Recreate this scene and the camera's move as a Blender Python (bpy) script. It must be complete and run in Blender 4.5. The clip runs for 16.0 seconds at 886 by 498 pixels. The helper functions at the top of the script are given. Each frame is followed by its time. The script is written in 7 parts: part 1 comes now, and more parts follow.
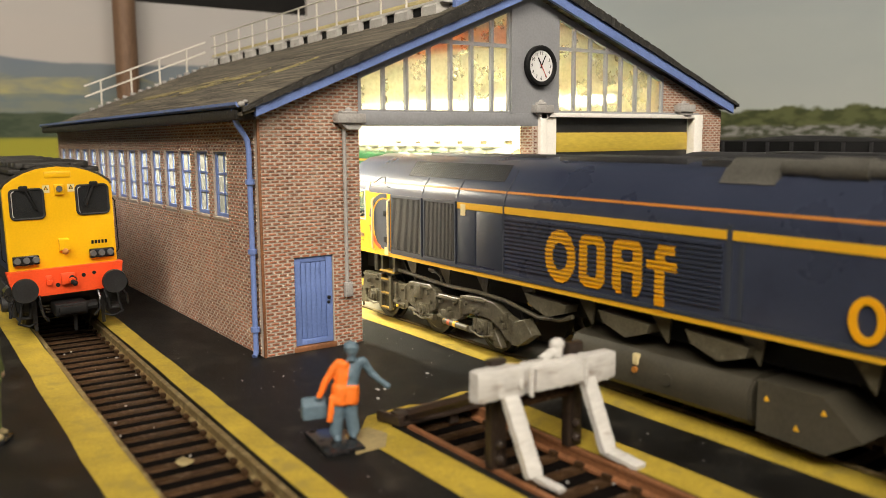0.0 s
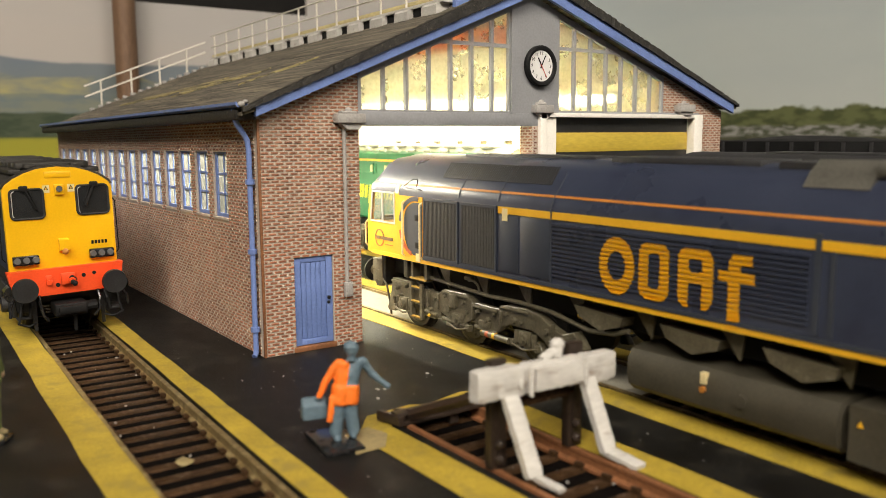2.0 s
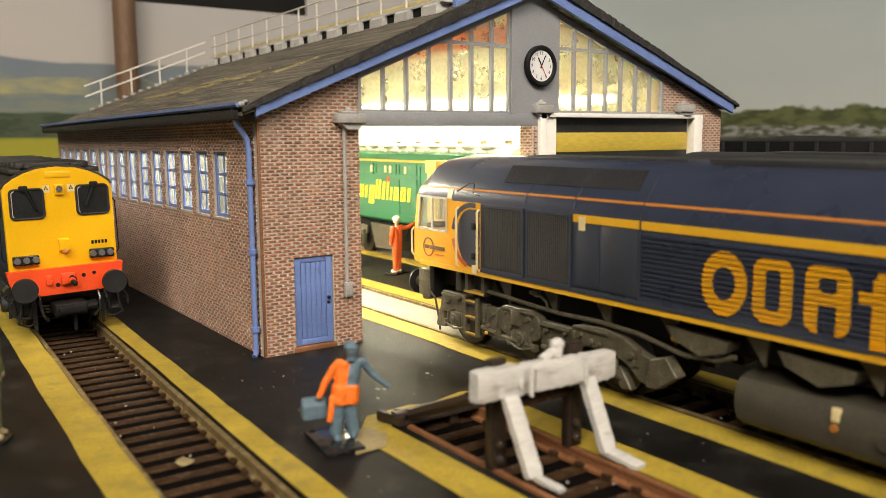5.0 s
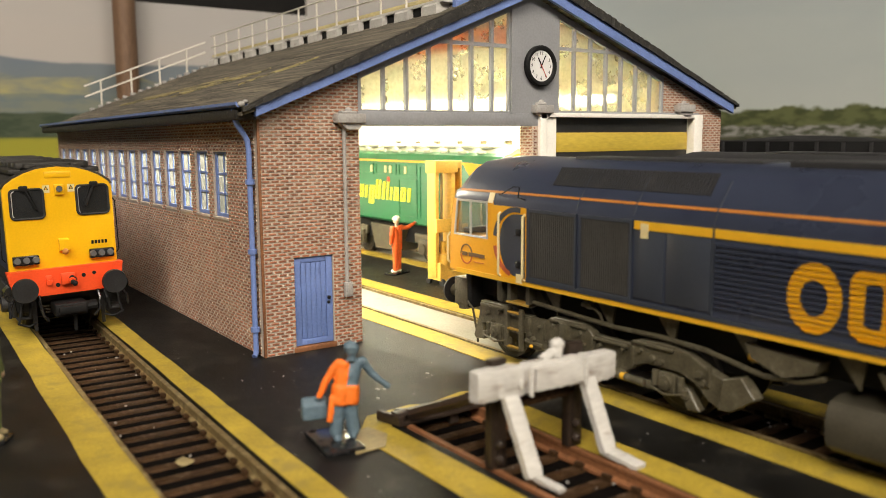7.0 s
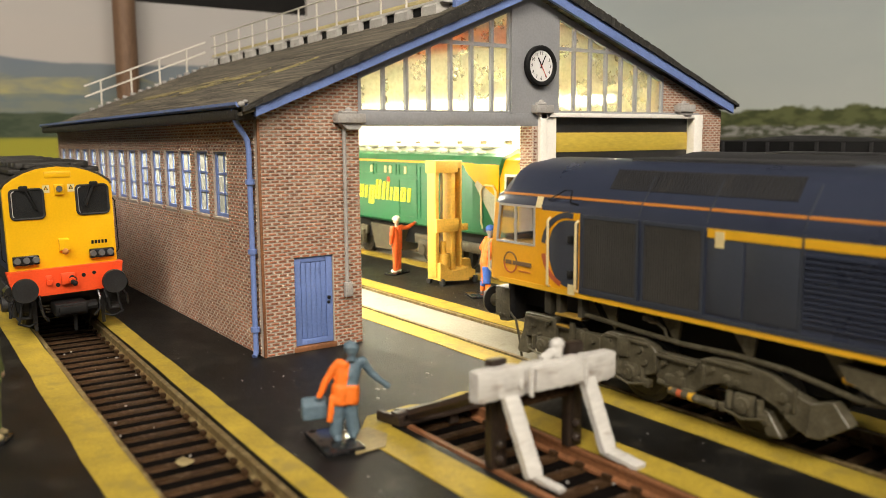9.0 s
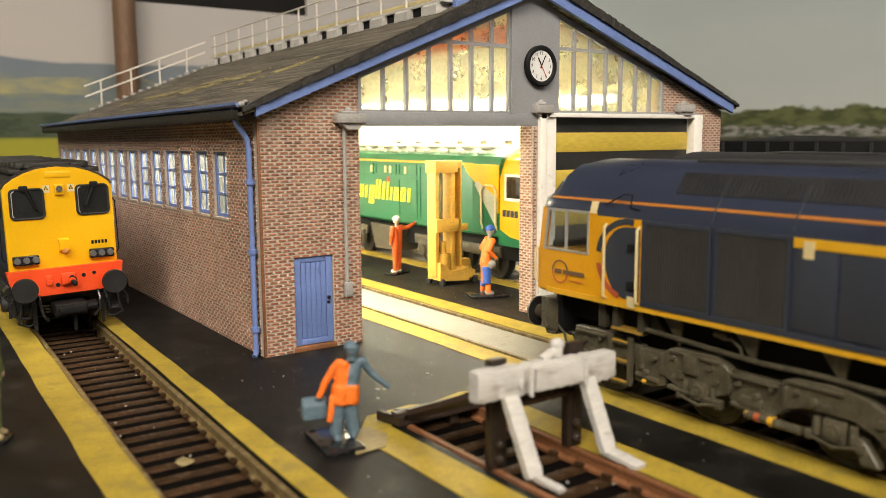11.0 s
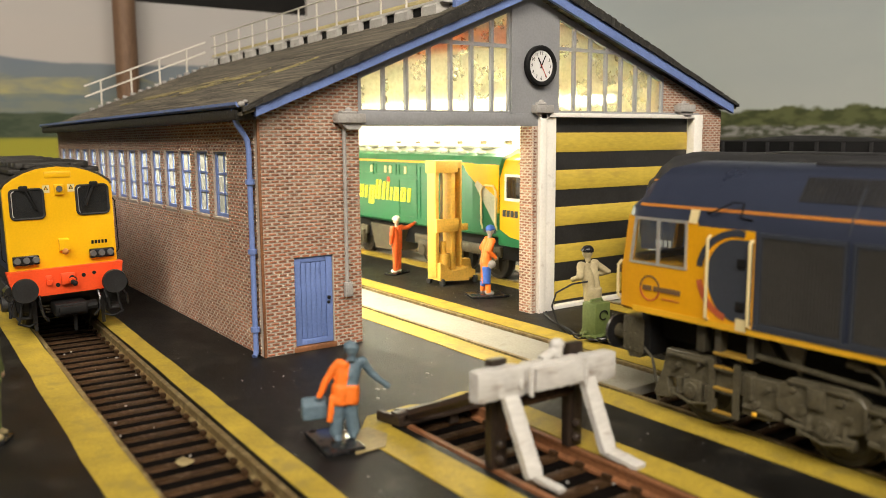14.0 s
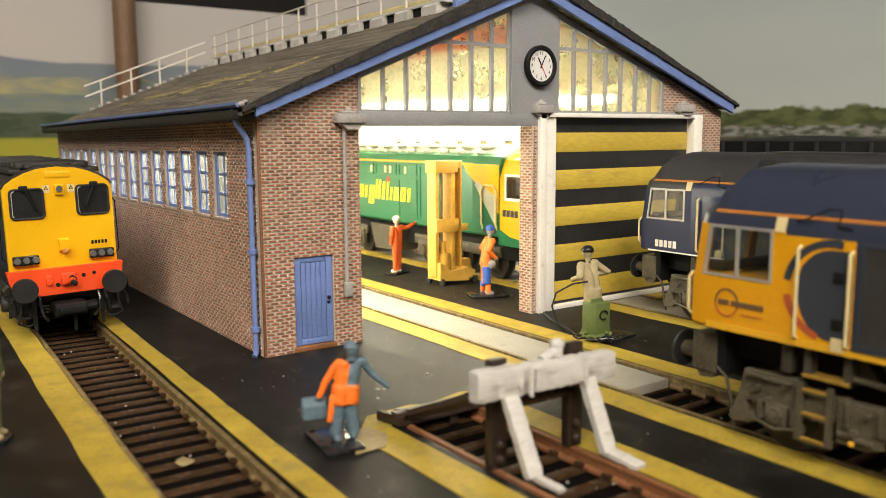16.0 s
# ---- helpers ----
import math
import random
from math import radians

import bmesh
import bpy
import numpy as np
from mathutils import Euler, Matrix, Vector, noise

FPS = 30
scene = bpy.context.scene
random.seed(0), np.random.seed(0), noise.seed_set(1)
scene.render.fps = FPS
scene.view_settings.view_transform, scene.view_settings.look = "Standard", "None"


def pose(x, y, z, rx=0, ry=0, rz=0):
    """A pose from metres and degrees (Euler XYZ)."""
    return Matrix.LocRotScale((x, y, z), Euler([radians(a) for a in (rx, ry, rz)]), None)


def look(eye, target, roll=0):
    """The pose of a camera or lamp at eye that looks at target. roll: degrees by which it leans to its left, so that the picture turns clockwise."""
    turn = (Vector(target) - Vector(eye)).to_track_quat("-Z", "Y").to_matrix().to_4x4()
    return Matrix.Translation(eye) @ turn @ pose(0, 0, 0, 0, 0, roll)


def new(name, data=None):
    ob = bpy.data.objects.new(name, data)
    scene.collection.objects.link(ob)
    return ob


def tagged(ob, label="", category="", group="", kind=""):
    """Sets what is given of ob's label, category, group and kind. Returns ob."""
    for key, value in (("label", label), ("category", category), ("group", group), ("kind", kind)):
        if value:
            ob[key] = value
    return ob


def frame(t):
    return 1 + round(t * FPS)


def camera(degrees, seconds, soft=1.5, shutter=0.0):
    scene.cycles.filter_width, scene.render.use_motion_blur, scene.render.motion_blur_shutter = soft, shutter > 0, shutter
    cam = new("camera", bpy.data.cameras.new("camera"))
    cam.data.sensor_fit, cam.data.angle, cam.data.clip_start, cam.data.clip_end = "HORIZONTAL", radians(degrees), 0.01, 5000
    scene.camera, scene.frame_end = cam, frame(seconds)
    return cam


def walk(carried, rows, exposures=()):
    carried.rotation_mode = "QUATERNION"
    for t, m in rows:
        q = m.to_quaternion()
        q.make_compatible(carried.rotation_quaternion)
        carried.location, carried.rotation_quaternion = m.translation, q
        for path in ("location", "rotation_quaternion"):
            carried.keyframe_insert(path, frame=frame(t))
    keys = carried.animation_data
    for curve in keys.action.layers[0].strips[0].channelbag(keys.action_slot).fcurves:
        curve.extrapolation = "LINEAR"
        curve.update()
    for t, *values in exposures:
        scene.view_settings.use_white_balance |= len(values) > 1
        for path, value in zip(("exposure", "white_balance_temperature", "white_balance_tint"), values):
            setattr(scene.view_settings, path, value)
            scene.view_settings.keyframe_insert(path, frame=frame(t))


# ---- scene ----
from mathutils.bvhtree import BVHTree

# ---- camera ----
cam = camera(56.35, 16.0, 0.8)
EYE = look((-0.07916, -0.18808, 0.05449), (0.03533, -0.02638, 0.02717), -0.324)
walk(cam, [(0.0, EYE), (16.0, EYE)])
cam.data.dof.use_dof = True
cam.data.dof.focus_distance = 0.238
cam.data.dof.aperture_fstop = 25.0
scene.view_settings.exposure = 0.0

MM = 0.001

# ---- light ----
world = bpy.data.worlds.new("room_air")
world.use_nodes = True
world.node_tree.nodes["Background"].inputs[0].default_value = (0.9, 0.85, 0.78, 1)
world.node_tree.nodes["Background"].inputs[1].default_value = 0.005
scene.world = world


def area_lamp(name, eye, target, sx, sy, watts, colour):
    lamp = bpy.data.lights.new(name, "AREA")
    lamp.shape, lamp.size, lamp.size_y, lamp.energy, lamp.color = "RECTANGLE", sx, sy, watts, colour
    ob = new(name, lamp)
    ob.matrix_basis = look(eye, target)
    return ob


# two ceiling fittings of the room and the strip lights inside the shed
area_lamp("room_lamp", (-0.76, -0.92, 1.36), (0.0, 0.0, 0.0), 1.3, 0.9, 79.0, (1.0, 0.90, 0.76))
area_lamp("room_lamp", (0.45, -1.60, 1.30), (0.1, 0.0, 0.0), 0.9, 0.5, 25.0, (1.0, 0.91, 0.79))
area_lamp("strip_light_lamp", (0.024, 0.120, 0.0630), (0.024, 0.1201, 0.0), 0.004, 0.20, 0.37, (1.0, 0.94, 0.76))
area_lamp("strip_light_lamp", (0.140, 0.120, 0.0660), (0.140, 0.1201, 0.0), 0.004, 0.20, 0.37, (1.0, 0.94, 0.76))


# ---- materials ----
def nodes_of(name):
    m = bpy.data.materials.new(name)
    m.use_nodes = True
    return m, m.node_tree.nodes, m.node_tree.links, m.node_tree.nodes["Principled BSDF"]


def mat(name, colour, rough=0.6, metal=0.0, var=0.18, scale=120.0, fine=1500.0, bump=0.15, stain=None, stain_at=0.62,
        island=0.0, each=0.0, stretch=(1, 1, 1), coat=0.0, spec=0.5):
    """Base colour broken up at two scales, with fine relief; stain: a second colour in blotches."""
    m, n, l, p = nodes_of(name)
    tc = n.new("ShaderNodeTexCoord")
    mp = n.new("ShaderNodeMapping")
    mp.inputs["Scale"].default_value = stretch
    l.new(tc.outputs["Object"], mp.inputs[0])
    big = n.new("ShaderNodeTexNoise")
    big.inputs["Scale"].default_value, big.inputs["Detail"].default_value = scale, 5
    small = n.new("ShaderNodeTexNoise")
    small.inputs["Scale"].default_value, small.inputs["Detail"].default_value = fine, 3
    l.new(mp.outputs[0], big.inputs[0]), l.new(mp.outputs[0], small.inputs[0])
    add = n.new("ShaderNodeMath")
    add.operation = "MULTIPLY_ADD"
    add.inputs[1].default_value, add.inputs[2].default_value = 0.5, 0.0
    l.new(small.outputs[0], add.inputs[0])
    tot = n.new("ShaderNodeMath")
    tot.operation = "MULTIPLY_ADD"
    tot.inputs[1].default_value = 0.5
    l.new(big.outputs[0], tot.inputs[0]), l.new(add.outputs[0], tot.inputs[2])
    val = n.new("ShaderNodeMapRange")
    val.inputs[1].default_value, val.inputs[2].default_value = 0.3, 0.7
    val.inputs[3].default_value, val.inputs[4].default_value = 1 - var * 1.6, 1 + var * 1.6
    l.new(tot.outputs[0], val.inputs[0])
    fac = val.outputs[0]
    for amount, kind in ((island, "g"), (each, "o")):
        if amount:
            src = n.new("ShaderNodeNewGeometry") if kind == "g" else n.new("ShaderNodeObjectInfo")
            rnd = src.outputs["Random Per Island"] if kind == "g" else src.outputs["Random"]
            mr = n.new("ShaderNodeMapRange")
            mr.inputs[3].default_value, mr.inputs[4].default_value = 1 - amount, 1 + amount
            l.new(rnd, mr.inputs[0])
            mul = n.new("ShaderNodeMath")
            mul.operation = "MULTIPLY"
            l.new(fac, mul.inputs[0]), l.new(mr.outputs[0], mul.inputs[1])
            fac = mul.outputs[0]
    hsv = n.new("ShaderNodeHueSaturation")
    hsv.inputs["Color"].default_value = (*colour, 1)
    l.new(fac, hsv.inputs["Value"])
    out = hsv.outputs[0]
    if stain:
        blot = n.new("ShaderNodeTexNoise")
        blot.inputs["Scale"].default_value, blot.inputs["Detail"].default_value = scale * 1.7, 6
        l.new(mp.outputs[0], blot.inputs[0])
        ramp = n.new("ShaderNodeMapRange")
        ramp.inputs[1].default_value, ramp.inputs[2].default_value = stain_at - 0.06, stain_at + 0.08
        l.new(blot.outputs[0], ramp.inputs[0])
        mix = n.new("ShaderNodeMixRGB")
        mix.inputs[2].default_value = (*stain, 1)
        l.new(ramp.outputs[0], mix.inputs[0]), l.new(out, mix.inputs[1])
        out = mix.outputs[0]
    l.new(out, p.inputs["Base Color"])
    rr = n.new("ShaderNodeMapRange")
    rr.inputs[3].default_value, rr.inputs[4].default_value = max(0.03, rough - 0.12), min(1, rough + 0.12)
    l.new(big.outputs[0], rr.inputs[0]), l.new(rr.outputs[0], p.inputs["Roughness"])
    p.inputs["Metallic"].default_value = metal
    p.inputs["Coat Weight"].default_value = coat
    p.inputs["Specular IOR Level"].default_value = spec
    if bump:
        b = n.new("ShaderNodeBump")
        b.inputs["Strength"].default_value, b.inputs["Distance"].default_value = bump, 0.0003
        l.new(tot.outputs[0], b.inputs["Height"]), l.new(b.outputs[0], p.inputs["Normal"])
    return m


def glow(name, colour, strength):
    m, n, l, p = nodes_of(name)
    p.inputs["Base Color"].default_value = (*colour, 1)
    p.inputs["Emission Color"].default_value = (*colour, 1)
    p.inputs["Emission Strength"].default_value = strength
    return m


def glass(name, tint, rough, dirt):
    """Thin clear sheet with a film of dirt that scatters light."""
    m, n, l, p = nodes_of(name)
    n.remove(p)
    clear = n.new("ShaderNodeBsdfTransparent")
    clear.inputs[0].default_value = (*tint, 1)
    shine = n.new("ShaderNodeBsdfGlossy")
    shine.inputs["Roughness"].default_value = rough
    haze = n.new("ShaderNodeBsdfTranslucent")
    haze.inputs[0].default_value = (*tint, 1)
    tc, spots, streak = n.new("ShaderNodeTexCoord"), n.new("ShaderNodeTexNoise"), n.new("ShaderNodeTexNoise")
    spots.inputs["Scale"].default_value, spots.inputs["Detail"].default_value = 500, 6
    streak.inputs["Scale"].default_value = 90
    l.new(tc.outputs["Object"], spots.inputs[0]), l.new(tc.outputs["Object"], streak.inputs[0])
    mul = n.new("ShaderNodeMath")
    mul.operation = "MULTIPLY"
    l.new(spots.outputs[0], mul.inputs[0]), l.new(streak.outputs[0], mul.inputs[1])
    mr = n.new("ShaderNodeMapRange")
    mr.inputs[1].default_value, mr.inputs[2].default_value = 0.12, 0.42
    mr.inputs[3].default_value, mr.inputs[4].default_value = dirt * 0.75, min(0.95, dirt * 1.25)
    l.new(mul.outputs[0], mr.inputs[0])
    a, b = n.new("ShaderNodeMixShader"), n.new("ShaderNodeMixShader")
    l.new(mr.outputs[0], a.inputs[0]), l.new(clear.outputs[0], a.inputs[1]), l.new(haze.outputs[0], a.inputs[2])
    b.inputs[0].default_value = 0.07
    l.new(a.outputs[0], b.inputs[1]), l.new(shine.outputs[0], b.inputs[2])
    l.new(b.outputs[0], n["Material Output"].inputs[0])
    return m


def frosted(name, tint, rough, dirt):
    """Cloudy plastic sheet that blurs what lies behind it, speckled with grime."""
    m, n, l, p = nodes_of(name)
    n.remove(p)
    blur = n.new("ShaderNodeBsdfRefraction")
    blur.inputs["Color"].default_value = (*tint, 1)
    blur.inputs["IOR"].default_value = 1.12
    tc, spots, clouds = n.new("ShaderNodeTexCoord"), n.new("ShaderNodeTexNoise"), n.new("ShaderNodeTexNoise")
    spots.inputs["Scale"].default_value, spots.inputs["Detail"].default_value = 900, 6
    clouds.inputs["Scale"].default_value, clouds.inputs["Detail"].default_value = 160, 4
    l.new(tc.outputs["Object"], spots.inputs[0]), l.new(tc.outputs["Object"], clouds.inputs[0])
    rr = n.new("ShaderNodeMapRange")
    rr.inputs[1].default_value, rr.inputs[2].default_value = 0.35, 0.65
    rr.inputs[3].default_value, rr.inputs[4].default_value = rough * 0.8, rough * 1.2
    l.new(clouds.outputs[0], rr.inputs[0]), l.new(rr.outputs[0], blur.inputs["Roughness"])
    bump = n.new("ShaderNodeBump")
    bump.inputs["Strength"].default_value, bump.inputs["Distance"].default_value = 0.25, 0.0002
    l.new(spots.outputs[0], bump.inputs["Height"]), l.new(bump.outputs[0], blur.inputs["Normal"])
    grime, gloss = n.new("ShaderNodeBsdfDiffuse"), n.new("ShaderNodeBsdfGlossy")
    grime.inputs[0].default_value = (0.42, 0.40, 0.31, 1)
    gloss.inputs["Roughness"].default_value = 0.2
    mr = n.new("ShaderNodeMapRange")
    mr.inputs[1].default_value, mr.inputs[2].default_value = 0.40, 0.72
    mr.inputs[3].default_value, mr.inputs[4].default_value = dirt * 0.4, min(0.95, dirt * 2.2)
    l.new(spots.outputs[0], mr.inputs[0])
    a, b = n.new("ShaderNodeMixShader"), n.new("ShaderNodeMixShader")
    l.new(mr.outputs[0], a.inputs[0]), l.new(blur.outputs[0], a.inputs[1]), l.new(grime.outputs[0], a.inputs[2])
    b.inputs[0].default_value = 0.05
    l.new(a.outputs[0], b.inputs[1]), l.new(gloss.outputs[0], b.inputs[2])
    l.new(b.outputs[0], n["Material Output"].inputs[0])
    return m


def backscene(name, base, bands, sky_low, sky_top, top):
    """A printed landscape board: bands of country (height, colour, unevenness, scale), then cloud above."""
    m, n, l, p = nodes_of(name)
    tc, sep = n.new("ShaderNodeTexCoord"), n.new("ShaderNodeSeparateXYZ")
    l.new(tc.outputs["Object"], sep.inputs[0])
    cloud = n.new("ShaderNodeTexNoise")
    mp = n.new("ShaderNodeMapping")
    mp.inputs["Scale"].default_value = (6, 6, 22)
    cloud.inputs["Detail"].default_value = 5
    cloud.inputs["Scale"].default_value = 1.0
    l.new(tc.outputs["Object"], mp.inputs[0]), l.new(mp.outputs[0], cloud.inputs[0])
    grad = n.new("ShaderNodeMapRange")
    grad.inputs[1].default_value, grad.inputs[2].default_value = 0.05, top * MM
    l.new(sep.outputs[2], grad.inputs[0])
    gsum = n.new("ShaderNodeMath")
    gsum.operation = "MULTIPLY_ADD"
    gsum.inputs[1].default_value = 1.6
    sub = n.new("ShaderNodeMath")
    sub.operation = "SUBTRACT"
    sub.inputs[1].default_value = 0.8
    l.new(cloud.outputs[0], gsum.inputs[0]), l.new(grad.outputs[0], sub.inputs[0]), l.new(sub.outputs[0], gsum.inputs[2])
    sky = n.new("ShaderNodeMixRGB")
    sky.use_clamp = True
    sky.inputs[1].default_value, sky.inputs[2].default_value = (*sky_low, 1), (*sky_top, 1)
    l.new(gsum.outputs[0], sky.inputs[0])
    out = sky.outputs[0]
    for height, c1, c2, rough, scale in bands:
        edge = n.new("ShaderNodeTexNoise")
        edge.inputs["Scale"].default_value, edge.inputs["Detail"].default_value = scale, 6
        l.new(tc.outputs["Object"], edge.inputs[0])
        h = n.new("ShaderNodeMath")
        h.operation = "MULTIPLY_ADD"
        h.inputs[1].default_value, h.inputs[2].default_value = rough * 2 * MM, (height - rough) * MM
        l.new(edge.outputs[0], h.inputs[0])
        below = n.new("ShaderNodeMath")
        below.operation = "SUBTRACT"
        l.new(h.outputs[0], below.inputs[0]), l.new(sep.outputs[2], below.inputs[1])
        soft = n.new("ShaderNodeMapRange")
        soft.inputs[1].default_value, soft.inputs[2].default_value = -0.0008, 0.0008
        l.new(below.outputs[0], soft.inputs[0])
        tone, patch = n.new("ShaderNodeMixRGB"), n.new("ShaderNodeTexNoise")
        patch.inputs["Scale"].default_value, patch.inputs["Detail"].default_value = scale * 1.3, 4
        mp2 = n.new("ShaderNodeMapping")
        mp2.inputs["Scale"].default_value = (1, 1, 3)
        l.new(tc.outputs["Object"], mp2.inputs[0]), l.new(mp2.outputs[0], patch.inputs[0])
        pr = n.new("ShaderNodeMapRange")
        pr.inputs[1].default_value, pr.inputs[2].default_value = 0.42, 0.58
        l.new(patch.outputs[0], pr.inputs[0]), l.new(pr.outputs[0], tone.inputs[0])
        tone.inputs[1].default_value, tone.inputs[2].default_value = (*c1, 1), (*c2, 1)
        mix = n.new("ShaderNodeMixRGB")
        l.new(soft.outputs[0], mix.inputs[0]), l.new(out, mix.inputs[1]), l.new(tone.outputs[0], mix.inputs[2])
        out = mix.outputs[0]
    l.new(out, p.inputs["Base Color"])
    p.inputs["Roughness"].default_value = 0.75
    return m


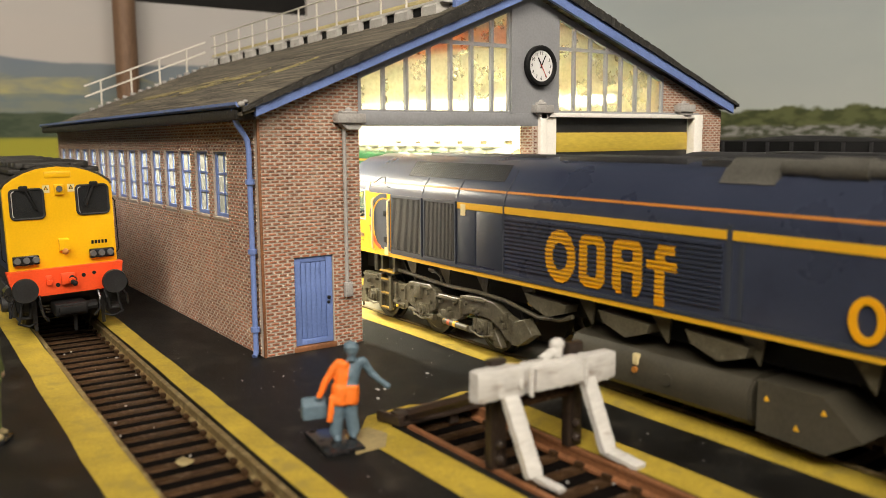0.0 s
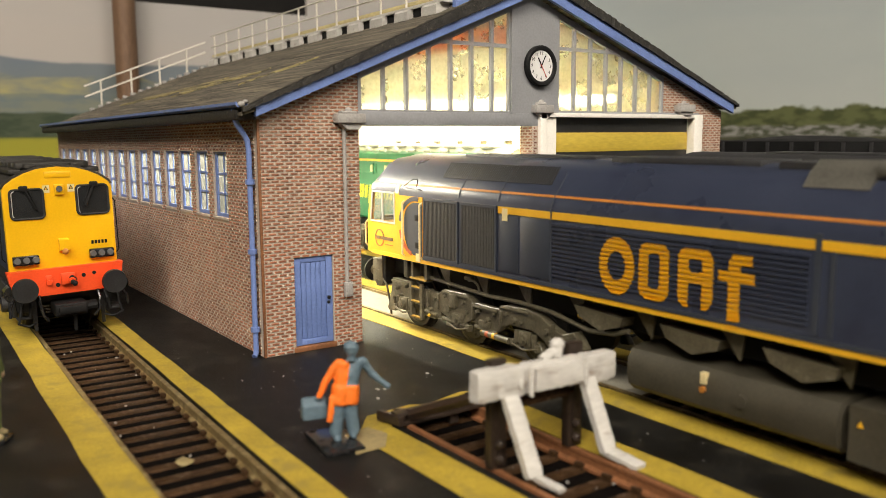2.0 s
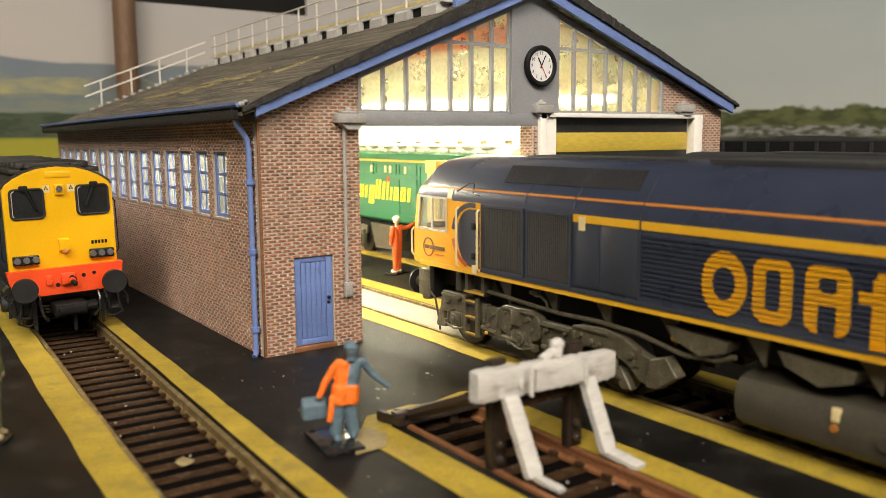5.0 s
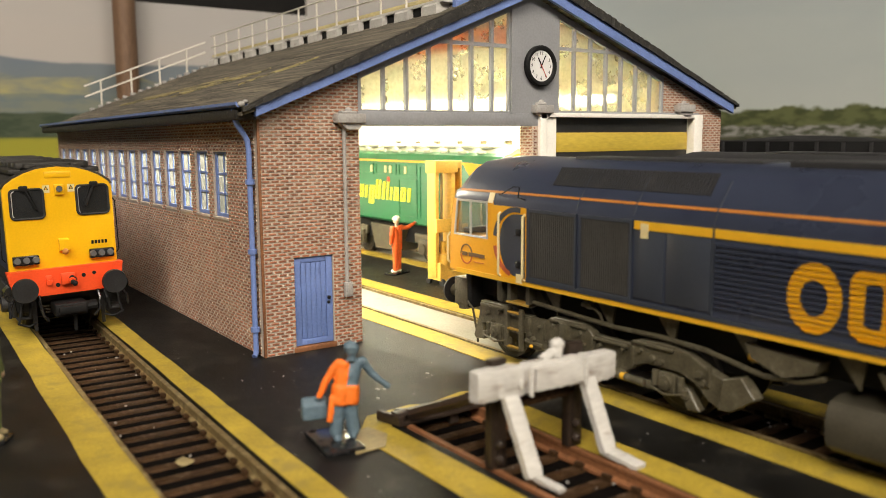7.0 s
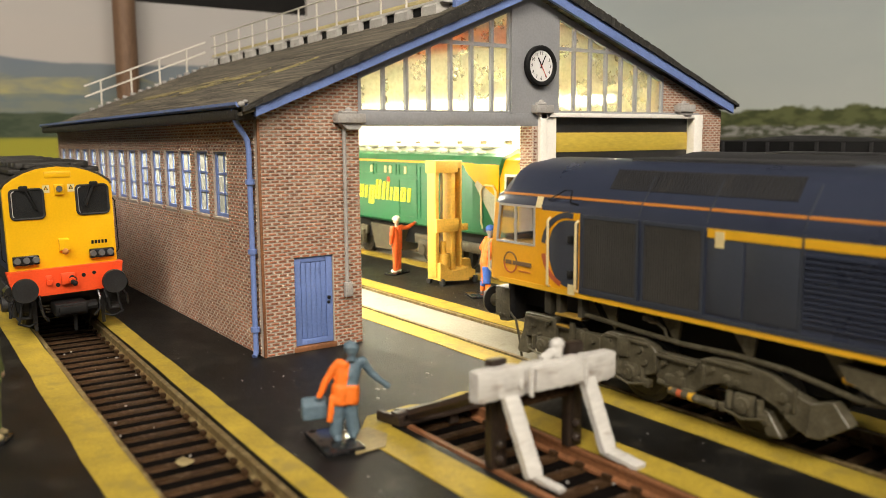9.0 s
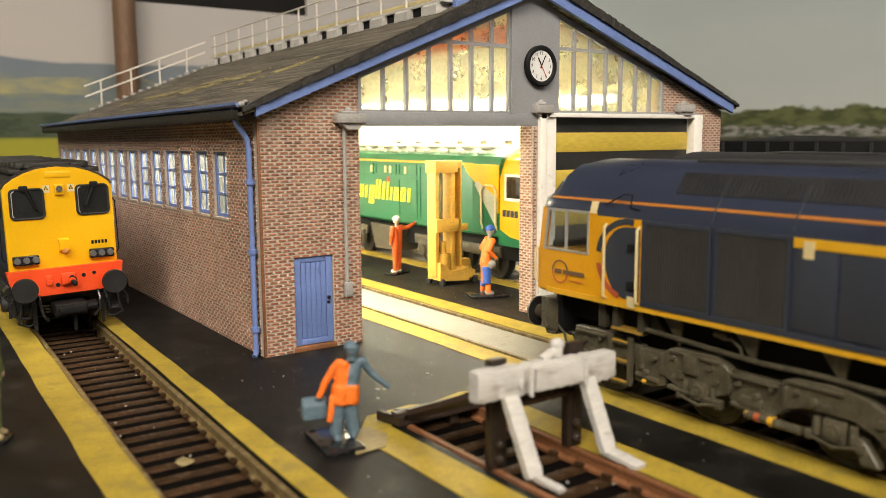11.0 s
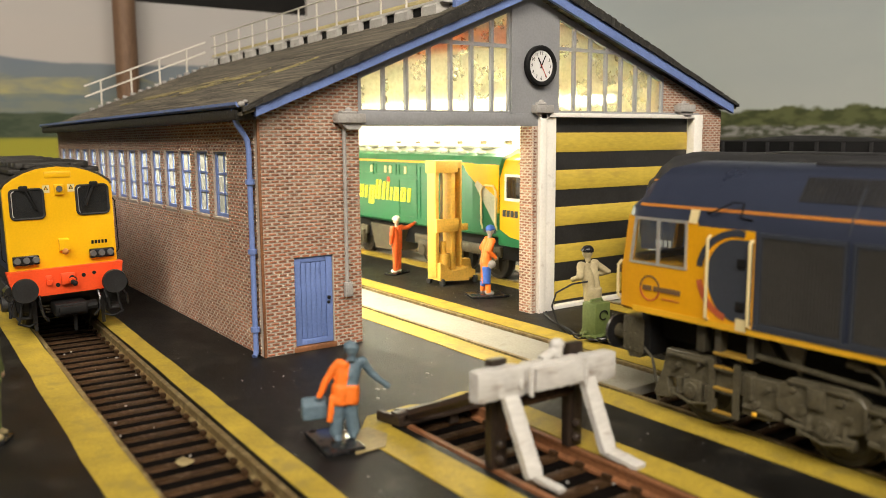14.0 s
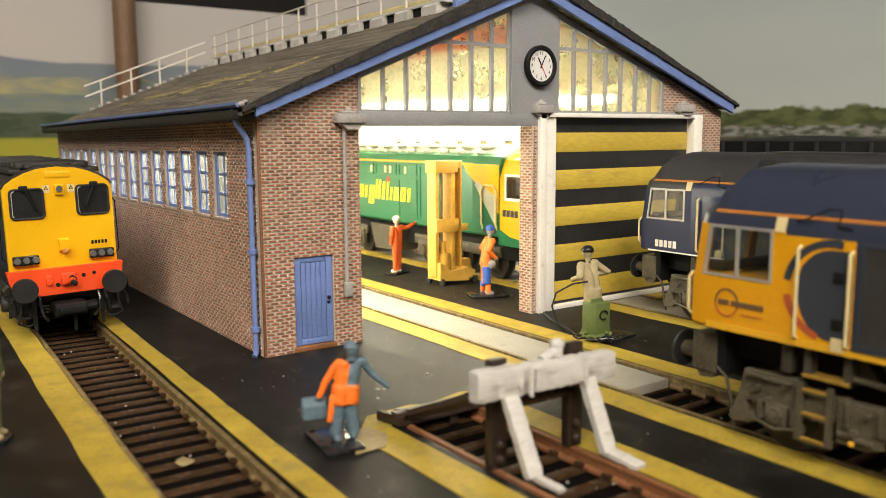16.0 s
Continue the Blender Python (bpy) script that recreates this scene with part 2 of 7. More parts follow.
M = dict(
    card=mat("black_card", (0.0085, 0.0082, 0.0078), 0.5, var=0.6, scale=75, fine=2500, bump=1.0, stain=(0.030, 0.027, 0.022), stain_at=0.60, spec=0.22),
    # near-black, with the shade between the sleepers put into the colour
    bed=mat("dark_ballast", (0.004, 0.003, 0.0026), 0.9, var=0.5, scale=300, fine=2200, bump=0.9, spec=0.05),
    yellow_line=mat("worn_yellow_paint", (0.40, 0.29, 0.035), 0.6, var=0.22, scale=130, fine=2200, bump=0.45, stain=(0.30, 0.225, 0.045), stain_at=0.60),
    sleeper=mat("brown_sleeper", (0.050, 0.027, 0.013), 0.5, var=0.5, scale=420, fine=2200, bump=1.0, stain=(0.17, 0.12, 0.08), stain_at=0.66, each=0.3, spec=0.12),
    rail=mat("rusty_rail", (0.21, 0.15, 0.066), 0.5, 0.3, var=0.35, scale=240, fine=1500, stain=(0.36, 0.28, 0.14), stain_at=0.58),
    rail_rust=mat("orange_rust_rail", (0.23, 0.096, 0.040), 0.6, 0.1, var=0.3, scale=150, fine=1500),
    infill=mat("grey_infill", (0.36, 0.345, 0.285), 0.7, var=0.12, scale=90, fine=1800, bump=0.25, stain=(0.27, 0.255, 0.205), stain_at=0.70),
    mortar=mat("pale_mortar", (0.47, 0.395, 0.325), 0.9, var=0.15, scale=120, fine=2500, bump=0.3),
    brick=mat("red_brick", (0.275, 0.120, 0.070), 0.8, var=0.3, scale=90, fine=2600, bump=0.7, island=0.30, each=0.0, stain=(0.36, 0.21, 0.14), stain_at=0.60),
    brick_each=mat("red_brick_front", (0.285, 0.108, 0.058), 0.8, var=0.3, scale=400, fine=2600, bump=0.7, each=0.30, stain=(0.37, 0.22, 0.15), stain_at=0.62),
    # pale mortar left on brick edges, with their highlight painted in
    pale_edge=mat("pale_mortar_wash", (0.56, 0.485, 0.40), 0.85, var=0.25, scale=300, fine=2600, bump=0.5, stain=(0.36, 0.20, 0.13), stain_at=0.56),
    # light streaks are lichen plus sheen highlights put into the colour
    felt=mat("black_roof_felt", (0.088, 0.077, 0.060), 0.85, var=0.7, scale=330, fine=1900, bump=1.0, stretch=(1, 0.06, 1), stain=(0.19, 0.165, 0.115), stain_at=0.56),
    lichen=mat("roof_lichen", (0.29, 0.24, 0.11), 0.9, var=0.3, scale=300, fine=1800, bump=0.6, stretch=(1, 0.1, 1), stain=(0.09, 0.08, 0.055), stain_at=0.52),
    felt_edge=mat("rough_felt_edge", (0.022, 0.020, 0.017), 0.6, var=0.7, scale=700, fine=2600, bump=1.0, stain=(0.13, 0.115, 0.085), stain_at=0.67),
    blue=mat("blue_gloss_paint", (0.150, 0.222, 0.49), 0.42, var=0.10, scale=160, fine=1600, bump=0.12, stain=(0.10, 0.15, 0.36), stain_at=0.68),
    grey=mat("grey_paint", (0.27, 0.275, 0.29), 0.55, var=0.08, scale=110, fine=1600, bump=0.12),
    stone=mat("pale_grey_stone", (0.36, 0.345, 0.33), 0.75, var=0.15, scale=200, fine=1800, bump=0.5),
    white=mat("off_white_paint", (0.84, 0.81, 0.75), 0.5, var=0.06, scale=150, fine=1500, bump=0.12, stain=(0.55, 0.50, 0.44), stain_at=0.70),
    white_worn=mat("worn_white_paint", (0.52, 0.505, 0.48), 0.6, var=0.10, scale=240, fine=1500, bump=0.6, stain=(0.30, 0.25, 0.22), stain_at=0.66, stretch=(0.3, 1, 1)),
    inner=mat("white_card_lining", (0.78, 0.75, 0.66), 0.8, var=0.05, scale=60, fine=900, bump=0.1),
    stripe=mat("yellow_door_paint", (0.56, 0.41, 0.055), 0.55, var=0.12, scale=120, fine=1400, stretch=(0.25, 1, 1), stain=(0.42, 0.30, 0.05), stain_at=0.62),
    dblack=mat("black_door_paint", (0.022, 0.021, 0.020), 0.5, var=0.25, scale=120, fine=1400),
    black=mat("matt_black", (0.009, 0.009, 0.0095), 0.6, var=0.3, scale=150, fine=1500, spec=0.2),
    dial=mat("white_dial", (0.78, 0.77, 0.76), 0.45, var=0.02, bump=0.0),
    badge=mat("brown_badge", (0.15, 0.085, 0.04), 0.5, var=0.05),
    dullyellow=mat("dull_yellow_edge", (0.33, 0.20, 0.03), 0.55, var=0.15),
    dullred=mat("dull_red_paint", (0.46, 0.10, 0.035), 0.5, var=0.05),
    red=mat("red_paint", (0.60, 0.05, 0.03), 0.5, var=0.05),
    navy=mat("navy_loco_paint", (0.031, 0.038, 0.065), 0.30, var=0.08, scale=80, fine=2200, bump=0.04, stain=(0.025, 0.030, 0.055), stain_at=0.64),
    navy2=mat("blue_loco_paint", (0.014, 0.024, 0.066), 0.36, var=0.08, scale=80, fine=2200, bump=0.04),
    roofdark=mat("sooty_roof_paint", (0.028, 0.028, 0.030), 0.55, var=0.2, scale=120, fine=1800, bump=0.15, stain=(0.06, 0.055, 0.05), stain_at=0.66),
    panel=mat("dark_grey_panel", (0.036, 0.043, 0.060), 0.42, var=0.08, scale=80, fine=2000, bump=0.05),
    grille=mat("brown_black_grille", (0.044, 0.042, 0.039), 0.6, var=0.2, scale=200, fine=2000, bump=0.15),
    orange_line=mat("orange_lining", (0.42, 0.165, 0.028), 0.45, var=0.08, bump=0.05),
    cabyellow=mat("orange_yellow_paint", (0.76, 0.36, 0.006), 0.36, var=0.05, scale=90, fine=1800, bump=0.04),
    lining=mat("yellow_lining", (0.74, 0.41, 0.02), 0.42, var=0.06, bump=0.05),
    frame=mat("olive_brown_underframe", (0.090, 0.079, 0.052), 0.38, 0.05, var=0.3, scale=320, fine=2200, bump=0.4, stain=(0.15, 0.135, 0.095), stain_at=0.64),
    tank=mat("grey_brown_tank", (0.054, 0.048, 0.034), 0.5, var=0.2, scale=150, fine=1800, bump=0.2),
    tarry=mat("tarry_dark_timber", (0.028, 0.019, 0.014), 0.4, var=0.35, scale=240, fine=1600, bump=0.5),
    steel=mat("bright_steel", (0.55, 0.53, 0.49), 0.3, 0.9, var=0.08, bump=0.05),
    wheel=mat("dull_wheel_steel", (0.035, 0.032, 0.028), 0.45, 0.4, var=0.2, scale=200, fine=1800, bump=0.1),
    cream=mat("cream_handrail", (0.72, 0.60, 0.32), 0.45, var=0.06),
    silver=mat("silver_window_frame", (0.55, 0.54, 0.52), 0.4, 0.5, var=0.06),
    silverroof=mat("grey_exhaust_metal", (0.12, 0.115, 0.10), 0.5, 0.3, var=0.2, scale=200, fine=1800),
    yellow=mat("bright_yellow_paint", (0.80, 0.44, 0.004), 0.34, var=0.04, scale=80, fine=1800, bump=0.04),
    vermilion=mat("vermilion_paint", (0.78, 0.075, 0.015), 0.4, var=0.06, scale=120, fine=1800, bump=0.06),
    buffer=mat("black_buffer_steel", (0.022, 0.022, 0.024), 0.5, 0.3, var=0.3, scale=300, fine=2500, bump=0.3),
    green=mat("green_loco_paint", (0.012, 0.150, 0.058), 0.4, var=0.08, scale=80, fine=1800, bump=0.04),
    # pale wedge colour; on the roof it stands for strong light
    greenroof=mat("pale_roof_paint", (0.42, 0.45, 0.36), 0.6, var=0.15, scale=120, fine=1500),
    lemon=mat("yellow_lettering", (0.85, 0.78, 0.04), 0.45, var=0.04),
    jack=mat("yellow_jack_paint", (0.72, 0.46, 0.085), 0.5, var=0.16, scale=150, fine=1500, bump=0.1),
    scrap=mat("torn_card", (0.30, 0.235, 0.11), 0.6, var=0.2, scale=200, fine=1500, bump=0.3),
    rubber=mat("black_rubber", (0.015, 0.015, 0.015), 0.7, var=0.2),
    lamp=mat("clear_lamp_glass", (0.13, 0.13, 0.135), 0.12, 0.2, var=0.1, bump=0.0, coat=0.6),
    hi_vis=mat("orange_overalls", (0.82, 0.17, 0.015), 0.6, var=0.12, scale=200, fine=1500, bump=0.3),
    hi_vis2=mat("deep_orange_overalls", (0.80, 0.12, 0.02), 0.6, var=0.15, scale=200, fine=1500, bump=0.3),
    bluegrey=mat("blue_grey_cloth", (0.095, 0.145, 0.185), 0.6, var=0.12, scale=200, fine=1500, bump=0.3),
    royal=mat("blue_cloth", (0.03, 0.10, 0.42), 0.6, var=0.12, scale=200, bump=0.3),
    khaki=mat("khaki_overalls", (0.36, 0.30, 0.17), 0.6, var=0.15, scale=200, fine=1500, bump=0.4),
    skin=mat("pale_doll_paint", (0.62, 0.42, 0.31), 0.6, var=0.1),
    boot=mat("grey_boot_paint", (0.30, 0.29, 0.28), 0.5, var=0.15),
    olive=mat("olive_green_paint", (0.105, 0.14, 0.04), 0.5, var=0.15, scale=250, fine=1500, bump=0.2),
    glossblack=mat("glossy_black_plastic", (0.014, 0.014, 0.015), 0.2, var=0.2, bump=0.1),
    post=mat("brown_wooden_post", (0.15, 0.085, 0.048), 0.55, var=0.2, scale=30, fine=400, stretch=(4, 4, 0.5)),
    plank=mat("straw_plank", (0.50, 0.43, 0.22), 0.7, var=0.2, scale=250, fine=1500, stretch=(1, 0.2, 1)),
    railing=mat("pale_railing_paint", (0.66, 0.63, 0.56), 0.5, var=0.06),
    crane=mat("orange_crane_paint", (0.85, 0.20, 0.05), 0.5, var=0.05),
    coal=mat("coal_black_load", (0.012, 0.012, 0.012), 0.7, var=0.5, scale=120, fine=600, bump=1.0),
    roomwall=mat("cream_room_wall", (0.26, 0.245, 0.22), 0.85, var=0.06, scale=3, fine=60),
    roomdark=mat("dark_room_boards", (0.035, 0.033, 0.032), 0.8, var=0.2, scale=8, fine=100),
    tube=glow("strip_light_tube", (1.0, 0.93, 0.70), 75.0),
    fitting=glow("ceiling_fitting_glow", (1.0, 0.92, 0.80), 2.0),
    pane=frosted("dirty_gable_glazing", (0.79, 0.77, 0.67), 0.30, 0.19),
    pane2=glass("side_window_glazing", (0.20, 0.20, 0.187), 0.15, 0.70),
    cabglass=glass("loco_cab_glass", (0.84, 0.86, 0.87), 0.05, 0.05),
    darkglass=mat("dark_cab_glass", (0.018, 0.019, 0.020), 0.08, var=0.1, bump=0.0, coat=0.5),
)


# ---- building tools (all lengths in millimetres) ----
def at(x, y, z, rx=0, ry=0, rz=0):
    return pose(x * MM, y * MM, z * MM, rx, ry, rz)


def mesh_of(name, bm, mats, sharp=32):
    me = bpy.data.meshes.new(name)
    bmesh.ops.scale(bm, vec=(MM, MM, MM), verts=bm.verts)
    bm.to_mesh(me)
    bm.free()
    for m in mats if isinstance(mats, (list, tuple)) else [mats]:
        me.materials.append(m)
    me.polygons.foreach_set("use_smooth", [True] * len(me.polygons))
    me.set_sharp_from_angle(angle=radians(sharp))
    return me


def part(name, bm, material, parent=None, label="", m=None):
    ob = new(name, mesh_of(name, bm, material))
    ob.parent = parent
    if m is not None:
        ob.matrix_basis = m
    return tagged(ob, label)


def thing(name, m, label, category, group="", kind=""):
    ob = new(name)
    ob.empty_display_size = 0.005
    ob.matrix_basis = m
    return tagged(ob, label, category, group, kind)


def box(bm, x0, x1, y0, y1, z0, z1, bevel=0.0, mi=0):
    vs = [bm.verts.new((x, y, z)) for z in (z0, z1) for y in (y0, y1) for x in (x0, x1)]
    fs = [bm.faces.new([vs[i] for i in q]) for q in
          ((0, 2, 3, 1), (4, 5, 7, 6), (0, 1, 5, 4), (2, 6, 7, 3), (0, 4, 6, 2), (1, 3, 7, 5))]
    for f in fs:
        f.material_index = mi
    if bevel:
        es = list({e for f in fs for e in f.edges})
        for f in bmesh.ops.bevel(bm, geom=es, offset=bevel, segments=2, affect="EDGES", profile=0.5)["faces"]:
            f.material_index = mi
    return bm


def prism(bm, pts, axis, a, b, mi=0):
    """A flat outline drawn out from a to b along an axis; pts are the other two coordinates in xyz order."""
    def place(p, d):
        return {"x": (d, p[0], p[1]), "y": (p[0], d, p[1]), "z": (p[0], p[1], d)}[axis]
    lo = [bm.verts.new(place(p, a)) for p in pts]
    hi = [bm.verts.new(place(p, b)) for p in pts]
    k = len(pts)
    fs = [bm.faces.new(lo[::-1]), bm.faces.new(hi)]
    fs += [bm.faces.new((lo[i], lo[(i + 1) % k], hi[(i + 1) % k], hi[i])) for i in range(k)]
    for f in fs:
        f.material_index = mi
    bmesh.ops.recalc_face_normals(bm, faces=fs)
    return bm


def rod(bm, p0, p1, r0, r1=None, k=10, mi=0):
    """A round bar from p0 to p1."""
    p0, p1 = Vector(p0), Vector(p1)
    r1 = r0 if r1 is None else r1
    q = (p1 - p0).to_track_quat("Z", "Y")
    ring = [[bm.verts.new(p + q @ Vector((r * math.cos(2 * math.pi * i / k), r * math.sin(2 * math.pi * i / k), 0)))
             for i in range(k)] for p, r in ((p0, r0), (p1, r1))]
    fs = [bm.faces.new((ring[0][i], ring[0][(i + 1) % k], ring[1][(i + 1) % k], ring[1][i])) for i in range(k)]
    fs += [bm.faces.new(ring[0][::-1]), bm.faces.new(ring[1])]
    for f in fs:
        f.material_index = mi
    return bm


def pipe(bm, pts, r, k=8, mi=0):
    """A bent round bar through the points."""
    pts = [Vector(p) for p in pts]
    rings = []
    for i, p in enumerate(pts):
        d = (pts[min(i + 1, len(pts) - 1)] - pts[max(i - 1, 0)]).normalized()
        q = d.to_track_quat("Z", "Y")
        rings.append([bm.verts.new(p + q @ Vector((r * math.cos(2 * math.pi * j / k), r * math.sin(2 * math.pi * j / k), 0))) for j in range(k)])
    for a, b in zip(rings, rings[1:]):
        off = min(range(k), key=lambda o: sum((a[j].co - b[(j + o) % k].co).length for j in range(k)))
        for j in range(k):
            f = bm.faces.new((a[j], a[(j + 1) % k], b[(j + 1 + off) % k], b[(j + off) % k]))
            f.material_index = mi
    bm.faces.new(rings[0][::-1]).material_index = mi
    bm.faces.new(rings[-1]).material_index = mi
    return bm


def ball(bm, c, r, mi=0, u=12, v=8):
    r = (r, r, r) if isinstance(r, (int, float)) else r
    new_verts = bmesh.ops.create_uvsphere(bm, u_segments=u, v_segments=v, radius=1,
                                          matrix=Matrix.Translation(c) @ Matrix.Diagonal((*r, 1)))["verts"]
    for f in {f for w in new_verts for f in w.link_faces}:
        f.material_index = mi
    return bm


def loft(bm, sections, mi=0):
    """Cross sections of equal point count, (y, [(x, z), ...]), skinned and capped."""
    rings = [[bm.verts.new((x, y, z)) for x, z in pts] for y, pts in sections]
    fs = []
    for a, b in zip(rings, rings[1:]):
        k = len(a)
        fs += [bm.faces.new((a[i], a[(i + 1) % k], b[(i + 1) % k], b[i])) for i in range(k)]
    fs += [bm.faces.new(rings[0]), bm.faces.new(rings[-1][::-1])]
    for f in fs:
        f.material_index = mi
    bmesh.ops.recalc_face_normals(bm, faces=fs)
    return bm


def mirror_profile(half):
    """A closed outline from its right half, given from the bottom to the top."""
    return [(x, z) for x, z in half] + [(-x, z) for x, z in reversed(half) if x > 1e-6]


B = bmesh.new

# ---- the room ----
bm = B()
box(bm, -2600, 2600, -2600, -2550, -900, 1500), box(bm, -2600, -2550, -2550, 2550, -900, 1500)
box(bm, 2550, 2600, -2550, 2550, -900, 1500)
tagged(part("wall_room", bm, M["roomwall"]), "plain cream walls of the layout room", "wall", kind="structure")
bm = B()
box(bm, -2600, 2600, 2550, 2600, -900, 1500)
tagged(part("wall_back", bm, M["roomdark"]), "dark boarded wall behind the layout", "wall", kind="structure")
tagged(part("floor", box(B(), -2600, 2600, -2600, 2600, -950, -900), M["roomdark"]), "dark floor of the layout room", "floor", kind="structure")
tagged(part("ceiling", box(B(), -2600, 2600, -2600, 2600, 1500, 1540), M["roomwall"]), "cream ceiling of the layout room", "ceiling", kind="structure")

# ---- the layout board and its surfaces ----
TX, T2X, BX = 59.4, 127.5, 11.0      # centre lines of the shed roads and the stub road


def left_x(y):
    return -34.3 + 0.031 * y


tagged(part("ground", box(B(), -900, 700, -900, 700, -40, -5.4), M["bed"]), "black baseboard under the tracks", "baseboard", kind="structure")
SLABS = (
    [(-900, -900), (left_x(-900) - 9.4, -900), (left_x(460) - 9.4, 460), (-900, 460)],
    [(left_x(-900) + 9.4, -900), (BX - 9.6, -900), (BX - 9.6, -57), (BX + 9.6, -57), (BX + 9.6, -900), (TX - 9.4, -900), (TX - 9.4, 460), (left_x(460) + 9.4, 460)],
    [(TX + 9.4, -900), (T2X - 9.4, -900), (T2X - 9.4, 460), (TX + 9.4, 460)],
    [(T2X + 9.4, -900), (700, -900), (700, 460), (T2X + 9.4, 460)],
)
for pts in SLABS:
    tagged(part("pavement", prism(B(), pts, "z", -6.0, 0), M["card"]), "matt black yard surface between the tracks", "yard surface", kind="structure")


def stripe(pts, label="worn yellow safety line painted on the yard"):
    bm = B()
    prism(bm, pts, "z", 0.02, 0.16)
    tagged(part("safety_line", bm, M["yellow_line"]), label, "painted line", "yellow safety lines", "structure")


def along(x0, x1, y0, y1, lean=0.0, wob=0.2, seed=1):
    """A strip with slightly uneven edges."""
    rnd = random.Random(seed)
    ys = np.linspace(y0, y1, max(2, int(abs(y1 - y0) / 12)))
    return [(x0 + lean * y + rnd.uniform(-wob, wob), y) for y in ys] + [(x1 + lean * y + rnd.uniform(-wob, wob), y) for y in ys[::-1]]


stripe(along(-24.9, -20.2, -300, 240, 0.028, wob=0.2, seed=2))
stripe(along(-50.6, -43.8, -300, 240, 0.026, wob=0.2, seed=3))
stripe(along(-8.2, -0.6, -300, -60, seed=4))
stripe(along(20.9, 27.6, -300, -64, seed=5))
stripe([(-7.6, -60), (-1.6, -52.4), (9, -51.4), (12, -53.2), (22.5, -50.6), (27.5, -53.0), (27.0, -57.5), (2, -57.2), (-0.6, -60)])
stripe(along(42.0, 49.3, -320, 232, seed=6))
stripe(along(69.6, 76.8, -320, 232, seed=7))
stripe(along(110.2, 117.3, -320, 232, seed=8))
stripe(along(137.8, 144.5, -320, 232, seed=9))


def track(m, y0, y1, pitch, label, rail_mat, sleepers_to=None):
    """A road of two rails on sleepers, about the y axis."""
    t = thing("railway_track", m, label, "track", "tracks of the depot")
    prof = [(-1.1, -2.5), (1.1, -2.5), (1.1, -2.0), (0.35, -1.6), (0.35, -0.5), (0.55, -0.3), (0.55, 0.25), (-0.55, 0.25), (-0.55, -0.3), (-0.35, -0.5), (-0.35, -1.6), (-1.1, -2.0)]
    for s in (-8.6, 8.6):
        part("rail", prism(B(), [(x + s, z) for x, z in prof], "y", y0, y1), rail_mat, t, "rusty steel rail")
    bm = box(B(), -9.2, 9.2, -1.15, 1.15, -5.4, -2.2, 0.25)
    for x in (-7.3, 7.3, -9.0, 9.0):
        box(bm, x - 0.5, x + 0.5, -0.9, 0.9, -2.2, -1.3, 0.2)
    me = mesh_of("sleeper", bm, M["sleeper"])
    y = y0 + 3
    while y < (sleepers_to or y1):
        ob = new("sleeper", me)
        ob.parent = t
        ob.matrix_basis = at(0, y, 0, 0, 0, 0)
        y += pitch
    return t


track(at(-34.3, 0, -0.9, 0, 0, -1.78), -220, 230, 5.7, "brown-sleepered railway track between yellow lines", M["rail"])
track(at(TX, 0, 0), -330, 236, 6.0, "shed road with rusty rails and an open pit end", M["rail"], -66)
track(at(T2X, 0, 0), -330, 236, 8.0, "second shed road with rusty rails", M["rail"], -330)
track(at(BX, 0, 0), -260, -58, 6.4, "short stub track with orange-rusted rails", M["rail_rust"])
for cx, y0, lab in ((TX, -70, "pale grey concrete infill between the shed rails"), (T2X, -330, "grey infill between the second road's rails")):
    bm = B()
    box(bm, cx - 7.2, cx + 7.2, y0, 236, -6.0, -0.15, 0.2)
    tagged(part("track_infill", bm, M["infill"]), lab, "track infill", "infill panels", "structure")

# raised black beds stand for the shaded gaps between the sleepers
tagged(part("trackbed", prism(B(), [(left_x(-300) - 9.3, -300), (left_x(-300) + 9.3, -300), (left_x(240) + 9.3, 240), (left_x(240) - 9.3, 240)], "z", -6.0, -3.5), M["bed"]), "black bed under brown sleepers, painted as the shade between them", "trackbed", kind="structure")
tagged(part("trackbed", box(B(), TX - 9.2, TX + 9.2, -330, -70.2, -6.0, -2.75), M["bed"]), "black bed under the shed road, painted as the shade between sleepers", "trackbed", kind="structure")
tagged(part("trackbed", box(B(), BX - 9.5, BX + 9.5, -260, -58, -6.0, -2.9), M["bed"]), "black bed under the stub track, painted as the shade between sleepers", "trackbed", kind="structure")

# ---- the engine shed ----
SHED = thing("engine_shed", at(0, 0, 0), "red brick engine shed with blue trim and a black felt roof", "engine shed")
W, L, EAVE, RISE, RIDGE = 177.0, 236.0, 60.0, 0.41, 85.9


def slope(x):
    """Height of the top of the gable wall."""
    return EAVE + RISE * x if x < RIDGE else 62.4 + 0.36 * (W - x)


COURSE, BLEN, JOINT, END_JOINT = 0.86, 2.5, 0.25, 0.38
WINDOWS = [(21.0 + 14.25 * i, 31.0 + 14.25 * i) for i in range(15)]
WZ0, WZ1 = 33.2, 50.6


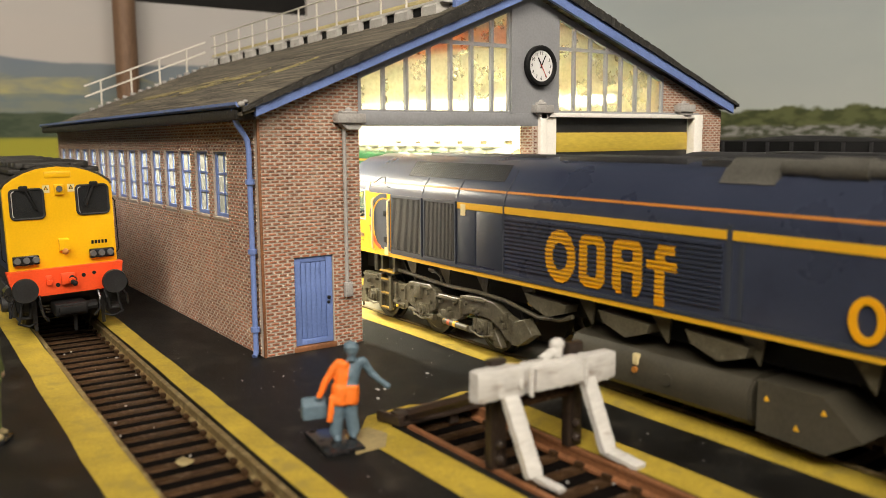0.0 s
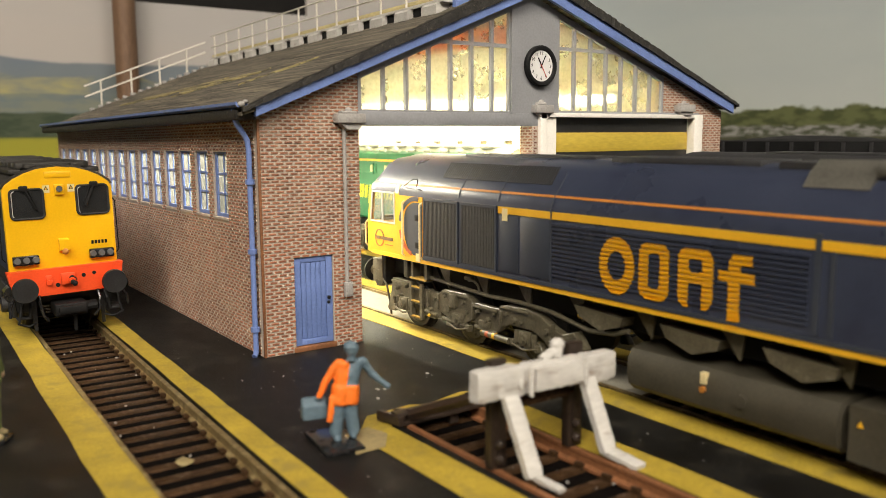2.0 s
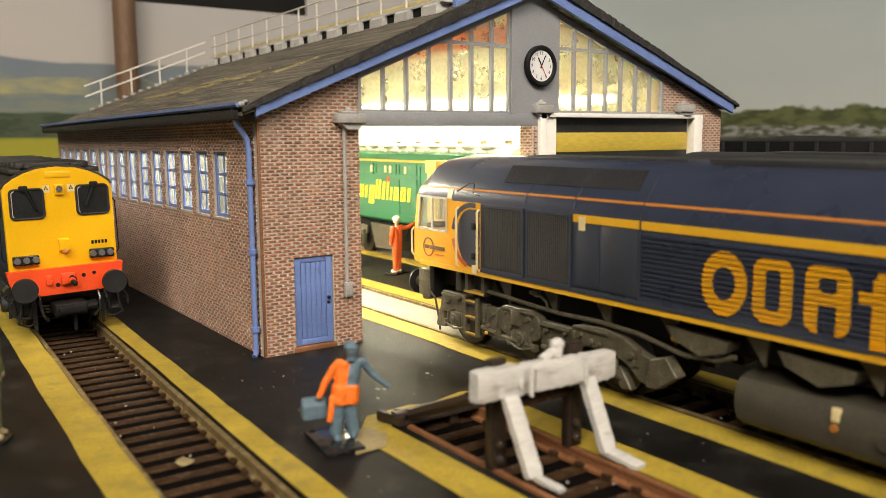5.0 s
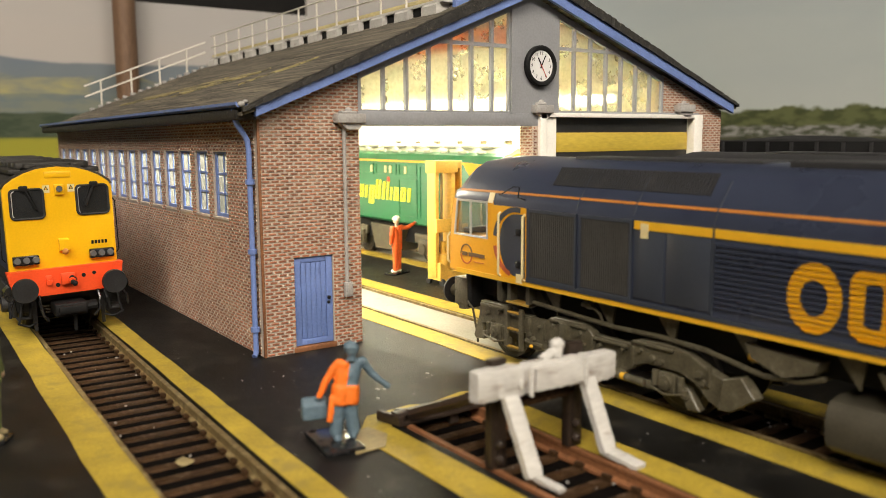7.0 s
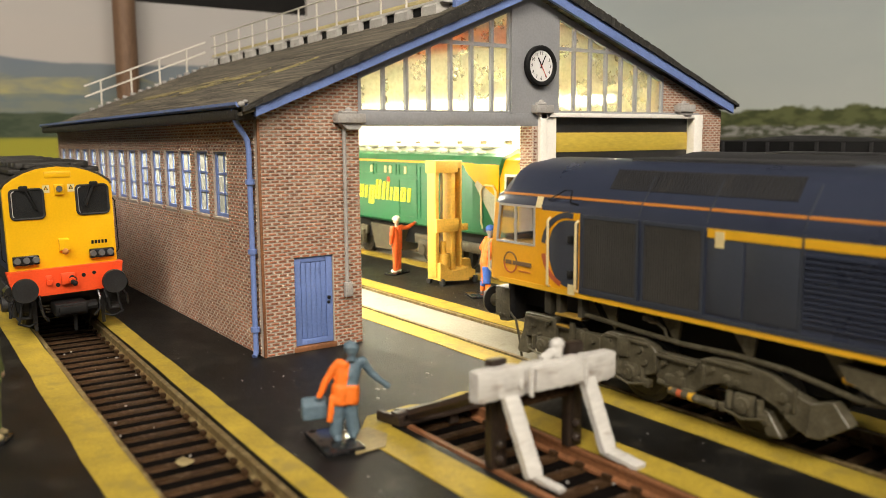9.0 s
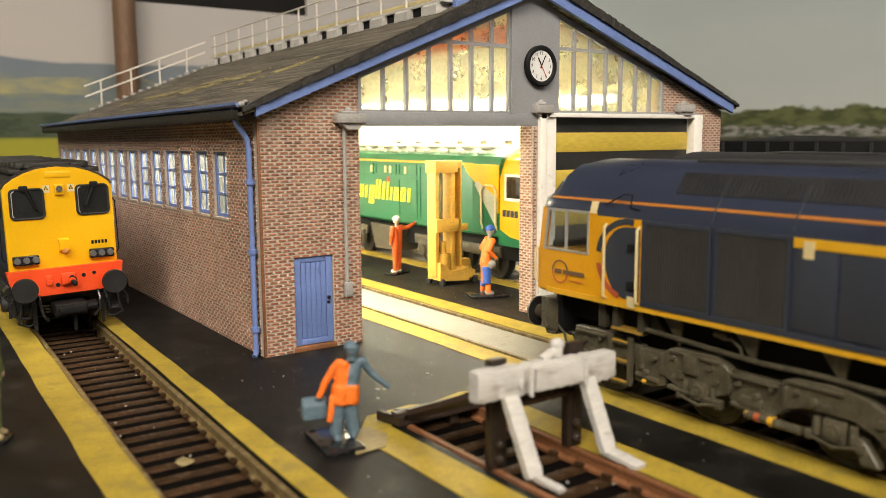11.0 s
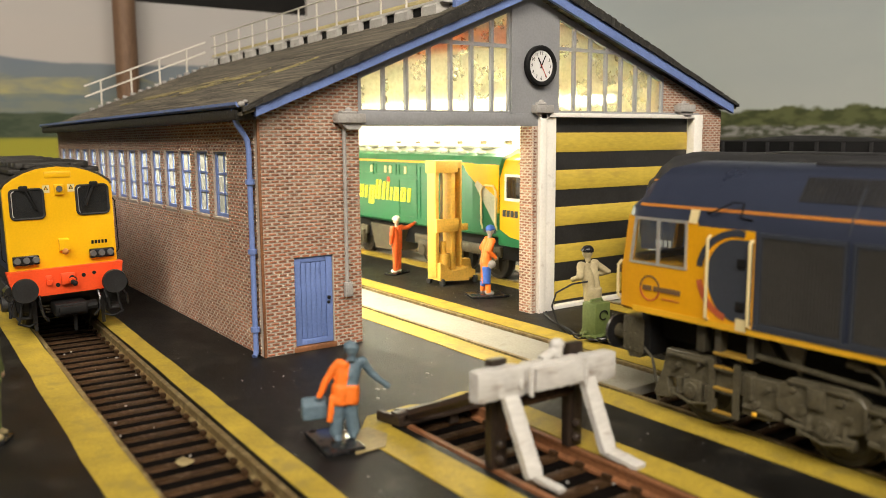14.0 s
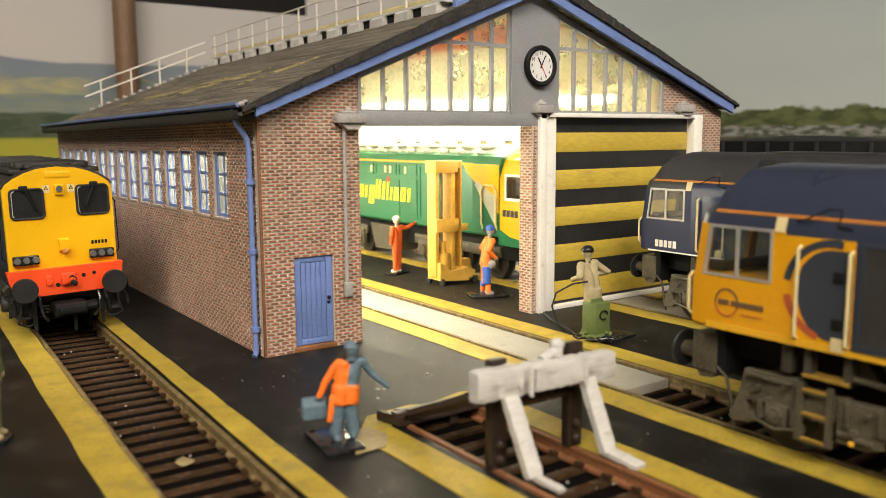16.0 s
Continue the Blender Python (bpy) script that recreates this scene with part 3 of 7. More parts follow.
def brick_cells(u0, u1, v0, v1, keep, holes=()):
    """Bricks of a running bond in a wall rectangle, cut at the holes: (u, v, length)."""
    cells, row = [], 0
    v = v0
    while v + COURSE <= v1 + 0.3:
        u = u0 - (BLEN / 2 if row % 2 else 0)
        gaps = [(h[0], h[1]) for h in holes if h[2] - COURSE * 0.7 < v < h[3]]
        while u < u1:
            spans = [(max(u, u0), min(u + BLEN - END_JOINT, u1))]
            for g0, g1 in gaps:
                spans = [q for a, b in spans for q in ((a, min(b, g0)), (max(a, g1), b)) if q[1] > q[0]]
            for a, b in spans:
                if b - a > 0.4 and keep((a + b) / 2, v + COURSE / 2):
                    cells.append((a, v, b - a))
            u += BLEN
        v, row = v + COURSE, row + 1
    return cells


def brick_block(verts, faces, org, du, n, a, v, ln, proud):
    h, c = COURSE - JOINT, 0.15
    o, du, n = Vector(org), Vector(du), Vector(n)
    k = len(verts)
    for d, s in ((0.0, 0.0), (proud, c)):
        for p, q in ((a + s, v + s), (a + ln - s, v + s), (a + ln - s, v + h - s), (a + s, v + h - s)):
            verts.append(tuple((o + du * p + Vector((0, 0, q)) + n * d) * MM))
    faces += [tuple(k + i for i in f) for f in ((4, 5, 6, 7), (0, 1, 5, 4), (1, 2, 6, 5), (2, 3, 7, 6), (3, 0, 4, 7))]


def brick_face(parent, org, du, n, cells, name="brickwork"):
    verts, faces = [], []
    rnd = random.Random(7)
    for a, v, ln in cells:
        brick_block(verts, faces, org, du, n, a, v, ln, 0.17 + rnd.uniform(-0.05, 0.06))
    me = bpy.data.meshes.new(name)
    me.from_pydata(verts, [], faces)
    me.materials.append(M["brick"])
    me.materials.append(M["pale_edge"])
    # bottom and end chamfers take the pale mortar and painted highlight
    me.polygons.foreach_set("material_index", [0, 1, 1, 0, 1] * len(cells))
    ob = new(name, me)
    ob.parent = parent
    return tagged(ob, "weathered red bricks with pale joints", kind="stuff")


# long wall with its row of windows
bm = B()
box(bm, 0, 3, 3, L, -0.2, WZ0), box(bm, 0, 3, 3, L, WZ1, 61.4)
edges = [3.0] + [e for w in WINDOWS for e in w] + [L]
for a, b in zip(edges[::2], edges[1::2]):
    box(bm, 0, 3, a, b, WZ0, WZ1)
wall_long = part("wall_long", bm, M["mortar"], SHED)
brick_face(wall_long, (0, 0, 0), (0, 1, 0), (-1, 0, 0), brick_cells(
    2.2, L, 0.1, 60.5, lambda u, v: True, [(a - 0.1, b + 0.1, WZ0 - 1.0, WZ1) for a, b in WINDOWS]))
# far long wall and far gable, white inside
bm = B()
box(bm, W - 3, W, 3, L - 3, -0.2, 33), box(bm, W - 3, W, 3, L - 3, 52.6, 62)
for i in range(12):
    box(bm, W - 3, W, 3 + 19.4 * i, 15.5 + 19.4 * i, 33, 52.6)
part("wall_far_side", bm, M["inner"], SHED, "white card lining of the far wall")
part("far_window_board", box(B(), W - 1.4, W - 0.6, 15.6, 228, 33.2, 52.5), M["rail"], SHED, "tan boards closing the far windows")
bm = B()
prism(bm, [(3, 0), (W, 0), (W, 62), (RIDGE, slope(RIDGE) - 2), (3, EAVE)], "y", L - 3, L)
part("wall_rear", bm, M["inner"], SHED, "white card lining of the rear gable")

# gable wall
GA = 27.6
bm = B()
prism(bm, [(0, 0), (8.4, 0), (8.4, 24.3), (19.3, 24.3), (19.3, 0), (GA, 0), (GA, slope(GA)), (0, EAVE)], "y", 0, 3)
gable = part("gable_wall", bm, M["mortar"], SHED)
cells = brick_cells(0.5, GA - 0.05, 0.1, 72, lambda u, v: v < slope(u) - 0.6, [(7.8, 19.9, 0, 1.3), (8.4, 19.3, 0, 24.0)])
brick_face(gable, (0, 0, 0), (1, 0, 0), (0, -1, 0), cells[300:])
brick_face(gable, (GA, 0, 0), (0, 1, 0), (1, 0, 0), brick_cells(0.2, 3, 0.1, 59, lambda u, v: True))
NEAR_BRICKS = cells[:300]
bm = B()
prism(bm, [(145, 61), (164, 61), (164, 0), (W, 0), (W, slope(W)), (145, slope(145))], "y", 0, 3)
gable_b = part("gable_wall", bm, M["mortar"], SHED)
brick_face(gable_b, (0, 0, 0), (1, 0, 0), (0, -1, 0), brick_cells(145, W, 0.1, 76, lambda u, v: v < slope(u) - 0.6 and (u > 164 or v > 61.5)))
pier = part("brick_pier", box(B(), 86.3, 88.4, -0.9, 4.8, 0, 57), M["mortar"], SHED)
brick_face(pier, (86.3, 4.8, 0), (0, -1, 0), (-1, 0, 0), brick_cells(0.1, 5.6, 0.1, 57, lambda u, v: True))
brick_face(pier, (86.3, -0.9, 0), (1, 0, 0), (0, -1, 0), brick_cells(0.1, 1.6, 0.1, 57, lambda u, v: True))

# grey beam, centre panel and glazing bars
bm = B()
box(bm, GA - 0.5, 95.8, -0.9, 2.4, 57.0, 60.6, 0.2)
part("lintel_beam", bm, M["grey"], SHED, "grey painted steel lintel")
part("fascia_panel", prism(B(), [(78.4, 60.6), (96.2, 60.6), (96.2, slope(96.2) - 0.5), (RIDGE, slope(RIDGE) - 0.5), (78.4, slope(78.4) - 0.5)], "y", -0.6, 2), M["grey"], SHED, "plain grey panel behind the clock")
part("panel_edge", box(B(), 78.0, 79.0, -1.1, -0.6, 60.6, 91), M["grey"], SHED)
part("lintel_beam", box(B(), 96.2, 164, -0.6, 2.2, 60.0, 61.6), M["grey"], SHED)
for x0, x1, z0 in ((GA, 78.4, 60.6), (96.2, 145.0, 61.6)):
    pts = [(x0, z0), (x1, z0), (x1, slope(x1) - 1), (x0, slope(x0) - 1)]
    pn = part("glazing", prism(B(), pts, "y", 0.9, 1.1), M["pane"], SHED, "dirty translucent gable glazing")
    pn.visible_shadow = False
bars_l = [27.9 + 7.25 * i for i in range(8)][:7] + [77.9]
bars_r = [96.8 + 6.95 * i for i in range(7)] + [144.6]
for x in bars_l + bars_r:
    z0 = 60.6 if x < 90 else 61.6
    part("glazing_bar", prism(B(), [(x - 0.45, z0), (x + 0.45, z0), (x + 0.45, slope(x + 0.45) - 1), (x - 0.45, slope(x - 0.45) - 1)], "y", -0.35, 0.85), M["grey"], SHED)
part("transom", box(B(), 50.0, 78, -0.3, 0.8, 79.2, 80.2), M["grey"], SHED)
part("transom", box(B(), 96.5, 127, -0.3, 0.8, 79.6, 80.6), M["grey"], SHED)
part("transom", box(B(), GA, 78, -0.4, 0.8, 60.5, 61.2), M["grey"], SHED)
for side in (0, 1):
    a, b = (GA, 78.4) if side == 0 else (96.2, 145.0)
    part("top_rail", prism(B(), [(a, slope(a) - 2.6), (b, slope(b) - 2.6), (b, slope(b) - 0.6), (a, slope(a) - 0.6)], "y", -0.4, 0.85), M["grey"], SHED)

# stone corbels
for x0, x1, z in ((20.2, 28.2, 57.6), (86.0, 93.0, 60.8), (151.0, 159.0, 61.8)):
    bm = B()
    box(bm, x0, x1, -3.0, 0, z, z + 2.4, 0.3)
    box(bm, x0 + 1.5, x1 - 2.0, -2.0, 0, z + 2.4, z + 3.1, 0.3), ball(bm, ((x0 + x1) / 2, -1.0, z + 3.2), (1.0, 0.7, 0.8))
    prism(bm, [(x0 + 1, z), (x1 - 0.3, z), (x1 - 1.5, z - 1.6), (x0 + 3, z - 1.6)], "y", -2.2, 0)
    part("corbel", bm, M["stone"], SHED, "grey stone bracket")

# blue plank door with its sill
door = part("door", box(B(), 8.4, 19.3, 0.9, 1.9, 1.4, 24.2), M["blue"], SHED, "blue vertically planked timber door")
for i in range(5):
    part("plank", box(B(), 10.5 + 1.4 * i, 11.82 + 1.4 * i, 0.66, 0.9, 3.1, 22.7, 0.12), M["blue"], door)
for x0, x1, z0, z1 in ((8.5, 10.3, 1.5, 24.1), (17.5, 19.2, 1.5, 24.1), (10.3, 17.5, 22.8, 24.1), (10.3, 17.5, 1.5, 3.0)):
    part("door_frame", box(B(), x0, x1, 0.45, 0.95, z0, z1, 0.1), M["blue"], door)
bm = B()
ball(bm, (18.0, 0.1, 13.2), 0.5), rod(bm, (18.0, 0.45, 13.2), (18.0, 0.0, 13.2), 0.25), ball(bm, (18.0, 0.35, 11.9), 0.42)
part("door_handle", bm, M["black"], door, "small black knob and keyhole")
part("door_sill", box(B(), 7.8, 19.9, -0.3, 2, 0, 1.35, 0.15), M["rail_rust"], SHED, "terracotta door sill")

# roller door with hazard stripes, in its white frame
ROLL = part("roller_door", box(B(), 95.4, 159.6, 1.0, 2.4, 1.4, 60), M["dblack"], SHED, "black roller door with yellow hazard stripes")
bounds = [2.3, 8.6, 14.5, 20.2, 26.1, 32.0, 37.4, 43.5, 49.0, 55.0]
for a, b in zip(bounds[::2], bounds[1::2]):
    part("hazard_stripe", box(B(), 95.5, 159.5, 0.75, 1.0, a, b, 0.08), M["stripe"], ROLL, "yellow painted stripe")
for x0, x1, z0, z1, y0 in ((84.5, 91.0, 0, 60.9, -2.2), (91.0, 95.4, 0, 59.6, -1.4), (159.6, 164.0, 0, 60.9, -2.2), (91.0, 159.6, 59.6, 60.9, -2.2), (95.4, 159.6, 0.02, 1.4, -1.0)):
    part("door_surround", box(B(), x0 + (3.9 if x0 < 90 else 0), x1, y0, 1.0, z0, z1, 0.15), M["white"], SHED, "white painted door surround")

# roof slabs, verge, bargeboards: (eave x, eave height, pitch, lip at the eave, lip at the ridge)
for sgn, ex, ez, pitch, lip0, lip1, bw in ((-1, -5.2, 62.6, 0.408, 0.6, 3.4, 2.5), (1, W + 4.0, 65.9, 0.357, 0.4, 3.0, 3.2)):
    x_e = 0.0 if sgn < 0 else W

    def top(x):
        return ez + pitch * abs(x - x_e) * (1 if (x - x_e) * sgn < 0 else -1)
    cols, rows = 24, 90
    bm = B()
    rnd = random.Random(11 + sgn)
    grid = []
    for j in range(rows + 1):
        y = -3.4 + (L + 9.4) * j / rows
        grid.append([bm.verts.new((ex + (RIDGE - ex) * i / cols, y, top(ex + (RIDGE - ex) * i / cols) + rnd.uniform(-0.12, 0.12) + (0.25 if i % 4 == 0 else 0))) for i in range(cols + 1)])
    for a, b in zip(grid, grid[1:]):
        for i in range(cols):
            bm.faces.new((a[i], a[i + 1], b[i + 1], b[i]) if sgn < 0 else (a[i + 1], a[i], b[i], b[i + 1]))
    low = bmesh.ops.extrude_face_region(bm, geom=bm.faces[:])
    bmesh.ops.translate(bm, vec=(0, 0, -1.6), verts=[v for v in low["geom"] if isinstance(v, bmesh.types.BMVert)])
    bmesh.ops.recalc_face_normals(bm, faces=bm.faces)
    part("roof_slope", bm, M["felt"], SHED, "black felt roof slope with lichen streaks and painted sheen")
    # rough lip along the gable edge
    bm = B()
    k = 110
    ring = []
    for i in range(k + 1):
        x = ex + (RIDGE - ex) * i / k
        lip = lip0 + (lip1 - lip0) * i / k + rnd.uniform(-0.18, 0.18)
        f = -4.6 + rnd.uniform(-0.2, 0.2)
        z = top(x)
        ring.append([bm.verts.new(p) for p in ((x, f, z - 0.5 + rnd.uniform(-0.1, 0.1)), (x, f, z + lip), (x, -2.2, z + lip + rnd.uniform(-0.1, 0.1)), (x, -1.4, z - 0.3), (x, -2.2, z - 0.5))])
    for a, b in zip(ring, ring[1:]):
        for i in range(5):
            bm.faces.new((a[i], a[(i + 1) % 5], b[(i + 1) % 5], b[i]))
    bm.faces.new(ring[0][::-1]), bm.faces.new(ring[-1])
    bmesh.ops.recalc_face_normals(bm, faces=bm.faces)
    part("roof_verge", bm, M["felt_edge"], SHED, "rough black felt verge")
    x0 = x_e + sgn * 1.8
    part("bargeboard", prism(B(), [(x0, top(x0) - bw - 0.4), (RIDGE, top(RIDGE) - bw - 0.4), (RIDGE, top(RIDGE) - 0.4), (x0, top(x0) - 0.4)], "y", -3.9, -2.6), M["blue"], SHED, "blue painted bargeboard")
    part("soffit", prism(B(), [(x0, top(x0) - 2.4), (RIDGE, top(RIDGE) - 2.4), (RIDGE, top(RIDGE) - 1.7), (x0, top(x0) - 1.7)], "y", -2.6, 0), M["black"], SHED)
part("ridge_cap", prism(B(), [(RIDGE - 3, 97.0), (RIDGE + 3, 97.0), (RIDGE, 99.6)], "y", -2, L + 5), M["felt_edge"], SHED)
part("eaves_board", box(B(), -5.8, -0.3, -1.0, L + 5, 58.2, 60.9, 0.7), M["felt_edge"], SHED, "rough black eaves board")
bm = B()
prism(bm, [(-6.6, 62.3), (-6.5, 61.6), (-6.0, 61.1), (-4.4, 61.0), (-3.7, 61.4), (-3.6, 62.0), (-4.0, 62.0), (-4.4, 61.5), (-5.8, 61.5), (-6.2, 62.3)], "y", -3.4, L + 6)
part("gutter", bm, M["blue"], SHED, "blue half-round gutter")
part("gutter_end", ball(ball(B(), (-5.2, -3.5, 61.8), (0.9, 0.6, 0.7)), (-4.2, -3.6, 62.4), (0.7, 0.6, 0.5)), M["stone"], SHED, "pale filler lump at the gutter end")
bm = B()
pipe(bm, [(-5.1, 1.6, 61.0), (-5.0, 1.7, 59.0), (-4.4, 1.9, 57.4), (-2.5, 2.3, 54.8), (-1.7, 2.4, 53.4), (-1.4, 2.4, 51.0), (-1.4, 2.4, 2.0), (-1.6, 2.2, 0.9), (-2.2, 1.6, 0.3)], 0.68, 10)
for z in (43.5, 26.5, 7.0):
    rod(bm, (-1.4, 2.4, z - 0.6), (-1.4, 2.4, z + 0.6), 1.15)
part("downpipe", bm, M["blue"], SHED, "blue cast downpipe with collars")
part("corner_bead", box(B(), -0.24, 0.42, -0.24, 0.4, 0, 58.5, 0.08), M["rail_rust"], SHED, "thin rust-orange corner bead")

# lichen bands on the roof
for k, band in enumerate((((18, 185), (24, 141), (31, 100)), ((19, 119), (27, 96), (34.5, 70)), ((21.5, 59), (30, 50), (37.5, 42.5)))):
    rnd = random.Random(40 + k)
    bm = B()
    left, right = [], []
    for (xa, ya), (xb, yb) in zip(band, band[1:]):
        for i in range(12):
            f = i / 12
            x, y = xa + (xb - xa) * f, ya + (yb - ya) * f
            w = rnd.uniform(1.4, 3.2)
            left.append((x - w, y)), right.append((x + rnd.uniform(1.4, 3.2), y))
    lo = [[bm.verts.new((x, y, 62.6 + 0.408 * x + dz)) for x, y in left + right[::-1]] for dz in (0.0, 0.5)]
    n2 = len(lo[0])
    bm.faces.new(lo[1])
    for i in range(n2):
        bm.faces.new((lo[0][i], lo[0][(i + 1) % n2], lo[1][(i + 1) % n2], lo[1][i]))
    bmesh.ops.recalc_face_normals(bm, faces=bm.faces)
    part("lichen_band", bm, M["lichen"], SHED, "yellowish lichen band")

# long wall windows
for a, b in WINDOWS:
    if b > L - 3:
        continue
    win = part("window", box(B(), 0.95, 1.05, a + 0.2, b - 0.2, WZ0 + 0.2, WZ1 - 0.2), M["pane2"], SHED, "blue-framed narrow shed window")
    win.visible_shadow = False
    bm = B()
    for y0, y1, z0, z1 in ((a, a + 0.55, WZ0, WZ1), (b - 1.3, b, WZ0, WZ1), (a + 0.55, b - 1.3, WZ1 - 0.6, WZ1), (a + 0.55, b - 1.3, WZ0, WZ0 + 1.0)):
        box(bm, 0.6, 1.5, y0, y1, z0, z1)
    for i in (1, 2):
        z = WZ0 + 1 + (WZ1 - WZ0 - 1.6) * i / 3
        box(bm, 0.7, 1.4, a + 0.55, b - 1.3, z - 0.28, z + 0.28)
    box(bm, 0.75, 1.35, a + 4.0, a + 4.5, WZ0 + 1, WZ1 - 0.6)
    part("window_frame", bm, M["blue"], win)
    part("window_sill", box(B(), -0.35, 0.6, a - 0.2, b + 0.2, WZ0 - 0.8, WZ0, 0.1), M["mortar"], win)

# conduit and switch box on the gable
bm = B()
pipe(bm, [(22.9, -0.8, 57.4), (22.9, -0.8, 16.8)], 0.5)
part("conduit", bm, M["stone"], SHED, "grey cable conduit")
bm = B()
box(bm, 22.1, 24.4, -1.4, 0, 12.9, 16.8, 0.25), box(bm, 22.5, 24.0, -1.6, -1.3, 13.4, 16.3, 0.12)
part("switch_box", bm, M["stone"], SHED, "small grey switch box")

# clock
CLOCK = thing("wall_clock", at(88.7, -0.8, 74.5, 90), "round white-faced clock with a black rim on the gable", "clock")
part("dial", rod(B(), (0, 0, 0), (0, 0, 0.9), 5.0, k=40), M["dial"], CLOCK, "white dial")
bm = B()
K = 40
prof = [(4.5, 0), (5.95, 0), (5.95, 1.2), (5.6, 1.6), (4.9, 1.5), (4.5, 1.0)]
rings = [[bm.verts.new((r * math.cos(2 * math.pi * i / K), r * math.sin(2 * math.pi * i / K), z)) for r, z in prof] for i in range(K)]
for i in range(K):
    for j in range(len(prof)):
        bm.faces.new((rings[i][j], rings[(i + 1) % K][j], rings[(i + 1) % K][(j + 1) % 6], rings[i][(j + 1) % 6]))
bmesh.ops.recalc_face_normals(bm, faces=bm.faces)
part("rim", bm, M["black"], CLOCK, "black clock rim")
for ang, ln, wd, mt in ((118, 2.7, 0.2, "black"), (62, 3.4, 0.15, "black"), (-58, 3.7, 0.09, "red")):
    bm = box(B(), -0.7, ln, -wd, wd, 0.95, 1.05)
    ob = part("clock_pointer", bm, M[mt], CLOCK)
    ob.matrix_basis = pose(0, 0, 0.00005 if mt == "black" else 0.00012, 0, 0, ang)


def lettering(text, size, material, parent, m, name="lettering"):
    cu = bpy.data.curves.new(name, "FONT")
    cu.body, cu.size, cu.align_x, cu.align_y, cu.extrude = text, size * MM, "CENTER", "CENTER", 0.00003
    tmp = bpy.data.objects.new(name, cu)
    me = bpy.data.meshes.new_from_object(tmp)
    bpy.data.objects.remove(tmp)
    me.materials.clear()
    me.materials.append(material)
    ob = new(name, me)
    ob.parent, ob.matrix_basis = parent, m
    return ob


for h in range(1, 13):
    a = radians(90 - 30 * h)
    lettering(str(h), 1.35, M["black"], CLOCK, at(3.6 * math.cos(a), 3.6 * math.sin(a), 0.95), "numeral")

# strip lights, crane rail and trusses inside
for x, zs in ((24, 63), (140, 66)):
    s = thing("strip_light", at(x, 120, zs), "glowing strip light hung below the shed roof", "light", "shed strip lights")
    part("tube", rod(B(), (0, -102, 0.9), (0, 102, 0.9), 1.0), M["tube"], s)
    part("fitting", box(B(), -1.8, 1.8, -104, 104, 1.9, 3.4, 0.2), M["white"], s)
    for y in (-80, 0, 80):
        part("hanger", rod(B(), (0, y, 3.4), (0, y, slope(x) - zs), 0.3, k=6), M["steel"], s)
CR = thing("crane_rail", at(85, 118, 81.8), "orange overhead crane girder inside the shed", "crane rail")
bm = B()
box(bm, -1.5, 1.5, -112, 112, 0, 0.8), box(bm, -0.9, 0.9, -112, 112, 0.8, 4.6), box(bm, -1.5, 1.5, -112, 112, 4.6, 5.4)
part("girder", bm, M["crane"], CR)
for y in (-90, 0, 90):
    part("hanger", rod(B(), (0, y, 5), (0, y, slope(85) - 83), 0.5, k=6), M["crane"], CR)
part("roof_lining", prism(B(), [(3, EAVE - 0.6), (RIDGE, slope(RIDGE) - 0.4), (W - 3, 62), (W - 3, 62.8), (RIDGE, slope(RIDGE) + 0.4), (3, EAVE + 0.2)], "y", 3, L - 3), M["inner"], SHED, "white card underside of the roof")

# ridge walkway: blocks, plank, railing
WALKWAY = thing("roof_walkway", at(0, 0, 0), "white-railed walkway on pale blocks near the ridge", "walkway")
WXC = 76.0
zr = 96.0
ys = [34 + 16.3 * i for i in range(13)]
for y in ys:
    part("block", prism(B(), [(WXC - 3.0, zr - 4.8), (WXC + 2.4, zr - 2.4), (WXC + 2.4, zr), (WXC - 2.2, zr), (WXC - 3.0, zr - 0.8)], "y", y - 4.2, y + 4.2), M["white_worn"], WALKWAY, "pale concrete block")
    part("post", rod(B(), (WXC - 0.8, y, zr - 0.6), (WXC - 0.8, y, zr + 12.4), 0.4, k=8), M["railing"], WALKWAY)
part("bearer", box(B(), WXC - 1.8, WXC + 4, 28, 236, zr + 0.02, zr + 0.9), M["white_worn"], WALKWAY)
part("plank", box(B(), WXC, WXC + 4.2, 38, 236, zr + 0.92, zr + 2.8, 0.2), M["plank"], WALKWAY, "straw-coloured walkway plank")
# added black strip stands for the shade in the gaps between blocks
part("backing", box(B(), WXC - 0.8, WXC + 0.4, 30, 236, zr - 4.4, zr), M["black"], WALKWAY)
for h in (6.6, 12.2):
    part("handrail", rod(B(), (WXC - 0.8, 30, zr + h), (WXC - 0.8, 234, zr + h), 0.34, k=8), M["railing"], WALKWAY)
part("end_board", box(B(), WXC + 2, WXC + 9, 26, 28, zr - 2, zr + 4), M["blue"], WALKWAY, "blue end board")
STEPS = thing("roof_step_rail", at(0, 0, 0), "pale hand rail climbing the far roof edge", "railing")
for x in (21.5, 36, 50, 64):
    part("post", rod(B(), (x, 240, slope(x) + 2), (x, 240, slope(x) + 15.6), 0.45, k=8), M["railing"], STEPS)
for h in (10.2, 15.4):
    part("handrail", rod(B(), (14, 240, slope(14) + h), (74, 240, slope(74) + h), 0.4, k=8), M["railing"], STEPS)
for i in range(16):
    x = 16 + 3.9 * i
    part("step", box(B(), x, x + 1.8, 238.5, 241.5, slope(x) + 2.4, slope(x) + 4.0, 0.2), M["stone"], STEPS)

# the long shed stands a little lower towards its far end
for ob in SHED.children_recursive + WALKWAY.children_recursive + STEPS.children_recursive:
    for v in ob.data.vertices:
        v.co.z *= 1 - 0.13 * max(0.0, v.co.y)

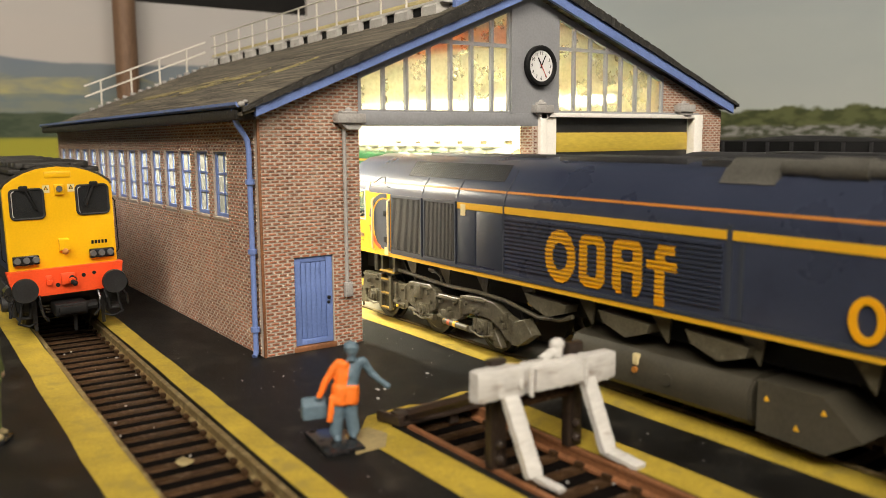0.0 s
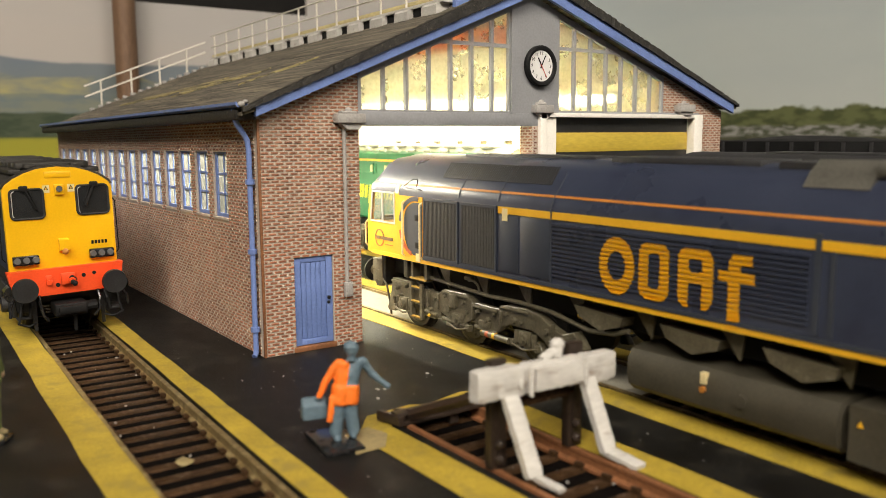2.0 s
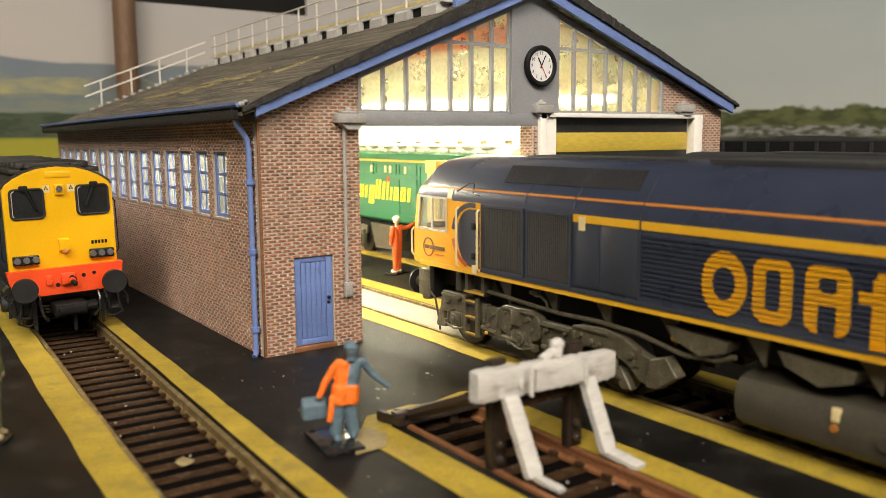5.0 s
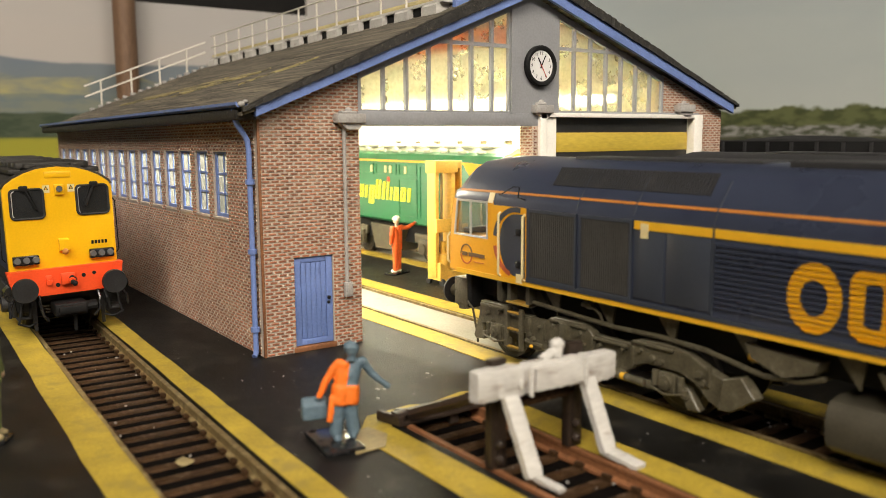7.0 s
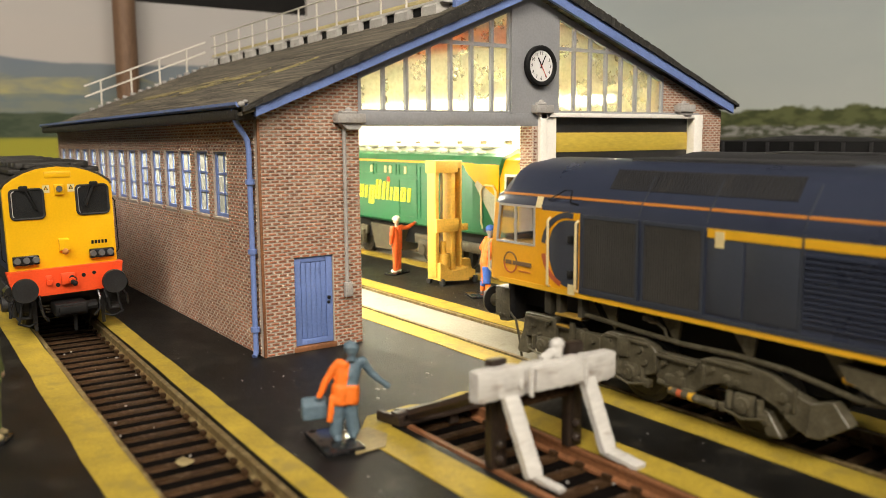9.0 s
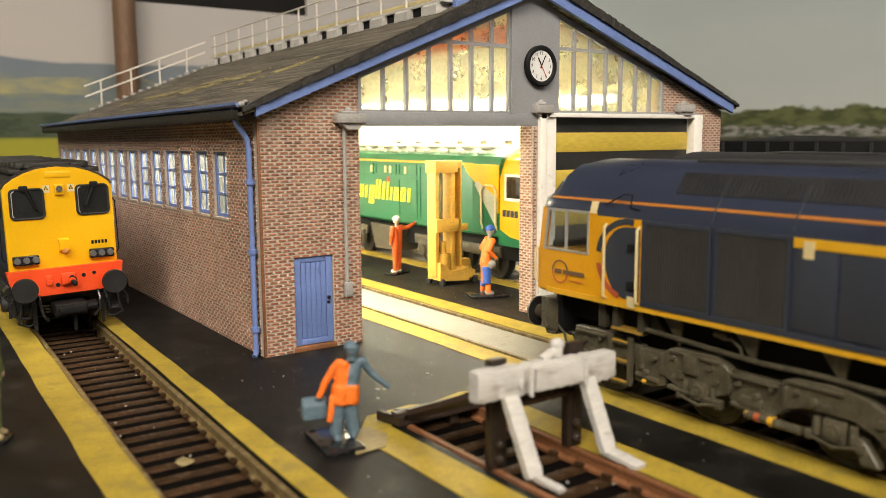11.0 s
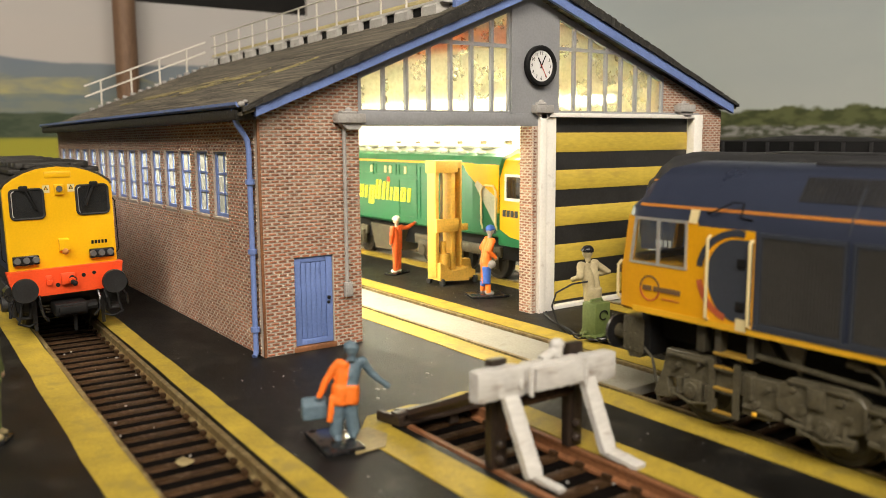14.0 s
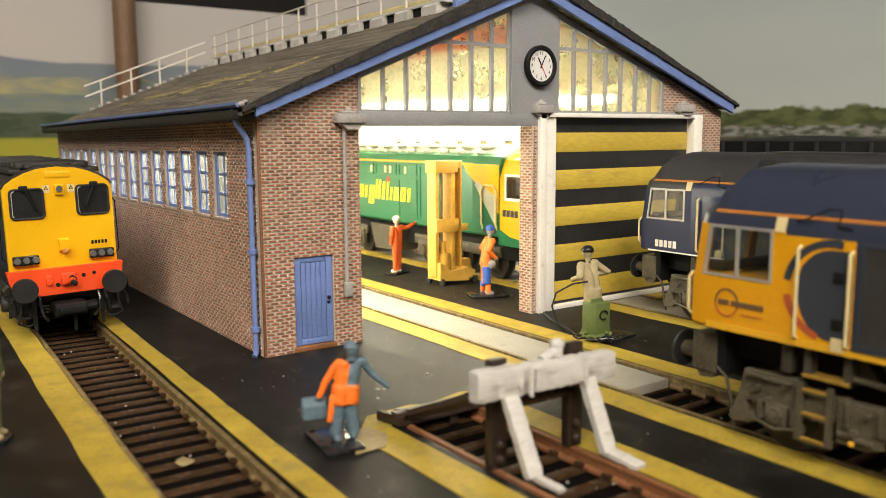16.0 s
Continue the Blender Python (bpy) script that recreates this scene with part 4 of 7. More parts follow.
# ---- freight locomotives ----
HALF = [(16.2, 20.4), (17.0, 21.0), (17.0, 39.0), (16.3, 40.8), (12.4, 46.2), (9.2, 47.9), (4.6, 49.0), (0.0, 49.2)]


def cab_low(k):
    return mirror_profile([(16.2 * k, 20.4), (17.0 * k, 21.0), (17.0 * k, 29.8), (8.0 * k, 29.8), (0.0, 29.8)])


def cab_top(k, top):
    return mirror_profile([(17.0 * k, 38.9)] + [(x * k, min(z, top - 0.12 * x)) for x, z in HALF[2:]])


def ring_shape(bm, x, cy, cz, ry, rz, wy, wz, k=28, a0=0.0, a1=360.0):
    """A flat ring (or arc) standing on a side wall at x."""
    closed = a1 - a0 >= 359.9
    steps = k if closed else k + 1
    loops = []
    for i in range(steps):
        a = radians(a0 + (a1 - a0) * i / k)
        c, s = math.cos(a), math.sin(a)
        loops.append([bm.verts.new(p) for p in ((x, cy + ry * c, cz + rz * s), (x, cy + (ry - wy) * c, cz + (rz - wz) * s),
                                                (x + 0.3, cy + (ry - wy) * c, cz + (rz - wz) * s), (x + 0.3, cy + ry * c, cz + rz * s))])
    fs = []
    for i in range(steps if closed else steps - 1):
        a, b = loops[i], loops[(i + 1) % steps]
        fs += [bm.faces.new((a[j], b[j], b[(j + 1) % 4], a[(j + 1) % 4])) for j in range(4)]
    if not closed:
        fs += [bm.faces.new(loops[0]), bm.faces.new(loops[-1][::-1])]
    bmesh.ops.recalc_face_normals(bm, faces=fs)
    return bm


def inside_round(u, v, u0, u1, v0, v1, r):
    """Whether a point lies in a rectangle whose corners have the radius r."""
    if not (u0 < u < u1 and v0 < v < v1):
        return False
    du, dv = max(u0 + r - u, u - u1 + r, 0), max(v0 + r - v, v - v1 + r, 0)
    return du * du + dv * dv < r * r


def ribbed_shape(parent, X, s, material, label, u0, u1, v0, v1, inside):
    """A painted device that follows the ribs of the body side, in strips along them."""
    bm, step, z = B(), 0.23, 24.0 - 0.92 * 3
    row = 0
    while z < v1:
        on_rib = row % 4 < 2
        out = 0.40 if on_rib else 0.16
        us = np.arange(u0, u1 + 0.12, 0.12)
        hit = [inside(float(u), z + step / 2) for u in us] + [False]
        start = None
        for u, h in zip(list(us) + [u1 + 0.12], hit):
            if h and start is None:
                start = u
            elif not h and start is not None:
                box(bm, *sorted((X - s * 0.05, X + s * out)), -float(u), -float(start), z, z + step)
                start = None
        z += step
        row += 1
    return part("device_shape", bm, material, parent, label)


def wheelset(parent, y, r=7.0, drop=0.0):
    bm = B()
    rod(bm, (-9, 0, 0), (9, 0, 0), 1.3, k=10)
    for s in (-1, 1):
        rod(bm, (s * 7.4, 0, 0), (s * 8.0, 0, 0), r + 0.7, k=32)
        rod(bm, (s * 8.0, 0, 0), (s * 10.0, 0, 0), r, k=32)
        rod(bm, (s * 10.0, 0, 0), (s * 10.4, 0, 0), r - 1.0, r - 1.6, k=32)
        for i in range(6):
            a = i * math.pi / 3
            ball(bm, (s * 10.3, 4.2 * math.cos(a), 4.2 * math.sin(a)), (0.3, 0.7, 0.7), u=8, v=6)
    ob = part("wheelset", bm, M["wheel"], parent, "grey steel wheels on one axle")
    ob.matrix_basis = at(0, y, r + 0.25 - drop)
    return ob


def freight_bogie(parent, y0, d):
    """Three-axle bogie; y0: its outer end, d: -1 if it runs back from there."""
    # centre box is blackened to stand for the shade behind the side frames
    bg = part("bogie", box(B(), -7.0, 7.0, y0 + min(0, d * 78), y0 + max(0, d * 78), 9.5, 14.0, 0.4), M["black"], parent, "olive-brown three-axle bogie with cast side frames")
    plates = (
        ([(7.2, 13.8), (17.5, 14.1), (17.5, 13.0), (26.0, 13.0), (26.0, 8.8), (20.0, 8.2), (9.0, 8.4), (7.6, 8.2), (8.6, 4.2), (5.0, 3.8), (4.4, 4.6), (6.4, 9.6)], 0.0),
        ([(24.4, 12.6), (32.0, 12.8), (32.0, 6.4), (29.0, 5.4), (24.4, 5.6)], 0.3),
        ([(31.0, 12.6), (33.6, 14.3), (43.2, 14.6), (45.8, 13.2), (47.0, 11.6), (46.2, 8.2), (43.0, 7.0), (35.0, 7.2), (31.4, 8.4)], 0.7),
        ([(46.0, 12.7), (58.0, 12.7), (58.0, 8.4), (54.0, 6.2), (48.0, 6.0), (46.0, 7.6)], 0.1),
        ([(56.4, 13.4), (58.6, 14.2), (65.6, 14.6), (70.9, 13.9), (75.3, 11.7), (79.4, 10.6), (80.4, 6.4), (77.7, 5.2), (75.4, 6.0), (72.4, 8.4), (68.8, 9.8), (61.0, 9.8), (57.2, 8.6)], 0.6),
        ([(78.6, 10.9), (82.4, 12.2), (85.4, 8.8), (80.6, 5.4), (77.9, 5.2)], 1.2),
        ([(68.4, 7.4), (70.6, 7.0), (73.4, 3.2), (70.4, 2.9)], 0.2),
    )
    for s in (-1, 1):
        xo = s * 14.3
        for pts, proud in plates:
            bm = prism(B(), [(y0 + d * a, z) for a, z in pts], "x", *sorted((s * 12.6, xo + s * proud)))
            bmesh.ops.bevel(bm, geom=bm.edges[:], offset=0.18, segments=1, affect="EDGES")
            part("side_frame", bm, M["frame"], bg)
        for a in (14.0, 40.0, 66.0):
            bm = B()
            xs = sorted((xo - s * 0.6, xo + s * 0.9))
            box(bm, *xs, y0 + d * a - 2.0, y0 + d * a + 2.0, 5.4, 9.2, 0.4)
            rod(bm, (xo, y0 + d * a, 7.3), (xo + s * 1.5, y0 + d * a, 7.3), 1.7, 1.4, k=14)
            rod(bm, (xo + s * 1.5, y0 + d * a, 7.3), (xo + s * 1.9, y0 + d * a, 7.3), 0.7, k=8)
            for e in (-3.1, 3.0):
                rod(bm, (xo + s * 0.2, y0 + d * (a + e), 6.0), (xo + s * 0.2, y0 + d * (a + e), 9.0), 0.7, k=8)
                box(bm, *xs, y0 + d * (a + e * 1.4) - 0.6, y0 + d * (a + e * 1.4) + 0.6, 5.0, 6.6, 0.15)
            pipe(bm, [(xo + s * 0.7, y0 + d * (a - 4.6), 5.8), (xo + s * 1.0, y0 + d * a, 4.9), (xo + s * 0.7, y0 + d * (a + 4.6), 5.9)], 0.3, 6)
            part("axle_box", bm, M["frame"], bg, "cast axle box with springs")
        bm = B()
        for a, z, r in ((10.5, 11.2, 0.5), (12.5, 9.6, 0.35), (15.4, 12.4, 0.35), (27.5, 8.0, 0.6), (29.6, 11.2, 0.35), (34.4, 12.6, 0.4), (36.2, 9.6, 0.8), (38.5, 12.0, 0.9), (42.5, 12.4, 0.6),
                        (44.0, 10.0, 0.5), (48.5, 11.0, 0.45), (52.0, 9.4, 0.6), (54.8, 11.4, 0.4), (59.5, 12.2, 0.4), (62.4, 11.2, 0.7), (64.8, 11.0, 0.5), (73.6, 10.6, 0.7), (74.6, 9.2, 0.6)):
            rod(bm, (xo, y0 + d * a, z), (xo + s * 1.3, y0 + d * a, z), r * 1.2, r, k=8)
        for a, b, z in ((24.8, 30.5, 7.2), (47.0, 55.5, 7.0), (33.0, 45.0, 6.6)):
            rod(bm, (xo + s * 0.4, y0 + d * a, z), (xo + s * 0.4, y0 + d * b, z - 0.4), 0.55, k=8)
        box(bm, *sorted((xo, xo + s * 1.5)), y0 + d * 38.4 - 1.5, y0 + d * 38.4 + 1.5, 10.2, 13.8, 0.3)
        box(bm, *sorted((xo, xo + s * 1.0)), y0 + d * 51.0 - 2.2, y0 + d * 51.0 + 2.2, 7.0, 9.0, 0.3)
        part("damper", bm, M["frame"], bg, "dampers, bolts and brake rods")
        for a, b, z in ((33.4, 44.6, 13.7), (57.6, 67.4, 13.7), (8.4, 16.8, 13.3), (46.8, 56.0, 12.2)):
            part("frame_rib", box(B(), *sorted((xo + s * 0.5, xo + s * 1.15)), *sorted((y0 + d * a, y0 + d * b)), z - 0.28, z + 0.28, 0.1), M["frame"], bg)
        for a in (26.4, 31.4, 46.4, 57.4, 75.6):
            part("frame_rib", box(B(), *sorted((xo + s * 0.2, xo + s * 1.05)), y0 + d * a - 0.3, y0 + d * a + 0.3, 8.6, 12.6, 0.1), M["frame"], bg)
        part("brake_cylinder", rod(B(), (xo + s * 0.6, y0 + d * 50.0, 6.0), (xo + s * 0.6, y0 + d * 60.5, 5.8), 0.8, k=14), M["frame"], bg, "brake cylinder between the axles")
        part("brake_band", rod(B(), (xo + s * 0.6, y0 + d * 52.0, 5.95), (xo + s * 0.6, y0 + d * 53.0, 5.95), 0.88, k=14), M["dullred"], bg, "red band")
        part("brake_band", rod(B(), (xo + s * 0.6, y0 + d * 54.6, 5.93), (xo + s * 0.6, y0 + d * 55.6, 5.93), 0.88, k=14), M["lining"], bg, "yellow band")
        # cab ladder in its open frame
        bm = B()
        xl = sorted((xo + s * 0.4, xo + s * 1.1))
        for a in (18.3, 23.5):
            box(bm, *xl, y0 + d * a - 0.55, y0 + d * a + 0.55, 4.4, 14.2)
        for z in (12.9, 8.9, 4.6):
            box(bm, *sorted((xo - s * 0.6, xo + s * 1.0)), y0 + d * 20.9 - 2.1, y0 + d * 20.9 + 2.1, z - 0.5, z)
        part("ladder", bm, M["frame"], bg, "cab access ladder")
        for z in (12.9, 8.9, 4.6):
            part("ladder_step", box(B(), *sorted((xo + s * 0.2, xo + s * 1.2)), y0 + d * 20.9 - 2.05, y0 + d * 20.9 + 2.05, z + 0.02, z + 0.35), M["dullyellow"], bg, "yellow-edged step")
        for a, mt in ((27.3, "lining"), (50.4, "dullyellow")):
            part("tap", ball(B(), (xo + s * 1.0, y0 + d * a, 6.3), (0.4, 0.55, 0.45), u=8, v=6), M[mt], bg, "yellow tap")
    return bg, [wheelset(bg, y0 + d * a) for a in (14.0, 40.0, 66.0)]


def freight_loco(m, gold, label):
    """Six-axle freight locomotive; the near cab's nose stands at y = 0 and the body runs towards -y."""
    lo = thing("freight_locomotive", m, label, "locomotive", "locomotives")
    wheels = []
    paint = M["navy"] if gold else M["navy2"]
    cabp = M["cabyellow"] if gold else M["navy2"]
    roofp = M["navy"] if gold else M["roofdark"]
    END = -270.0
    bm = loft(B(), [(-15.6, mirror_profile(HALF)), (END + 15.6, mirror_profile(HALF))])
    for f in bm.faces:
        f.material_index = int(f.calc_center_median().z > 40)
    part("body", bm, [paint, roofp], lo, "long navy engine body")
    for base, d in ((0.0, -1), (END, 1)):
        def yy(a):
            return base + d * a
        def lean(bm):
            """Tilts the front of the cab back above the waist."""
            for v in bm.verts:
                a = (v.co.y - base) * d
                if a < 2 and v.co.z > 29.0:
                    v.co.y += d * 0.14 * (v.co.z - 29.0)
            return bm
        cab = part("cab", loft(B(), [(yy(-3.4), cab_low(0.90)), (yy(-2.5), cab_low(0.975)), (yy(-0.5), cab_low(1.0)), (yy(15.6), cab_low(1.0))]), cabp, lo,
                   "yellow cab with side windows" if gold else "dark blue cab with side windows")
        part("cab_roof", loft(B(), [(yy(-1.5), cab_top(0.915, 42.4)), (yy(-0.5), cab_top(0.975, 44.2)), (yy(0.8), cab_top(1.0, 46.2)), (yy(3.0), cab_top(1.0, 49.0)), (yy(5.6), cab_top(1.0, 52)), (yy(15.6), cab_top(1.0, 52))]), roofp, cab, "sloped cab roof")
        bm = B()
        for s in (-1, 1):
            prism(bm, [(s * 16.6, yy(-2.3)), (s * 17.0, yy(-0.1)), (s * 16.0, yy(-0.1)), (s * 14.6, yy(-2.9)), (s * 15.4, yy(-3.2))], "z", 29.8, 38.95)
            box(bm, min(s * 16.1, s * 17), max(s * 16.1, s * 17), min(yy(13.2), yy(15.6)), max(yy(13.2), yy(15.6)), 29.8, 38.95)
        box(bm, -1.0, 1.0, min(yy(-3.3), yy(-2.4)), max(yy(-3.3), yy(-2.4)), 29.8, 39.0)
        part("window_pillar", lean(bm), cabp, cab)
        for s in (-1, 1):
            x = s * 16.75
            pn = part("side_window", lean(box(B(), x - 0.1, x + 0.1, min(yy(-0.1), yy(13.2)), max(yy(-0.1), yy(13.2)), 29.8, 38.9)), M["cabglass"], cab)
            pn.visible_shadow = False
            bm = B()
            xs = sorted((s * 16.8, s * 17.15))
            for a, b, z0, z1 in ((-0.3, 0.2, 29.9, 38.9), (6.4, 7.0, 30.3, 38.5), (12.9, 13.4, 29.9, 38.9), (0.2, 12.9, 38.4, 38.9), (0.2, 12.9, 29.9, 30.3)):
                box(bm, *xs, min(yy(a), yy(b)), max(yy(a), yy(b)), z0, z1)
            part("window_frame", lean(bm), M["silver"], cab)
            fw = part("windscreen", lean(prism(B(), [(s * 1.0, 29.8), (s * 14.5, 29.8), (s * 14.2, 39.0), (s * 1.0, 40.0)], "y", yy(-2.8), yy(-2.9))), M["cabglass"], cab, "clear windscreen")
            fw.visible_shadow = False
        bm = B()
        box(bm, -10, -6, min(yy(8), yy(11)), max(yy(8), yy(11)), 29.8, 33.4, 0.6), box(bm, 6, 10, min(yy(8), yy(11)), max(yy(8), yy(11)), 29.8, 33.4, 0.6)
        box(bm, -13, 13, min(yy(-2), yy(1)), max(yy(-2), yy(1)), 29.8, 31.2, 0.4)
        part("cab_seat", bm, M["black"], cab, "dark seats and desk")
        # buffer beam, buffers and drawgear
        # black on this beam stands for the shaded space below the cab
        bb = part("buffer_beam", box(B(), -14, 14, min(yy(0.6), yy(3)), max(yy(0.6), yy(3)), 11.0, 20.4, 0.4), M["black"], lo, "buffer beam blackened for the shade under the cab")
        for s in (-1, 1):
            bm = B()
            box(bm, s * 11.6 - 2.6, s * 11.6 + 2.6, min(yy(-4.0), yy(1.4)), max(yy(-4.0), yy(1.4)), 11.2, 18.4, 0.3)
            prism(bm, [(yy(-3.2), 11.4), (yy(1.2), 11.4), (yy(0.2), 10.2), (yy(-2.4), 10.0)], "x", s * 11.6 - 2.2, s * 11.6 + 2.2)
            for e in (-3.4, -2.0, -0.6):
                for z in (11.9, 15.0, 17.8):
                    ball(bm, (s * 14.2, yy(e), z), 0.22, u=6, v=4)
            rod(bm, (s * 11.4, yy(-4.0), 14), (s * 11.4, yy(-7.5), 14), 1.6, k=14)
            part("buffer_stock", bm, M["frame"], bb)
            part("buffer_head", rod(B(), (s * 11.4, yy(-7.5), 14), (s * 11.4, yy(-8.3), 14), 3.5, 3.3, k=24), M["buffer"], bb, "black oval buffer head")
            part("cab_handrail", pipe(B(), [(s * 16.4, yy(-2.6), 30), (s * 17.0, yy(-3.0), 29), (s * 16.8, yy(-3.2), 23), (s * 16.0, yy(-2.8), 22)], 0.28), M["cream"], cab)
        bm = B()
        rod(bm, (0, yy(-1.5), 13), (0, yy(-6), 12.4), 0.9), box(bm, -1.5, 1.5, min(yy(-7), yy(-4)), max(yy(-7), yy(-4)), 9, 12.5, 0.4)
        pipe(bm, [(5, yy(-2), 13), (5, yy(-4), 11), (5, yy(-3.5), 6), (4, yy(-2.5), 3)], 0.6)
        part("coupling", bm, M["black"], bb)
        # side dress: door, curves, lamps and steps on both sides
        for s in (-1, 1):
            X = s * 17.0
            x0, x1 = sorted((X, X + s * 0.12))
            if gold:
                part("yellow_side_panel", prism(B(), [(yy(15.5), 21.0), (yy(27.2), 21.0), (yy(27.2), 38.2), (yy(15.5), 38.2)], "x", x0, x1), M["cabyellow"], lo)
                curve = [(yy(27.0), 22.2)] + [(yy(24.0 - 5.8 * math.sin(radians(t))), 29.5 - 7.2 * math.cos(radians(t))) for t in range(0, 91, 10)]
                curve += [(yy(24.0 - 5.8 * math.cos(radians(t))), 31.0 + 5.6 * math.sin(radians(t))) for t in range(0, 91, 10)] + [(yy(27.0), 36.6)]
                dx = sorted((X + s * 0.12, X + s * 0.24))
                part("cab_door", prism(B(), curve, "x", *dx), M["panel"], lo, "navy cab door in a yellow arch")
                for a0, a1, mt in ((8, 100, "panel"), (-74, -10, "dullred")):
                    bm = ring_shape(B(), X + s * 0.26 - (0.3 if s > 0 else 0), yy(24.0), 30.0, d * -8.4, 8.2, d * -1.15, 1.15, 16, a0, a1)
                    part("arc_stripe", bm, M[mt], lo)
                for a0, a1, mt in ((0, 180, "badge"), (180, 360, "dullred")):
                    emblem = ring_shape(B(), X - 0.15, yy(5.0), 25.4, 2.4, 2.5, 0.3, 0.3, 16, a0, a1 - 0.5)
                    part("emblem_ring", emblem, M[mt], cab, "ring emblem half dark and half red")
                part("emblem_bar", box(B(), *sorted((X, X + s * 0.2)), min(yy(8.0), yy(12.0)), max(yy(8.0), yy(12.0)), 23.7, 23.85), M["dullred"], cab)
                for i, (a, b) in enumerate(((3.4, 5.4), (6.0, 12.2))):
                    part("emblem_bar", box(B(), *sorted((X, X + s * 0.2)), min(yy(a), yy(b)), max(yy(a), yy(b)), 25.0, 25.9), M["badge"], cab)
            else:
                part("cab_door", box(B(), *sorted((X, X + s * 0.2)), min(yy(17.5), yy(26.5)), max(yy(17.5), yy(26.5)), 22, 37.5, 0.1), M["navy2"], lo, "blue cab door")
                for i in range(5):
                    part("number_bar", box(B(), *sorted((X, X + s * 0.12)), min(yy(3.3 + 1.6 * i), yy(4.4 + 1.6 * i)), max(yy(3.3 + 1.6 * i), yy(4.4 + 1.6 * i)), 21.9, 23.9), M["white"], cab)
                part("sill_line", box(B(), *sorted((X, X + s * 0.14)), min(yy(0.8), yy(27)), max(yy(0.8), yy(27)), 20.5, 20.9), M["white"], lo)
            for a, z0, z1 in ((18.3, 22.2, 36.2), (26.8, 22.2, 36.2)):
                part("handrail", pipe(B(), [(X, yy(a), z0 - 0.5), (X + s * 0.8, yy(a), z0), (X + s * 0.8, yy(a), z1), (X, yy(a), z1 + 0.5)], 0.3), M["cream"], lo, "cream grab rail")
            for z in (25.2, 32.6):
                part("hinge", box(B(), *sorted((X + s * 0.2, X + s * 0.7)), min(yy(24.2), yy(25.8)), max(yy(24.2), yy(25.8)), z - 0.8, z + 0.8, 0.15), M["black"], lo)
            part("notice", box(B(), *sorted((X + s * 0.2, X + s * 0.4)), min(yy(24.2), yy(26.2)), max(yy(24.2), yy(26.2)), 20.9, 23.0), M["cream"], lo, "small cream notice")
            part("notice", prism(B(), [(s * 17.2, 38.6), (s * 16.5, 41.0), (s * 16.0, 41.0), (s * 16.7, 38.6)], "y", yy(13.6), yy(15.4)), M["cream"], lo, "small cream notice")
            # mirror arm above the door
            part("mirror_arm", pipe(B(), [(s * 16.4, yy(17), 40.6), (s * 17.3, yy(19), 41.0), (s * 16.8, yy(22.5), 42.8), (s * 16.8, yy(24.6), 42.8), (s * 16.9, yy(24.2), 40.4), (s * 16.8, yy(26.4), 40.0)], 0.15), M["black"], lo, "thin black mirror arm")
            bm = B()
            for a in (19.0, 25.6):
                box(bm, *sorted((s * 13.5, s * 15.6)), min(yy(a), yy(a + 1.2)), max(yy(a), yy(a + 1.2)), 15.2, 20.4)
            part("step_bracket", bm, M["tank"], lo)
            part("step_tread", box(B(), *sorted((s * 13.2, s * 16.0)), min(yy(19), yy(26.8)), max(yy(19), yy(26.8)), 15.4, 15.9), M["dullyellow"], lo, "yellow-edged step")
            part("cab_step_box", box(B(), *sorted((s * 13.0, s * 15.2)), min(yy(14.6), yy(16.6)), max(yy(14.6), yy(16.6)), 15.0, 20.2, 0.3), M["tank"], lo)
            part("sand_pipe", pipe(B(), [(s * 14.0, yy(1.5), 12.6), (s * 14.0, yy(3.6), 11.0), (s * 13.6, yy(4.6), 6.0), (s * 13.4, yy(5.0), 2.6)], 0.3), M["tank"], lo)
            part("frame_gusset", prism(B(), [(yy(25.6), 20.3), (yy(27.4), 20.3), (yy(30.6), 16.0), (yy(25.8), 16.2)], "x", *sorted((s * 12.6, s * 13.4))), M["tank"], lo)
        bg, ws = freight_bogie(lo, yy(0), d)
        wheels += ws
    # lining, grilles, panels, ribs on both sides
    for s in (-1, 1):
        X = s * 17.0

        def plate(name, a, b, z0, z1, material, out=0.15, label="", bevel=0.0, parent=lo):
            return part(name, box(B(), *sorted((X - s * 0.05, X + s * out)), -b, -a, z0, z1, bevel), material, parent, label)
        if gold:
            plate("lower_lining", 1.0, 269.0, 20.5, 21.6, M["lining"], 0.2, "yellow sill line")
            plate("upper_lining", 58.8, 212, 36.4, 38.0, M["lining"], 0.2, "broad yellow waist line")
        part("cantrail_line", prism(B(), [(s * 16.30, 40.98), (s * 15.94, 41.48), (s * 15.78, 41.4), (s * 16.14, 40.9)], "y", -1.6, -268.4), M["orange_line"], lo, "thin orange cantrail line")
        for a, b in ((28.2, 43.2), (44.2, 58.4)):
            gr = plate("side_grille", a, b, 22.4, 38.0, M["grille"], 0.12, "dark louvred body grille")
            rows = int((b - a - 1) / 0.6)
            bm = B()
            for i in range(rows):
                y = -(a + 0.7 + 0.6 * i)
                box(bm, *sorted((X + s * 0.1, X + s * 0.42)), y - 0.34, y, 23.0, 37.4)
            part("louvre", bm, M["grille"], gr)
            bm = B()
            for u0, u1, z0, z1 in ((a, b, 37.4, 38.1), (a, b, 22.2, 22.9), (a, a + 0.5, 22.9, 37.4), (b - 0.5, b, 22.9, 37.4)):
                box(bm, *sorted((X, X + s * 0.5)), -u1, -u0, z0, z1)
            part("grille_frame", bm, M["panel"], gr)
        plate("access_panel", 59.0, 66.2, 23.0, 36.2, M["panel"], 0.25, "", 0.1)
